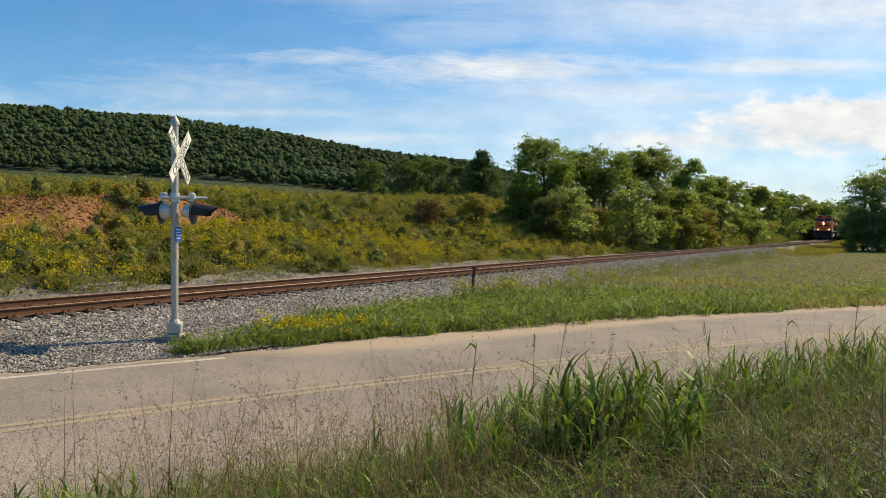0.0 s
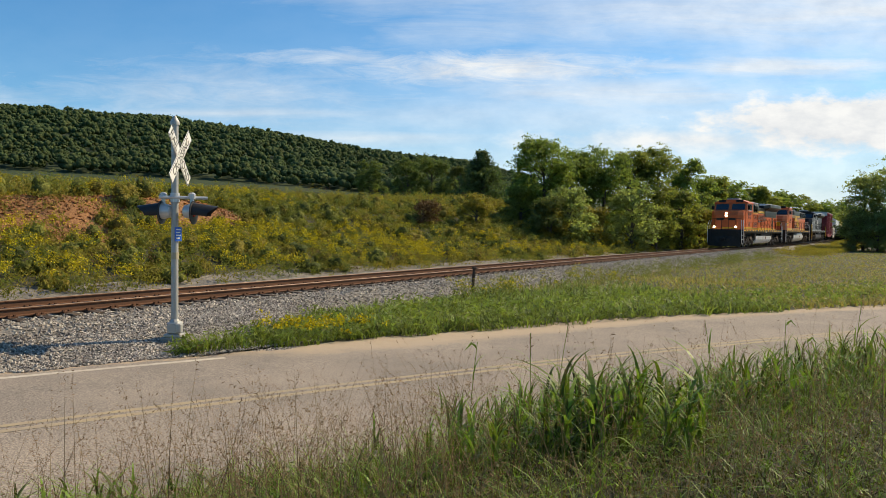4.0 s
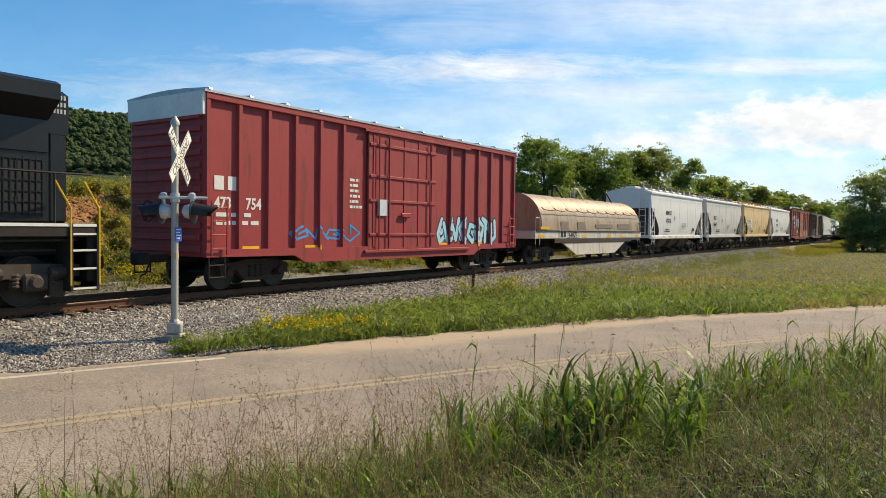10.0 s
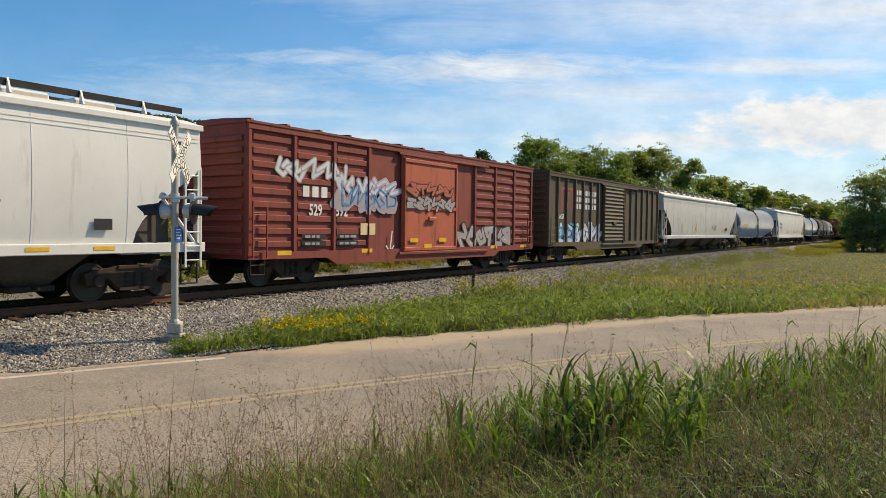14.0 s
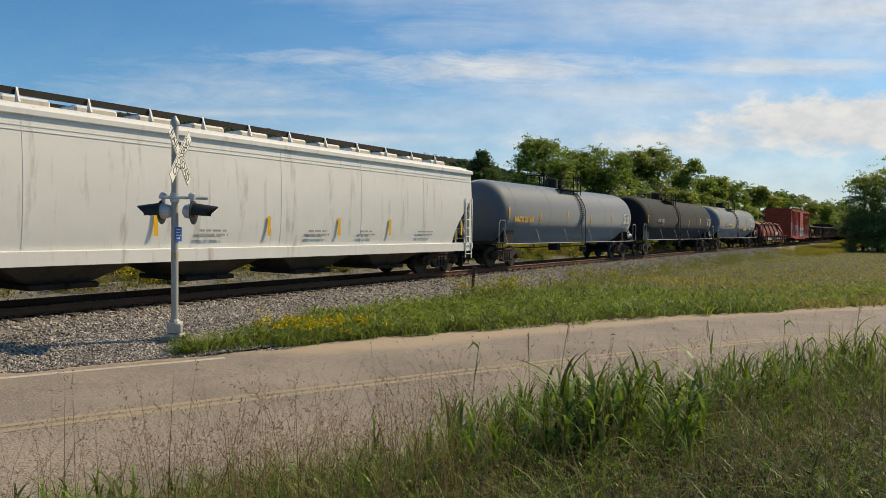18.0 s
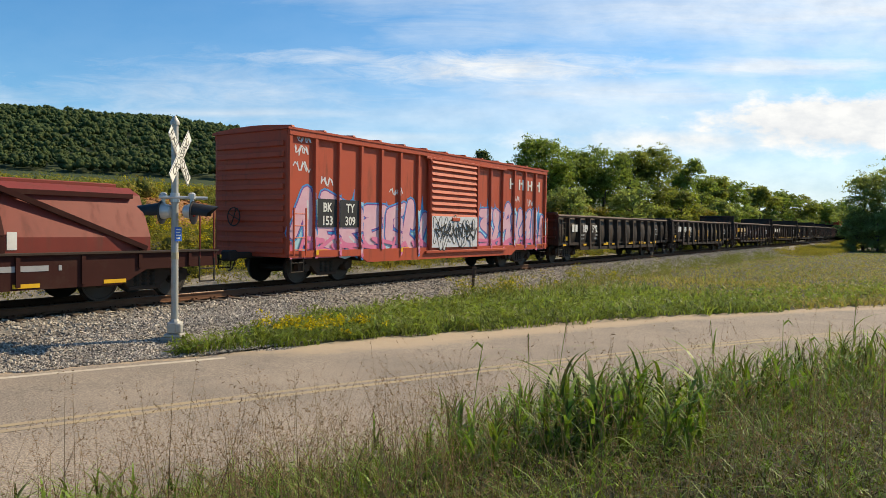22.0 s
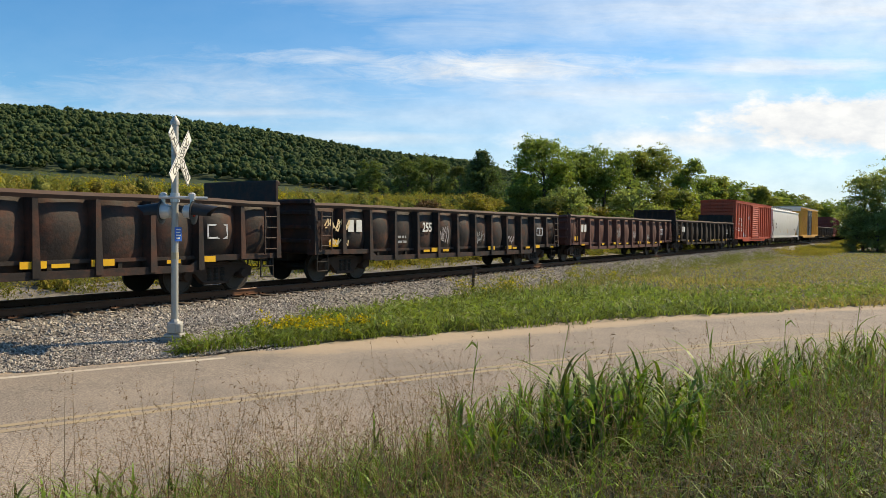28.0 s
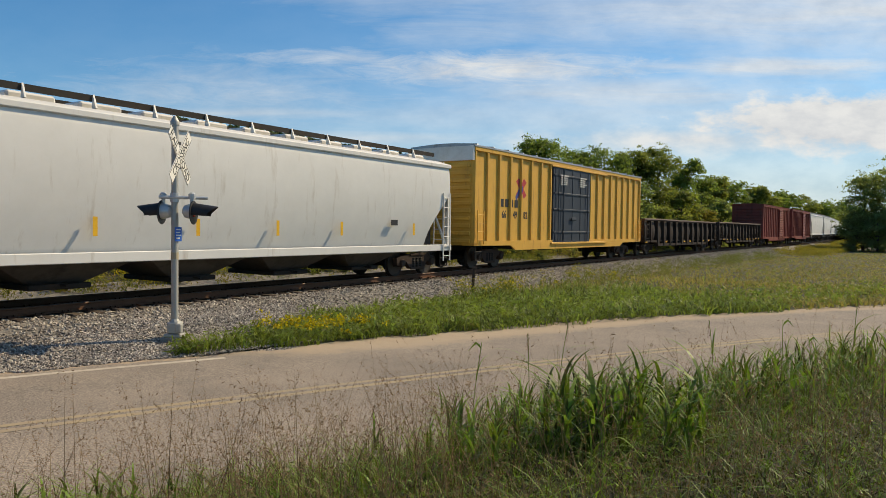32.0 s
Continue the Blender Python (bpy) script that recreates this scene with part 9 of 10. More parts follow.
GON_BROWN = surface("gondola_red_brown", (0.13, 0.052, 0.040), (0.085, 0.040, 0.032), rough=0.75, scale=3.0, amount=0.9, bump=0.14, dirt=(0.055, 0.038, 0.032), dirt_amount=0.45)
PINK = surface("spray_pink", (0.66, 0.20, 0.33), (0.58, 0.15, 0.28), rough=0.5, scale=5.0, bump=0)
PALE_PINK = surface("spray_pale_pink", (0.66, 0.42, 0.48), (0.60, 0.33, 0.41), rough=0.5, scale=5.0, bump=0)
SPRAY_BLUE = surface("spray_blue", (0.05, 0.30, 0.62), (0.03, 0.18, 0.45), rough=0.5, scale=5.0, bump=0)
SPRAY_TEAL = surface("spray_pale_teal", (0.28, 0.55, 0.68), (0.40, 0.60, 0.68), rough=0.5, scale=5.0, bump=0)
SPRAY_PURPLE = surface("spray_purple", (0.20, 0.06, 0.26), rough=0.5, scale=5.0, bump=0)
SPRAY_WHITE = surface("spray_white", (0.62, 0.62, 0.64), (0.48, 0.48, 0.52), rough=0.6, scale=5.0, bump=0)
ORANGE_DOOR = surface("boxcar_red_door", (0.48, 0.12, 0.06), (0.38, 0.09, 0.05), rough=0.6, scale=3.0, amount=0.9, bump=0.06, dirt=(0.12, 0.05, 0.035), dirt_amount=0.3, streaks=True)
BLUE_DOOR = surface("boxcar_blue_black_door", (0.022, 0.032, 0.050), (0.035, 0.042, 0.055), rough=0.55, scale=3.0, bump=0.05)
SPRAY_FADED = surface("spray_faded_white", (0.40, 0.37, 0.38), (0.27, 0.22, 0.22), rough=0.7, scale=5.0, amount=1.0, bump=0)
SPRAY_LAVENDER = surface("spray_lavender", (0.30, 0.26, 0.33), (0.40, 0.35, 0.42), rough=0.6, scale=5.0, bump=0)
CREAM = surface("cream_paper", (0.74, 0.56, 0.32), rough=0.7, scale=5.0, bump=0)
SIGN_RED = surface("emblem_red", (0.50, 0.05, 0.06), rough=0.5, scale=5.0, bump=0)
SIGN_BLUE_FADED = surface("faded_cover_lettering", (0.17, 0.15, 0.14), (0.26, 0.19, 0.13), rough=0.6, scale=5.0, amount=1.0, bump=0)
SIGN_BLUE = surface("emblem_blue", (0.05, 0.08, 0.30), rough=0.5, scale=5.0, bump=0)

CARS = []


def couple(car, front, rear):
    """Puts a car between two distances along the train."""
    CARS.append((car, (front + rear) / 2))


def letter_bars(car, x, z, y, count, w, hgt, gap, material, slant=0.0, name="emblem_lettering"):
    """A brand's large lettering as plain upright bars."""
    for k in range(count):
        a = x + k * (w + gap)
        part(name, Shape().plate([(a, z), (a + w, z), (a + w + slant, z + hgt), (a + slant, z + hgt)], y - 0.004, y), material, car)


def build_train():
    # three locomotives
    a = locomotive("locomotive", "orange and black six-axle diesel locomotive with lit headlights", ORANGE, LOCO_BLACK, ORANGE, LOCO_YELLOW, WHITE, SILVER, True, None, True, GALV)
    for y in (-1, 1):
        for z0, z1, m in ((3.40, 3.46, LOCO_BLACK), (3.46, 3.56, LOCO_YELLOW), (3.60, 3.66, LOCO_YELLOW)):
            part("hood_stripe", Shape().box(-2.85, 9.9, min(y * 0.92, y * 0.928), max(y * 0.92, y * 0.928), z0, z1), m, a)
    part("nose_stripe", Shape().box(-9.57, -9.54, -1.0, 1.0, 1.78, 1.88), LOCO_YELLOW, a)
    part("nose_emblem", Shape().box(-9.585, -9.56, -0.85, -0.2, 2.55, 2.75).box(-9.585, -9.56, 0.2, 0.85, 2.55, 2.75), LOCO_BLACK, a)
    for y in (-1, 1):
        for z0, z1, m in ((1.735, 1.80, LOCO_YELLOW), (1.80, 1.835, LOCO_BLACK), (1.835, 1.91, LOCO_YELLOW), (1.91, 1.94, LOCO_BLACK)):
            for x0, x1, w in ((-9.05, -8.16, 1.42), (-8.14, -5.3, 1.45), (-5.27, -2.91, 1.44), (-2.89, 9.88, 0.943)):
                part("body_stripe", Shape().box(x0, x1, min(y * w, y * (w + 0.005)), max(y * w, y * (w + 0.005)), z0, z1), m, a)
        part("window_ledge", Shape().box(-7.5, -5.45, min(y * 1.45, y * 1.53), max(y * 1.45, y * 1.53), 3.36, 3.43, 0.02), ORANGE, a)
        for z0, z1, w, x0, x1 in ((3.20, 3.26, 1.44, -5.27, -2.91), (3.29, 3.34, 1.44, -5.27, -2.91), (3.52, 3.58, 1.0, -5.2, -0.02), (3.62, 3.67, 1.0, -5.2, -0.02)):
            part("body_stripe", Shape().box(x0, x1, min(y * w, y * (w + 0.012)), max(y * w, y * (w + 0.012)), z0, z1), LOCO_YELLOW, a)
        part("panel_edge", Shape().bar([(-8.1, y * 1.452, 2.05), (-7.55, y * 1.452, 2.42), (-5.35, y * 1.452, 2.42)], 0.012, 4), LOCO_BLACK, a)
    text(a, "9212", -7.46, -1.456, 2.72, 0.74, DARK, squeeze=0.93)
    for q in range(4):
        u = -0.1 + 1.06 * q
        part("emblem_lettering", Shape().plate([(u, 2.78), (u + 0.85, 2.78), (u + 1.07, 3.22), (u + 0.22, 3.22)], -0.954, -0.95), LOCO_BLACK, a, "dark slanted emblem shape")
        part("emblem_lettering", Shape().plate([(u + 0.26, 2.90), (u + 0.66, 2.90), (u + 0.70, 2.98), (u + 0.30, 2.98)], -0.958, -0.9545).plate([(u + 0.33, 3.04), (u + 0.74, 3.04), (u + 0.78, 3.12), (u + 0.37, 3.12)], -0.958, -0.9545), ORANGE, a)
    part("emblem_swoosh", Shape().plate([(-0.4, 2.46), (-0.3, 2.62), (4.2, 2.62), (2.0, 2.53)], -0.955, -0.951), LOCO_BLACK, a)
    couple(a, -82.6, -60.0)
    b = locomotive("locomotive", "older orange and dark green diesel locomotive, dusty", ORANGE_FADED, LOCO_GREEN, ORANGE_FADED, LOCO_YELLOW, WHITE, SILVER, False, patches=True)
    for y in (-1, 1):
        for z0, z1, m in ((3.30, 3.38, LOCO_GREEN), (3.38, 3.46, LOCO_YELLOW), (3.52, 3.62, LOCO_YELLOW), (3.62, 3.66, LOCO_GREEN)):
            part("hood_stripe", Shape().box(-4.9, 10.2, min(y * 0.92, y * 0.928), max(y * 0.92, y * 0.928), z0, z1), m, b)
        part("nose_band", Shape().box(-9.05, -7.9, min(y * 1.42, y * 1.45), max(y * 1.42, y * 1.45), 2.2, 2.6, 0.05), LOCO_YELLOW, b)
        part("nose_band_edge", Shape().box(-9.02, -7.95, min(y * 1.45, y * 1.455), max(y * 1.45, y * 1.455), 2.28, 2.33).box(-9.02, -7.95, min(y * 1.45, y * 1.455), max(y * 1.45, y * 1.455), 2.46, 2.51), LOCO_GREEN, b)
    part("nose_emblem", Shape().box(-9.6, -9.56, -0.8, 0.8, 2.2, 2.75, 0.05), LOCO_YELLOW, b)
    text(b, "8959", -7.30, -1.456, 2.60, 0.66, DARK, squeeze=0.98)
    for y in (-1, 1):
        for z0, z1, m in ((1.735, 1.80, LOCO_YELLOW), (1.80, 1.835, LOCO_BLACK), (1.835, 1.91, LOCO_YELLOW), (1.91, 1.94, LOCO_BLACK)):
            for x0, x1, w in ((-9.05, -8.16, 1.42), (-8.14, -5.3, 1.45), (-4.88, 10.18, 0.943)):
                part("body_stripe", Shape().box(x0, x1, min(y * w, y * (w + 0.005)), max(y * w, y * (w + 0.005)), z0, z1), m, b)
        part("intake_opening", Shape().box(-4.75, -2.45, min(y * 0.92, y * 0.985), max(y * 0.92, y * 0.985), 3.02, 3.9, 0.02), GRILLE, b, "dark air intake behind the cab")
    for q in range(4):
        u = -0.15 + 1.12 * q
        for grow, m, y in ((0.05, LOCO_BLACK, -0.952), (0.0, LOCO_YELLOW, -0.957)):
            shapes = Shape()
            for x0, x1, z0, z1 in ((u + 0.06, u + 0.34, 2.10, 3.14), (u + 0.56, u + 0.84, 2.10, 3.14), (u - 0.02, u + 0.40, 2.10, 2.22), (u + 0.50, u + 0.92, 2.10, 2.22), (u - 0.02, u + 0.40, 3.02, 3.14), (u + 0.50, u + 0.92, 3.02, 3.14)):
                shapes.box(x0 - grow, x1 + grow, y - 0.004, y, z0 - grow, z1 + grow)
            part("emblem_lettering", shapes, m, b, "plain upright slabs of a brand's lettering")
    couple(b, -59.65, -37.05)
    c = locomotive("locomotive", "black diesel locomotive with white stripes and emblem", LOCO_BLACK, LOCO_BLACK, LOCO_BLACK, WHITE, YELLOW, SILL_GREY, True, None, False, WHITE, 0.06)
    for k in range(4):
        for y in (-1, 1):
            part("nose_stripe", Shape().box(-9.05, -7.9 + 0.12 * k, min(y * 1.42, y * 1.428), max(y * 1.42, y * 1.428), 2.02 + 0.24 * k, 2.14 + 0.24 * k), WHITE, c)
        part("nose_stripe", Shape().box(-9.585, -9.555, -0.98, 0.98, 2.02 + 0.24 * k, 2.14 + 0.24 * k), WHITE, c)
    text(c, "1100", -7.2, -1.452, 2.72, 0.52, WHITE)
    for k in range(5):
        part("hood_stripe", Shape().plate([(-1.15, 2.72 + 0.15 * k), (0.75 + 0.16 * k, 2.72 + 0.15 * k), (0.87 + 0.16 * k, 2.81 + 0.15 * k), (-1.15, 2.81 + 0.15 * k)], -0.96, -0.952), WHITE, c)
    part("emblem", Shape().plate([(1.5, 2.75), (1.95, 2.75), (2.2, 3.2), (2.35, 2.75), (2.7, 2.75), (2.95, 3.38), (2.6, 3.38), (2.42, 3.0), (2.25, 3.38), (1.8, 3.38)], -0.96, -0.952).plate([(2.85, 2.75), (3.75, 2.75), (3.95, 3.0), (3.5, 3.12), (4.05, 3.2), (3.95, 3.38), (3.05, 3.38), (2.95, 3.18), (3.4, 3.05), (2.8, 2.95)], -0.96, -0.952), WHITE, c, "white emblem of plain shapes")
    letter_bars(c, 1.3, 2.42, -0.955, 7, 0.24, 0.19, 0.10, WHITE)
    letter_bars(c, 1.2, 2.12, -0.955, 8, 0.24, 0.19, 0.10, WHITE)
    for y in (-1, 1):
        part("window_awning", Shape().add([(-7.75, y * 1.47, 4.30), (-5.30, y * 1.47, 4.30), (-5.30, y * 1.80, 4.06), (-7.75, y * 1.80, 4.06), (-7.75, y * 1.47, 4.33), (-5.30, y * 1.47, 4.33), (-5.30, y * 1.81, 4.09), (-7.75, y * 1.81, 4.09)], [(0, 1, 2, 3), (4, 7, 6, 5), (3, 2, 6, 7), (0, 3, 7, 4), (1, 5, 6, 2)]), LOCO_BLACK, c, "broad sheet awning over the cab windows")
    for k, (x, z, y) in enumerate(((-2.95, 2.98, -1.0), (-2.0, 2.35, -1.0), (-0.9, 2.1, -0.955), (-0.9, 1.95, -0.955), (1.15, 2.0, -0.955), (2.6, 2.05, -0.955), (4.6, 2.0, -0.955), (6.2, 2.2, -0.955), (6.2, 2.6, -0.955), (8.1, 2.7, -0.955))):
        panel(c, "small_notice", x, x + 0.16, z, z + 0.07, y - 0.03, SPRAY_WHITE)
    bars(c, -5.9, -1.452, 2.42, 0.45, 1, 0.1, GREY_TEXT, 91, 0.4)
    couple(c, -36.95, -14.25)

    # maroon box car
    d = box_car("box_car", 15.5, 0.65, 4.84, BOX_RED, GALV_ROOF, "maroon plug-door box car with pale steel roof and graffiti", (-1.8, 1.85), 8, "plug", None)
    part("end_panel", Shape().box(-7.83, -7.75, -1.5, 1.5, 4.25, 4.8), WHITE, d, "bare steel upper end")
    bay_text(d, ["473", "754"], 0, 2.05, 0.40, WHITE)
    letter_bars(d, -7.45, 2.5, -1.447, 2, 0.28, 0.34, 0.12, WHITE)
    bars(d, -7.4, -1.446, 1.85, 1.6, 2, 0.2, WHITE, 3)
    wild_style(d, 2.1, 6.2, 1.05, 2.0, 8, 0.17, [(DARK, 0.10), (SPRAY_TEAL, 0.0)], 21, shine=SPRAY_WHITE)
    wild_style(d, -5.0, -2.2, 1.2, 1.7, 4, 0.06, [(SPRAY_BLUE, 0.0)], 22)
    for x in (-6.6, -4.4, 2.2, 4.6):
        spray(d, [[(x, 0.98), (x + 0.55, 0.98), (x + 0.55, 1.12), (x, 1.12)]], YELLOW, 30, name="reflective_strip")
    panel(d, "white_notice", -1.4, -0.9, 2.0, 2.5, -1.575, SPRAY_WHITE)
    bars(d, -2.55, -1.446, 3.0, 0.6, 6, 0.16, WHITE, 8)
    couple(d, -12.35, 3.1)
    # tan coil car
    e = coil_car("coil_car", 13.9, COIL_WHITE, COIL_TAN, "coil car with rounded tan cover and scuffed white frame", False)
    text(e, "164875", -3.6, -1.502, 1.20, 0.40, DARK)
    letter_bars(e, -4.3, 1.24, -1.505, 2, 0.24, 0.26, 0.08, DARK)
    for x in (-6.6, -1.8, 1.5, 3.4, 5.9):
        panel(e, "reflective_strip", x, x + 0.55, 1.22, 1.36, -1.505, YELLOW)
    panel(e, "reflective_strip", -6.4, -5.5, 1.60, 1.72, -1.50, YELLOW)
    part("cover_emblem", Shape().box(-4.2, -3.4, -1.472, -1.464, 1.62, 1.98).box(-2.3, -1.4, -1.472, -1.464, 1.62, 1.98).box(0.0, 2.4, -1.472, -1.464, 1.7, 1.9).box(3.2, 5.2, -1.472, -1.464, 1.65, 1.95), SIGN_BLUE_FADED, e, "faded dark lettering as plain blocks", each=True)
    couple(e, 5.1, 18.85)
    # four covered hoppers
    f = covered_hopper("covered_hopper", 11.9, HOPPER_CLEAN, "white covered hopper with black roofwalk and yellow reflectors", stripe=True)
    text(f, "MWCX", -3.0, -1.535, 2.62, 0.36, DARK)
    text(f, "302132", -2.95, -1.538, 2.12, 0.36, DARK)
    couple(f, 20.7, 32.5)
    g = covered_hopper("covered_hopper", 11.9, HOPPER_GREY, "pale grey covered hopper, streaked with dirt")
    text(g, "TILX", -3.85, -1.535, 2.45, 0.42, DARK)
    text(g, "34447", -3.85, -1.54, 1.95, 0.42, DARK)
    couple(g, 33.65, 45.45)
    i = covered_hopper("covered_hopper", 11.9, HOPPER_TAN, "rust-streaked tan covered hopper")
    for z in (2.32, 1.84):
        panel(i, "stencil_patch", -4.3, -2.85, z, z + 0.38, -1.535, WHITE)
    text(i, "MBKX", -4.25, -1.541, 2.38, 0.40, DARK)
    text(i, "10125", -4.2, -1.541, 1.90, 0.40, DARK)
    couple(i, 46.55, 58.4)
    j = covered_hopper("covered_hopper", 11.9, HOPPER_CLEAN, "white covered hopper with yellow reflectors along its sill", stripe=True)
    text(j, "MWCX", -3.0, -1.535, 2.62, 0.36, DARK)
    text(j, "302120", -2.95, -1.538, 2.12, 0.36, DARK)
    couple(j, 59.4, 71.2)
    for car, seed in ((f, 1), (g, 2), (i, 3), (j, 4)):
        bars(car, -3.0, -1.52, 1.62, 1.3, 2, 0.14, DARK, seed)
        bars(car, 0.6, -1.535, 2.05, 1.1, 4, 0.10, GREY_TEXT, seed + 5)
        panel(car, "placard_patch", 3.2, 3.6, 1.55, 1.78, -1.52, DARK)
        panel(car, "placard_patch", -1.25, -1.0, 2.3, 2.55, -1.535, GREY_TEXT)
    for car in (g, i):
        for x in (-0.6, 0.9, 3.9):
            panel(car, "reflective_strip", x, x + 0.08, 1.5, 2.0, -1.53, YELLOW)
    # oxide-red and olive box cars
    k = box_car("box_car", 15.8, 0.55, 4.29, BOX_OXIDE, BOX_OXIDE, "oxide-red box car covered with faded graffiti", (-1.5, 1.8), 5, "flat", None, horizontal=True, door_paint=ORANGE_DOOR)
    for words, x in (("529", -5.45), ("592", -4.38)):
        text(k, words, x, -1.493, 1.95, 0.44, WHITE, centre=True, squeeze=0.8)
    letter_bars(k, -5.95, 2.45, -1.493, 3, 0.24, 0.30, 0.12, WHITE)
    wild_style(k, -7.0, -4.2, 2.95, 3.45, 5, 0.13, [(SPRAY_FADED, 0.04), (SPRAY_WHITE, -0.04)], 51)
    wild_style(k, -4.6, -1.7, 2.62, 3.15, 6, 0.11, [(SPRAY_LAVENDER, 0.10), (SPRAY_WHITE, -0.02)], 52, start=12)
    wild_style(k, -4.7, -1.8, 2.10, 2.60, 6, 0.11, [(SPRAY_LAVENDER, 0.12), (SPRAY_FADED, 0.0)], 57, start=12)
    wild_style(k, -4.4, -1.8, 2.2, 3.0, 5, 0.04, [(SPRAY_BLUE, 0.0)], 53, start=36)
    wild_style(k, -1.25, 1.5, 2.25, 2.65, 6, 0.11, [(DARK, 0.07), (SPRAY_FADED, 0.0)], 54, flat=-1.577)
    wild_style(k, -1.2, 1.4, 2.75, 3.10, 5, 0.11, [(DARK, 0.07), (ORANGE_DOOR, 0.0)], 55, flat=-1.577)
    wild_style(k, 2.0, 5.9, 0.95, 1.7, 6, 0.20, [(DARK, 0.12), (SPRAY_FADED, 0.0)], 56, shine=SPRAY_WHITE)
    spray(k, [[(-3.55, 1.40), (-2.85, 1.40), (-2.85, 1.75), (-3.55, 1.75)]], CREAM, 40, name="paper_notice", label="cream paper notice")
    for x in (-6.0, -4.6):
        for z in (1.28, 1.08):
            spray(k, [[(x, z), (x + 0.95, z), (x + 0.95, z + 0.15), (x, z + 0.15)]], DARK, 38, name="stencil_patch")
            bars(k, x + 0.08, -1.556, z + 0.04, 0.8, 1, 0.14, GREY_TEXT, int(x * 10))
    spray(k, stroke([(-2.0, 1.5), (-2.1, 0.9)], 0.05) + stroke([(-2.3, 1.05), (-2.1, 0.85), (-1.9, 1.05)], 0.05), WHITE, 42)
    for x in (-6.9, -3.5, 4.3, 6.8):
        spray(k, [[(x, 0.86), (x + 0.5, 0.86), (x + 0.5, 0.98), (x, 0.98)]], YELLOW, 60, name="reflective_strip")
    for x, z in ((-1.1, 1.15), (-0.3, 0.95), (0.6, 1.15)):
        panel(k, "reflective_strip", x, x + 0.45, z, z + 0.14, -1.578, YELLOW)
    couple(k, 72.55, 88.35)
    m = box_car("box_car", 15.8, 0.59, 4.25, BOX_OLIVE, BOX_OLIVE, "dark olive-brown box car with faded white lettering", (-1.4, 1.6), 8, "slats", None)
    spray(m, [[(-6.4, 2.5), (-6.3, 2.5), (-6.3, 3.6), (-6.4, 3.6)], [(-5.2, 2.5), (-5.1, 2.5), (-5.1, 3.6), (-5.2, 3.6)], [(-6.4, 3.5), (-5.1, 3.5), (-5.1, 3.6), (-6.4, 3.6)], [(-6.0, 2.6), (-5.8, 2.6), (-5.5, 3.4), (-5.7, 3.4)]], SIGN_RED, 1, name="emblem_frame")
    for n in range(3):
        letter_bars(m, -4.75, 3.3 - 0.34 * n, -1.448, 7, 0.26, 0.24, 0.12, SPRAY_WHITE)
    wild_style(m, -6.6, -1.6, 0.9, 1.9, 6, 0.26, [(DARK, 0.10), (SPRAY_WHITE, 0.0)], 101, shine=SPRAY_BLUE)
    wild_style(m, -6.9, -4.6, 1.1, 1.9, 3, 0.10, [(SPRAY_BLUE, 0.0)], 102, start=30)
    bay_text(m, ["AGR"], 1, 2.1, 0.32, WHITE)
    couple(m, 90.0, 105.75)
    # hoppers and tank cars
    n = covered_hopper("covered_hopper", 20.4, HOPPER_GREY, "long pale grey covered hopper with dark roofwalk", bays=4, eave=3.85, top=4.2, sill=1.22, long_cut=1.9)
    for x in (-6, -2.5, 2.2, 5.2, 8.0):
        panel(n, "reflective_strip", x, x + 0.1, 1.5, 2.05, -1.53, YELLOW)
    bars(n, 2.6, -1.53, 1.95, 1.3, 3, 0.12, GREY_TEXT, 31)
    panel(n, "placard_patch", 6.2, 6.8, 1.62, 1.85, -1.53, DARK)
    couple(n, 106.75, 127.2)
    o = tank_car("tank_car", 18.6, 1.48, 2.39, TANK_GREY, "dusty black tank car with yellow lettering and top railing", mid=-0.8, truck_in=2.4)
    text(o, "UTLX 2112", -6.35, -1.482, 1.98, 0.36, YELLOW, squeeze=0.85)
    couple(o, 127.55, 146.15)
    p = covered_hopper("covered_hopper", 19.6, HOPPER_WHITE, "long cream-white covered hopper with deep side sill", bays=4, eave=3.73, top=4.05, sill=1.10, long_cut=1.2)
    text(p, "MBLX", -8.0, -1.535, 2.28, 0.36, DARK)
    text(p, "53234", -8.0, -1.535, 1.85, 0.36, DARK)
    for x in (-7.3, -3.8, -0.5, 2.2, 4.6, 8.9):
        panel(p, "reflective_strip", x, x + 0.1, 1.4, 1.9, -1.53, YELLOW)
    for x in (-2.6, 1.0, 3.2, 6.2):
        bars(p, x, -1.53, 1.5, 0.9, 2, 0.1, GREY_TEXT, int(x * 10))
    panel(p, "deep_sill", -9.7, 9.7, 0.82, 1.1, -1.50, HOPPER_WHITE, depth=0.03)
    couple(p, 146.7, 166.3)
    q = tank_car("tank_car", 17.4, 1.39, 2.31, TANK_GREY, "dusty black tank car with yellow lettering")
    text(q, "NATX 251247", -6.75, -1.392, 1.90, 0.34, YELLOW, squeeze=0.85)
    couple(q, 167.85, 185.35)
    r = tank_car("tank_car", 17.6, 1.40, 2.32, TANK_BLACK, "matt black tank car", mid=-1.4, rail_top=0.48)
    text(r, "ADMX 25392", -5.6, -1.408, 2.12, 0.30, GREY_TEXT, squeeze=0.85)
    couple(r, 185.6, 203.2)
    s = tank_car("tank_car", 16.4, 1.36, 2.28, TANK_PALE, "pale grey rust-stained tank car", mid=-1.1, rail_top=0.56)
    text(s, "UTLX", -4.9, -1.362, 2.02, 0.34, YELLOW)
    bars(s, -3.5, -1.363, 2.04, 1.5, 1, 0.3, YELLOW, 13)
    couple(s, 203.55, 219.95)
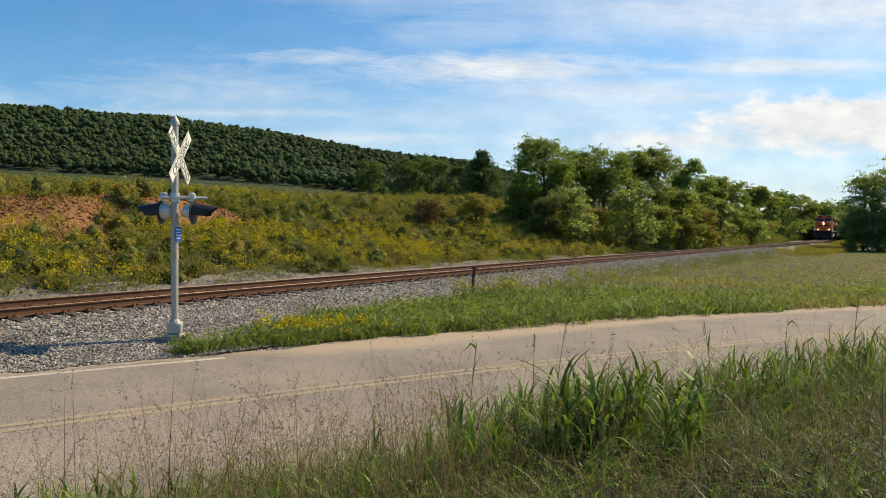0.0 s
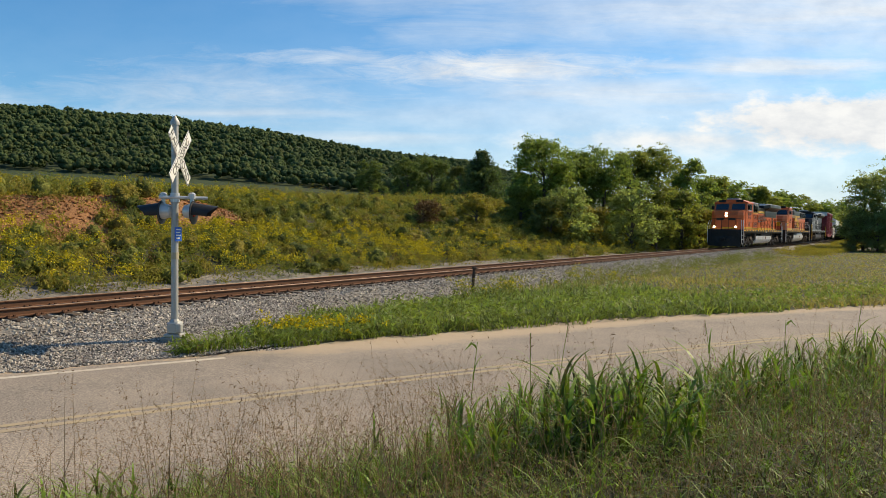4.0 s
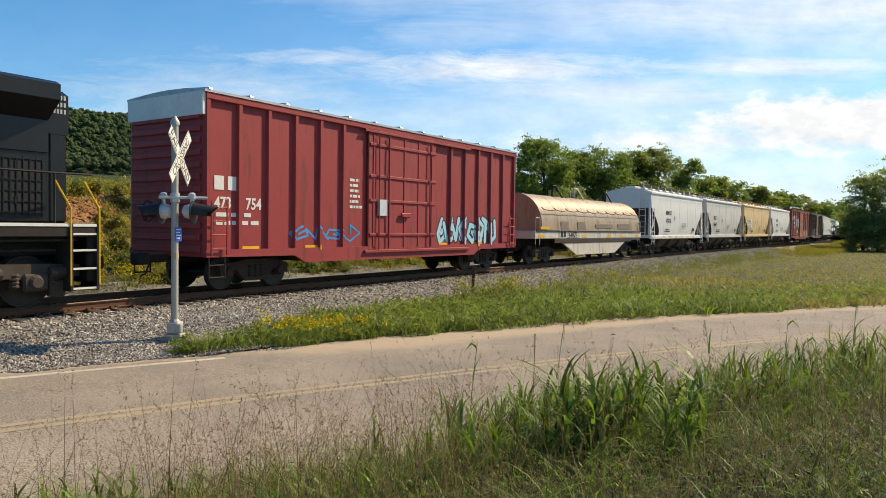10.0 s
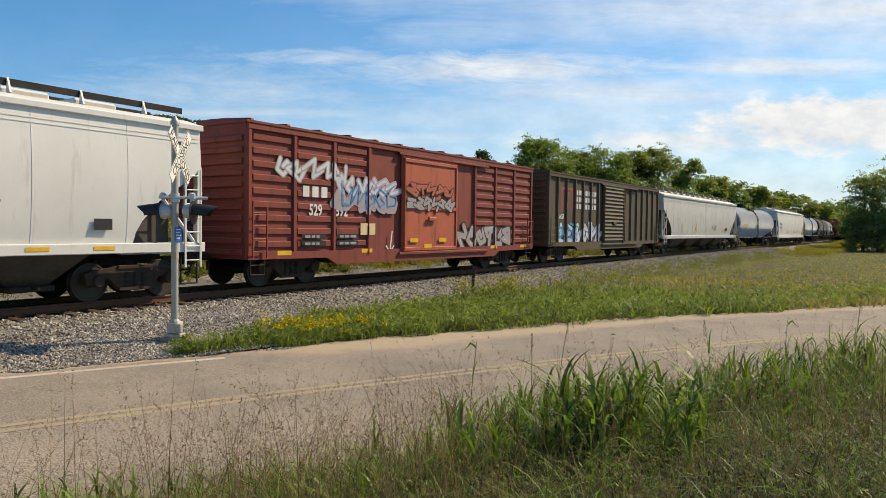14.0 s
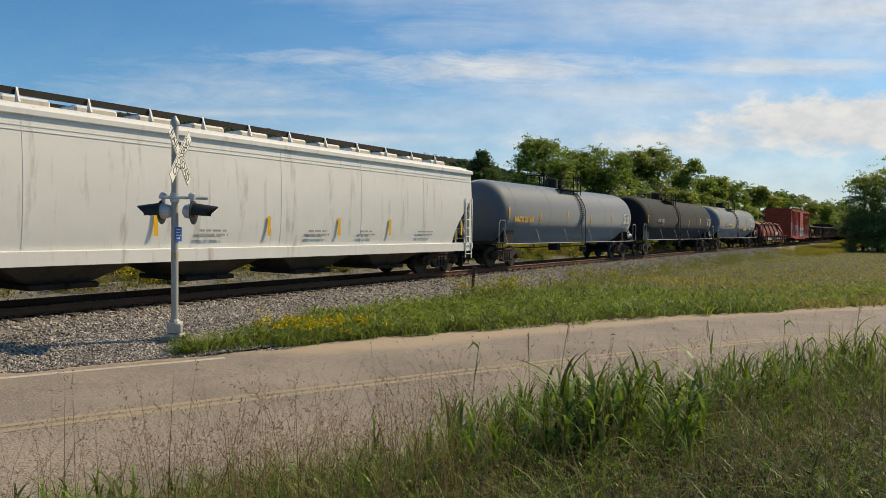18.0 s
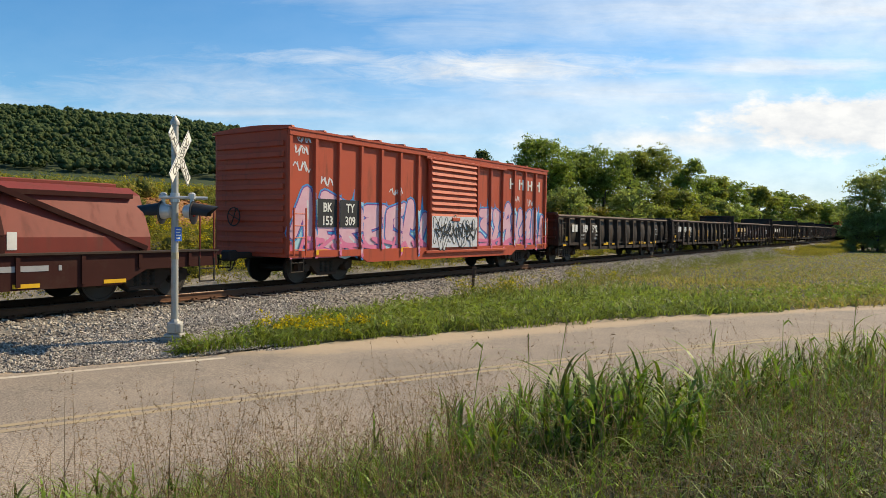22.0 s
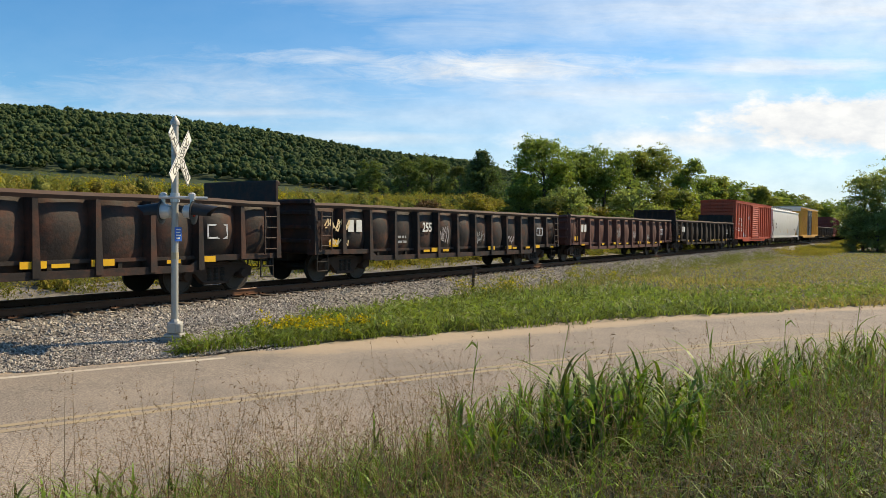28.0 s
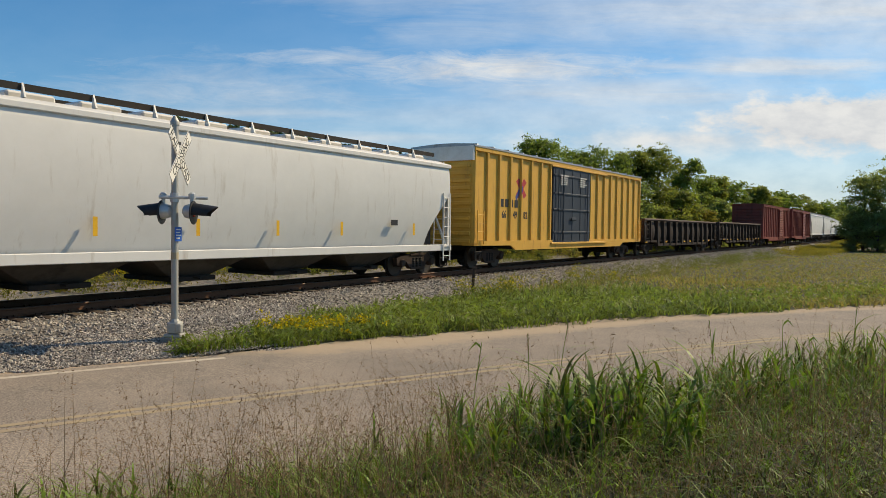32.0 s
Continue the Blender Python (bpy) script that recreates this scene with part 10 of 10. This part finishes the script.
    for car, rr, xx, plate in ((o, 1.48, 6.55, SIGN_RED), (q, 1.39, 6.1, GREY_TEXT), (r, 1.40, 6.25, GREY_TEXT), (s, 1.36, 5.0, SIGN_RED)):
        yy = -rr - 0.012
        for x0, x1, z0, z1 in ((xx, xx + 1.15, 2.50, 2.52), (xx, xx + 1.15, 1.98, 2.0), (xx, xx + 0.02, 2.0, 2.50), (xx + 1.13, xx + 1.15, 2.0, 2.50), (xx + 0.56, xx + 0.58, 2.0, 2.50)):
            part("data_frame", Shape().box(x0, x1, yy - 0.003, yy, z0, z1), WHITE, car)
        for c0, sd in ((xx + 0.06, 77), (xx + 0.63, 78)):
            bars(car, c0, yy, 2.41, 0.44, 6, 0.075, WHITE, sd, 0.6, "data_stencil")
        e = 6.68 if car is not s else 6.02
        part("hazard_placard", Shape().plate([(e, 1.19), (e + 0.22, 1.41), (e, 1.63), (e - 0.22, 1.41)], -1.49, -1.475), plate, car, "diamond-shaped hazard placard")
        part("placard_mark", Shape().plate([(e - 0.13, 1.38), (e + 0.13, 1.38), (e + 0.13, 1.45), (e - 0.13, 1.45)], -1.496, -1.491), WHITE if plate is SIGN_RED else DARK, car)
    around_tank(s, 1.36, 2.28, "METHYL METHACRYLATE", 4.72, 16.0, 0.175)
    around_tank(s, 1.36, 2.28, "MONOMER STABILIZED", 4.80, 9.5, 0.175)
    panel(s, "warning_label", 1.62, 2.66, 1.64, 1.88, -1.366, YELLOW, "faded yellow warning label")
    bars(s, 1.70, -1.371, 1.80, 0.9, 2, 0.11, DARK, 31, 0.3)
    panel(s, "placard_patch", 4.05, 4.6, 1.66, 1.92, -1.366, DARK, "small black notice with white lines")
    for x0 in (4.10, 4.34):
        panel(s, "placard_line", x0, x0 + 0.20, 1.70, 1.88, -1.371, SPRAY_WHITE)
    for k, (x0, x1, p0, p1) in enumerate(((-6.6, -4.7, 52, 78), (-4.2, -2.9, 60, 80), (-0.4, 1.5, 58, 82), (1.6, 3.6, 60, 76), (4.2, 6.2, 54, 78))):
        rust_stain(s, 1.36, 2.28, x0, x1, p0, p1, 40 + k)
    for k, (x0, x1) in enumerate(((-5.2, -4.9), (-3.6, -3.4), (2.2, 2.5), (4.9, 5.1), (5.5, 5.75))):
        rust_stain(s, 1.36, 2.28, x0, x1, 30 + 3 * k, 62, 60 + k)
    # red coil car and box car with bright graffiti
    t = coil_car("coil_car", 15.0, COIL_RED, COIL_RED, "oxide-red coil car with peaked cover and black frame", True)
    text(t, "631669", -3.35, -1.485, 0.62, 0.36, SPRAY_WHITE)
    letter_bars(t, -4.15, 0.64, -1.485, 2, 0.26, 0.28, 0.08, SPRAY_WHITE)
    for q, (lw, lh) in enumerate(((0.30, 0.30), (0.24, 0.22), (0.08, 0.30), (0.08, 0.30), (0.26, 0.31), (0.26, 0.31), (0.10, 0.31), (0.26, 0.31), (0.22, 0.31), (0.26, 0.31))):
        x0 = 0.7 + 0.235 * q
        part("cover_lettering", Shape().box(x0, x0 + lw * 0.7, -1.262, -1.252, 1.16, 1.16 + lh * 1.1), WHITE, t, "white brand lettering as plain bars")
    for x in (-5.0, -4.1, -1.6, 1.4, 2.8, 4.6):
        panel(t, "reflective_strip", x, x + 0.5, 0.44, 0.52, -1.487, YELLOW)
    bars(t, 0.2, -1.485, 0.75, 5.5, 1, 0.22, GREY_TEXT, 14)
    couple(t, 221.6, 236.3)
    u = box_car("box_car", 15.8, 0.56, 4.29, BOX_BRICK, BOX_BRICK, "brick-red box car with pink graffiti along its side", (-1.4, 1.85), 8, "slats", None)
    xs = RIBS[u.name][0]
    for q, xx in enumerate((4.75, 5.55, 6.35, 7.1)):
        part("emblem_lettering", Shape().box(xx - 0.22, xx - 0.10, -1.452, -1.442, 3.28, 3.72).box(xx + 0.10, xx + 0.22, -1.452, -1.442, 3.28, 3.72).box(xx - 0.10, xx + 0.10, -1.468, -1.462, 3.46 + 0.06 * (q % 2), 3.54 + 0.06 * (q % 2)), WHITE, u)
    # broad sprayed ground, then the row of forms
    rng = random.Random(5)
    ground = [oval(-7.2 + 0.55 * q, 1.5 + rng.uniform(-0.1, 0.15), 0.62, rng.uniform(0.62, 0.85)) for q in range(11)]
    spray(u, [[(-7.85, 0.74), (-1.45, 0.74), (-1.45, 1.35), (-7.85, 1.35)], [(1.9, 0.74), (7.85, 0.74), (7.85, 1.5), (1.9, 1.5)]], PINK, 0, label="pink sprayed ground")
    spray(u, ground + [oval(2.4 + 0.5 * q, 1.7, 0.5, rng.uniform(0.6, 0.85)) for q in range(11)], SPRAY_TEAL, 1, label="pale blue sprayed ground")
    spikes = []
    for q in range(22):
        bx = -7.4 + 0.62 * q + (2.6 if q > 9 else 0)
        if bx < 7.4:
            spikes.append([(bx, 1.7), (bx + 0.34, 1.7), (bx + rng.uniform(0.05, 0.4), rng.uniform(2.35, 2.85))])
    spray(u, spikes, SPRAY_BLUE, 2)
    wild_style(u, -7.6, -1.6, 0.95, 2.45, 6, 0.38, [(SPRAY_BLUE, 0.16), (SPRAY_PURPLE, 0.07), (PALE_PINK, 0.0)], 111, shine=SPRAY_WHITE, start=3)
    wild_style(u, 2.2, 7.5, 0.95, 2.40, 6, 0.34, [(SPRAY_BLUE, 0.15), (SPRAY_PURPLE, 0.07), (PALE_PINK, 0.0)], 112, shine=SPRAY_WHITE, start=3)
    wild_style(u, -7.4, -1.6, 0.80, 1.35, 6, 0.12, [(PINK, 0.0)], 113, start=42)
    wild_style(u, 2.2, 7.4, 0.80, 1.30, 5, 0.12, [(PINK, 0.0)], 114, start=42)
    spray(u, [[(-1.28, 0.95), (1.73, 0.95), (1.73, 2.05), (-1.28, 2.05)]], SPRAY_WHITE, 0, flat=-1.601)
    wild_style(u, -1.2, 1.5, 1.0, 1.95, 9, 0.10, [(DARK, 0.06), (SPRAY_WHITE, 0.0)], 118, flat=-1.603)
    wild_style(u, -1.1, 1.6, 1.3, 1.8, 7, 0.06, [(DARK, 0.0)], 119, flat=-1.603, start=30)
    spray(u, [[(-6.85, 1.62), (-4.95, 1.62), (-4.95, 2.42), (-6.85, 2.42)]], DARK, 44, label="black painted panel", name="black_patch")
    bay_text(u, ["BK", "TY"], 1, 2.06, 0.36, WHITE, 48)
    bay_text(u, ["153", "309"], 1, 1.68, 0.36, WHITE, 48)
    for q, (tx, tz) in enumerate(((-7.6, 3.55), (-7.6, 3.1), (-6.6, 2.75), (-3.4, 2.6), (-7.5, 3.85), (4.9, 2.75), (6.2, 2.6))):
        scrawl(u, tx, tz, 0.5, 0.35, SPRAY_WHITE, 160 + q, loops=7)
    for x in (-6.9, -3.0, 5.0, 6.9):
        spray(u, [[(x, 0.84), (x + 0.55, 0.84), (x + 0.55, 0.98), (x, 0.98)]], YELLOW, 60, name="reflective_strip")
    couple(u, 238.75, 254.6)
    # nine gondolas
    gon = [(255.85, 272.4, GON_BLACK, 2.4, "189582"), (273.5, 289.9, GON_BLACK, 2.4, "189450"), (291.2, 307.5, GON_RUST, 2.88, "189054"), (308.7, 325.0, GON_BLACK, 2.88, "189078"),
           (326.2, 342.4, GON_RUST, 2.88, ""), (343.5, 359.9, GON_RUST, 2.88, ""), (361.2, 377.3, GON_RUST, 2.40, ""), (378.6, 394.7, GON_BROWN, 2.30, ""), (395.8, 412.3, GON_BLACK, 2.98, "")]
    for z, (c0, c1, paint, end, number) in enumerate(gon):
        label = {GON_BLACK: "black open gondola with dented sides", GON_RUST: "rusty dark brown gondola with bulging panels", GON_BROWN: "red-brown rusty gondola with bulging panels"}[paint]
        v = gondola("gondola", c1 - c0, paint, label, end, 200 + z)
        if number:
            bay = 16.3 / 13
            ink = CREAM if z == 2 else WHITE
            for q, words in enumerate((number[:3], number[3:])):
                text(v, words, -8.15 + bay * (2.5 + q), -1.462, 1.47, 0.52, ink, centre=True, squeeze=0.85)
            text(v, "LD LMT", -8.15 + bay * 2.15, -1.455, 1.28, 0.12, GREY_TEXT)
            text(v, "LT WT", -8.15 + bay * 2.15, -1.455, 1.10, 0.12, GREY_TEXT)
            bars(v, -8.15 + bay * 3.5, -1.455, 1.28, 0.4, 2, 0.18, GREY_TEXT, z)
        letter_bars(v, -8.15 + (16.3 / 13) * 1.25, 1.48, -1.462, 2, 0.25, 0.36, 0.12, YELLOW if z in (2, 4) else WHITE)
        panel(v, "reflective_panel", -7.4, -7.0, 1.05, 1.25, -1.462, YELLOW)
        for x in (-4.36, -1.86, 0.65, 3.16) if z == 1 else (-2.3, 1.6, 3.0, 5.6):
            if z == 1:
                panel(v, "reflective_strip", x - 0.05, x + 0.05, 1.15, 1.65, -1.565, YELLOW, "upright yellow reflector on a post")
            else:
                panel(v, "reflective_strip", x, x + 0.5, 0.80, 0.94, -1.512, YELLOW)
        part("emblem_frame", Shape().box(5.9, 6.5, -1.468, -1.462, 1.35, 1.39).box(5.9, 6.5, -1.468, -1.462, 1.66, 1.70).box(5.9, 5.94, -1.468, -1.462, 1.35, 1.7).box(6.46, 6.5, -1.468, -1.462, 1.35, 1.7).box(6.18, 6.22, -1.468, -1.462, 1.35, 1.7), SPRAY_WHITE, v)
        if z == 6:
            scrawl(v, -7.55, 1.45, 1.0, 0.45, CREAM, 420, flat=-1.47, loops=9, thick=0.045)
            scrawl(v, -7.35, 1.05, 0.7, 0.30, CREAM, 421, flat=-1.47, loops=7, thick=0.04)
            text(v, "255", -8.15 + (16.3 / 13) * 4.5, -1.462, 1.50, 0.44, WHITE, centre=True, squeeze=0.85)
            bars(v, -8.15 + (16.3 / 13) * 3.2, -1.455, 1.28, 0.7, 2, 0.16, GREY_TEXT, 66)
        if paint is not GON_BLACK and z != 5:
            for w in range(3):
                scrawl(v, -1.9 + 2.5 * w, 1.0, 0.7, 0.8 - 0.2 * w, (SPRAY_FADED, GREY_TEXT)[(w + z) % 2], 300 + 5 * z + w, flat=-1.462, loops=9, thick=0.026)
        couple(v, c0, c1)
    # brick-red box car, white hopper, yellow box car
    w = box_car("box_car", 16.0, 0.62, 4.25, BOX_BRICK, BOX_BRICK, "brick-red box car with slatted door", (-1.55, 1.6), 8, "slats", None)
    bay_text(w, ["A G", "R"], 1, 2.45, 0.42, WHITE)
    bay_text(w, ["77", "798"], 1, 1.98, 0.42, WHITE)
    spray(w, [oval(-4.6, 1.15, 0.5, 0.32), oval(-4.0, 1.05, 0.45, 0.26), oval(-4.9, 1.55, 0.3, 0.12), oval(-3.5, 1.6, 0.18, 0.16)], SPRAY_FADED, 1, label="faded pale sprayed patch")
    wild_style(w, -5.0, -3.6, 0.9, 1.5, 3, 0.05, [(GREY_TEXT, 0.0)], 170, start=3)
    scrawl(w, -7.7, 1.6, 1.2, 0.4, SPRAY_WHITE, 172, loops=9)
    scrawl(w, -2.55, 2.5, 0.5, 0.6, SPRAY_WHITE, 173, loops=7)
    spray(w, [[(-7.7, 0.9), (-6.95, 0.9), (-6.95, 1.02), (-7.7, 1.02)], [(-2.7, 0.9), (-2.2, 0.9), (-2.2, 1.02), (-2.7, 1.02)], [(5.2, 0.9), (5.7, 0.9), (5.7, 1.02), (5.2, 1.02)]], YELLOW, 60, name="reflective_strip")
    bars(w, -6.6, -1.447, 1.72, 0.8, 2, 0.17, WHITE, 21)
    bars(w, -5.6, -1.447, 1.72, 0.7, 2, 0.17, WHITE, 29)
    couple(w, 413.05, 429.1)
    x = covered_hopper("covered_hopper", 18.0, HOPPER_CLEAN, "long white rounded covered hopper", bays=4, eave=3.85, top=4.15, sill=1.05, long_cut=1.3, seams=False)
    text(x, "SSPX", -7.2, -1.535, 2.25, 0.27, DARK)
    text(x, "11007", -7.25, -1.535, 1.9, 0.27, DARK)
    for z in (-4.5, -2.0, 0.5, 3.0, 6.6):
        panel(x, "reflective_strip", z, z + 0.1, 1.4, 1.8, -1.53, YELLOW)
    bars(x, 2.5, -1.50, 1.0, 1.4, 2, 0.08, DARK, 22)
    panel(x, "placard_patch", 5.4, 5.75, 1.72, 1.9, -1.53, DARK)
    couple(x, 430.15, 448.15)
    y = box_car("box_car", 18.8, 0.72, 4.78, BOX_YELLOW, GALV_ROOF, "tall yellow box car with blue-black double doors", (-2.6, 1.7), 10, "plug", None, door_paint=BLUE_DOOR)
    spray(y, [[(-6.0, 3.05), (-5.75, 2.9), (-5.05, 3.6), (-5.3, 3.75)], [(-6.0, 3.6), (-5.75, 3.75), (-5.05, 3.05), (-5.3, 2.9)]], SIGN_RED, 1, name="emblem", label="crossed-bar emblem")
    spray(y, [[(-6.05, 2.95), (-5.95, 2.8), (-5.45, 3.3), (-5.55, 3.45)]], SIGN_BLUE, 3, name="emblem")
    bay_text(y, ["66", "49", "82"], 2, 2.05, 0.42, DARK)
    letter_bars(y, -7.3, 2.5, -1.449, 4, 0.26, 0.32, 0.14, DARK)
    bars(y, -1.9, -1.60, 4.1, 0.9, 5, 0.1, WHITE, 23)
    bars(y, 0.3, -1.60, 4.1, 0.9, 5, 0.1, WHITE, 24)
    part("end_panel", Shape().box(-9.49, -9.40, -1.5, 1.5, 4.2, 4.75), WHITE, y, "bare steel upper end")
    couple(y, 449.7, 468.55)
    # the tail of what comes into sight
    for c0, c1 in ((469.3, 486.2), (487.3, 503.6)):
        couple(gondola("gondola", c1 - c0, GON_BLACK, "black open gondola with dented sides", 2.3, int(c0)), c0, c1)
    for c0, c1 in ((504.9, 521.0), (522.6, 538.8)):
        couple(box_car("box_car", 15.9, 0.56, 4.29, BOX_OXIDE, BOX_OXIDE, "dark oxide-red box car", (0.8, 3.4), 8, "slats", None), c0, c1)
    first = covered_hopper("covered_hopper", 17.0, HOPPER_CLEAN, "white covered hopper with black roofwalk, far down the train", bays=3, long_cut=1.4)
    couple(first, 540.2, 557.2)
    for z in range(1, 5):
        couple(copy_thing(first, Matrix.Identity(4)), 540.2 + 18.2 * z, 557.2 + 18.2 * z)


build_train()


def along(t):
    """How far the train has run past its place at ten seconds."""
    return 21.0175 * (t - 10) - 0.5 * 0.051907 * (t - 10) ** 2


def car_pose(centre, t):
    s = centre - along(t)
    x, y, a = track_at(s)
    return pose(x, y, rail_z(s), 0, 0, math.degrees(a))


def motions():
    for p, x, y, z, seed in STALKS:
        walk(p, [(t, pose(x, y, z, 1.2 * math.sin(1.9 * t + seed), 1.6 * math.sin(1.3 * t + 2.1 * seed), 0)) for t in np.arange(0.0, 32.01, 0.8)])
    for car, centre in CARS:
        walk(car, [(t, car_pose(centre, t)) for t in np.arange(0.0, 32.01, 0.8)])


motions()
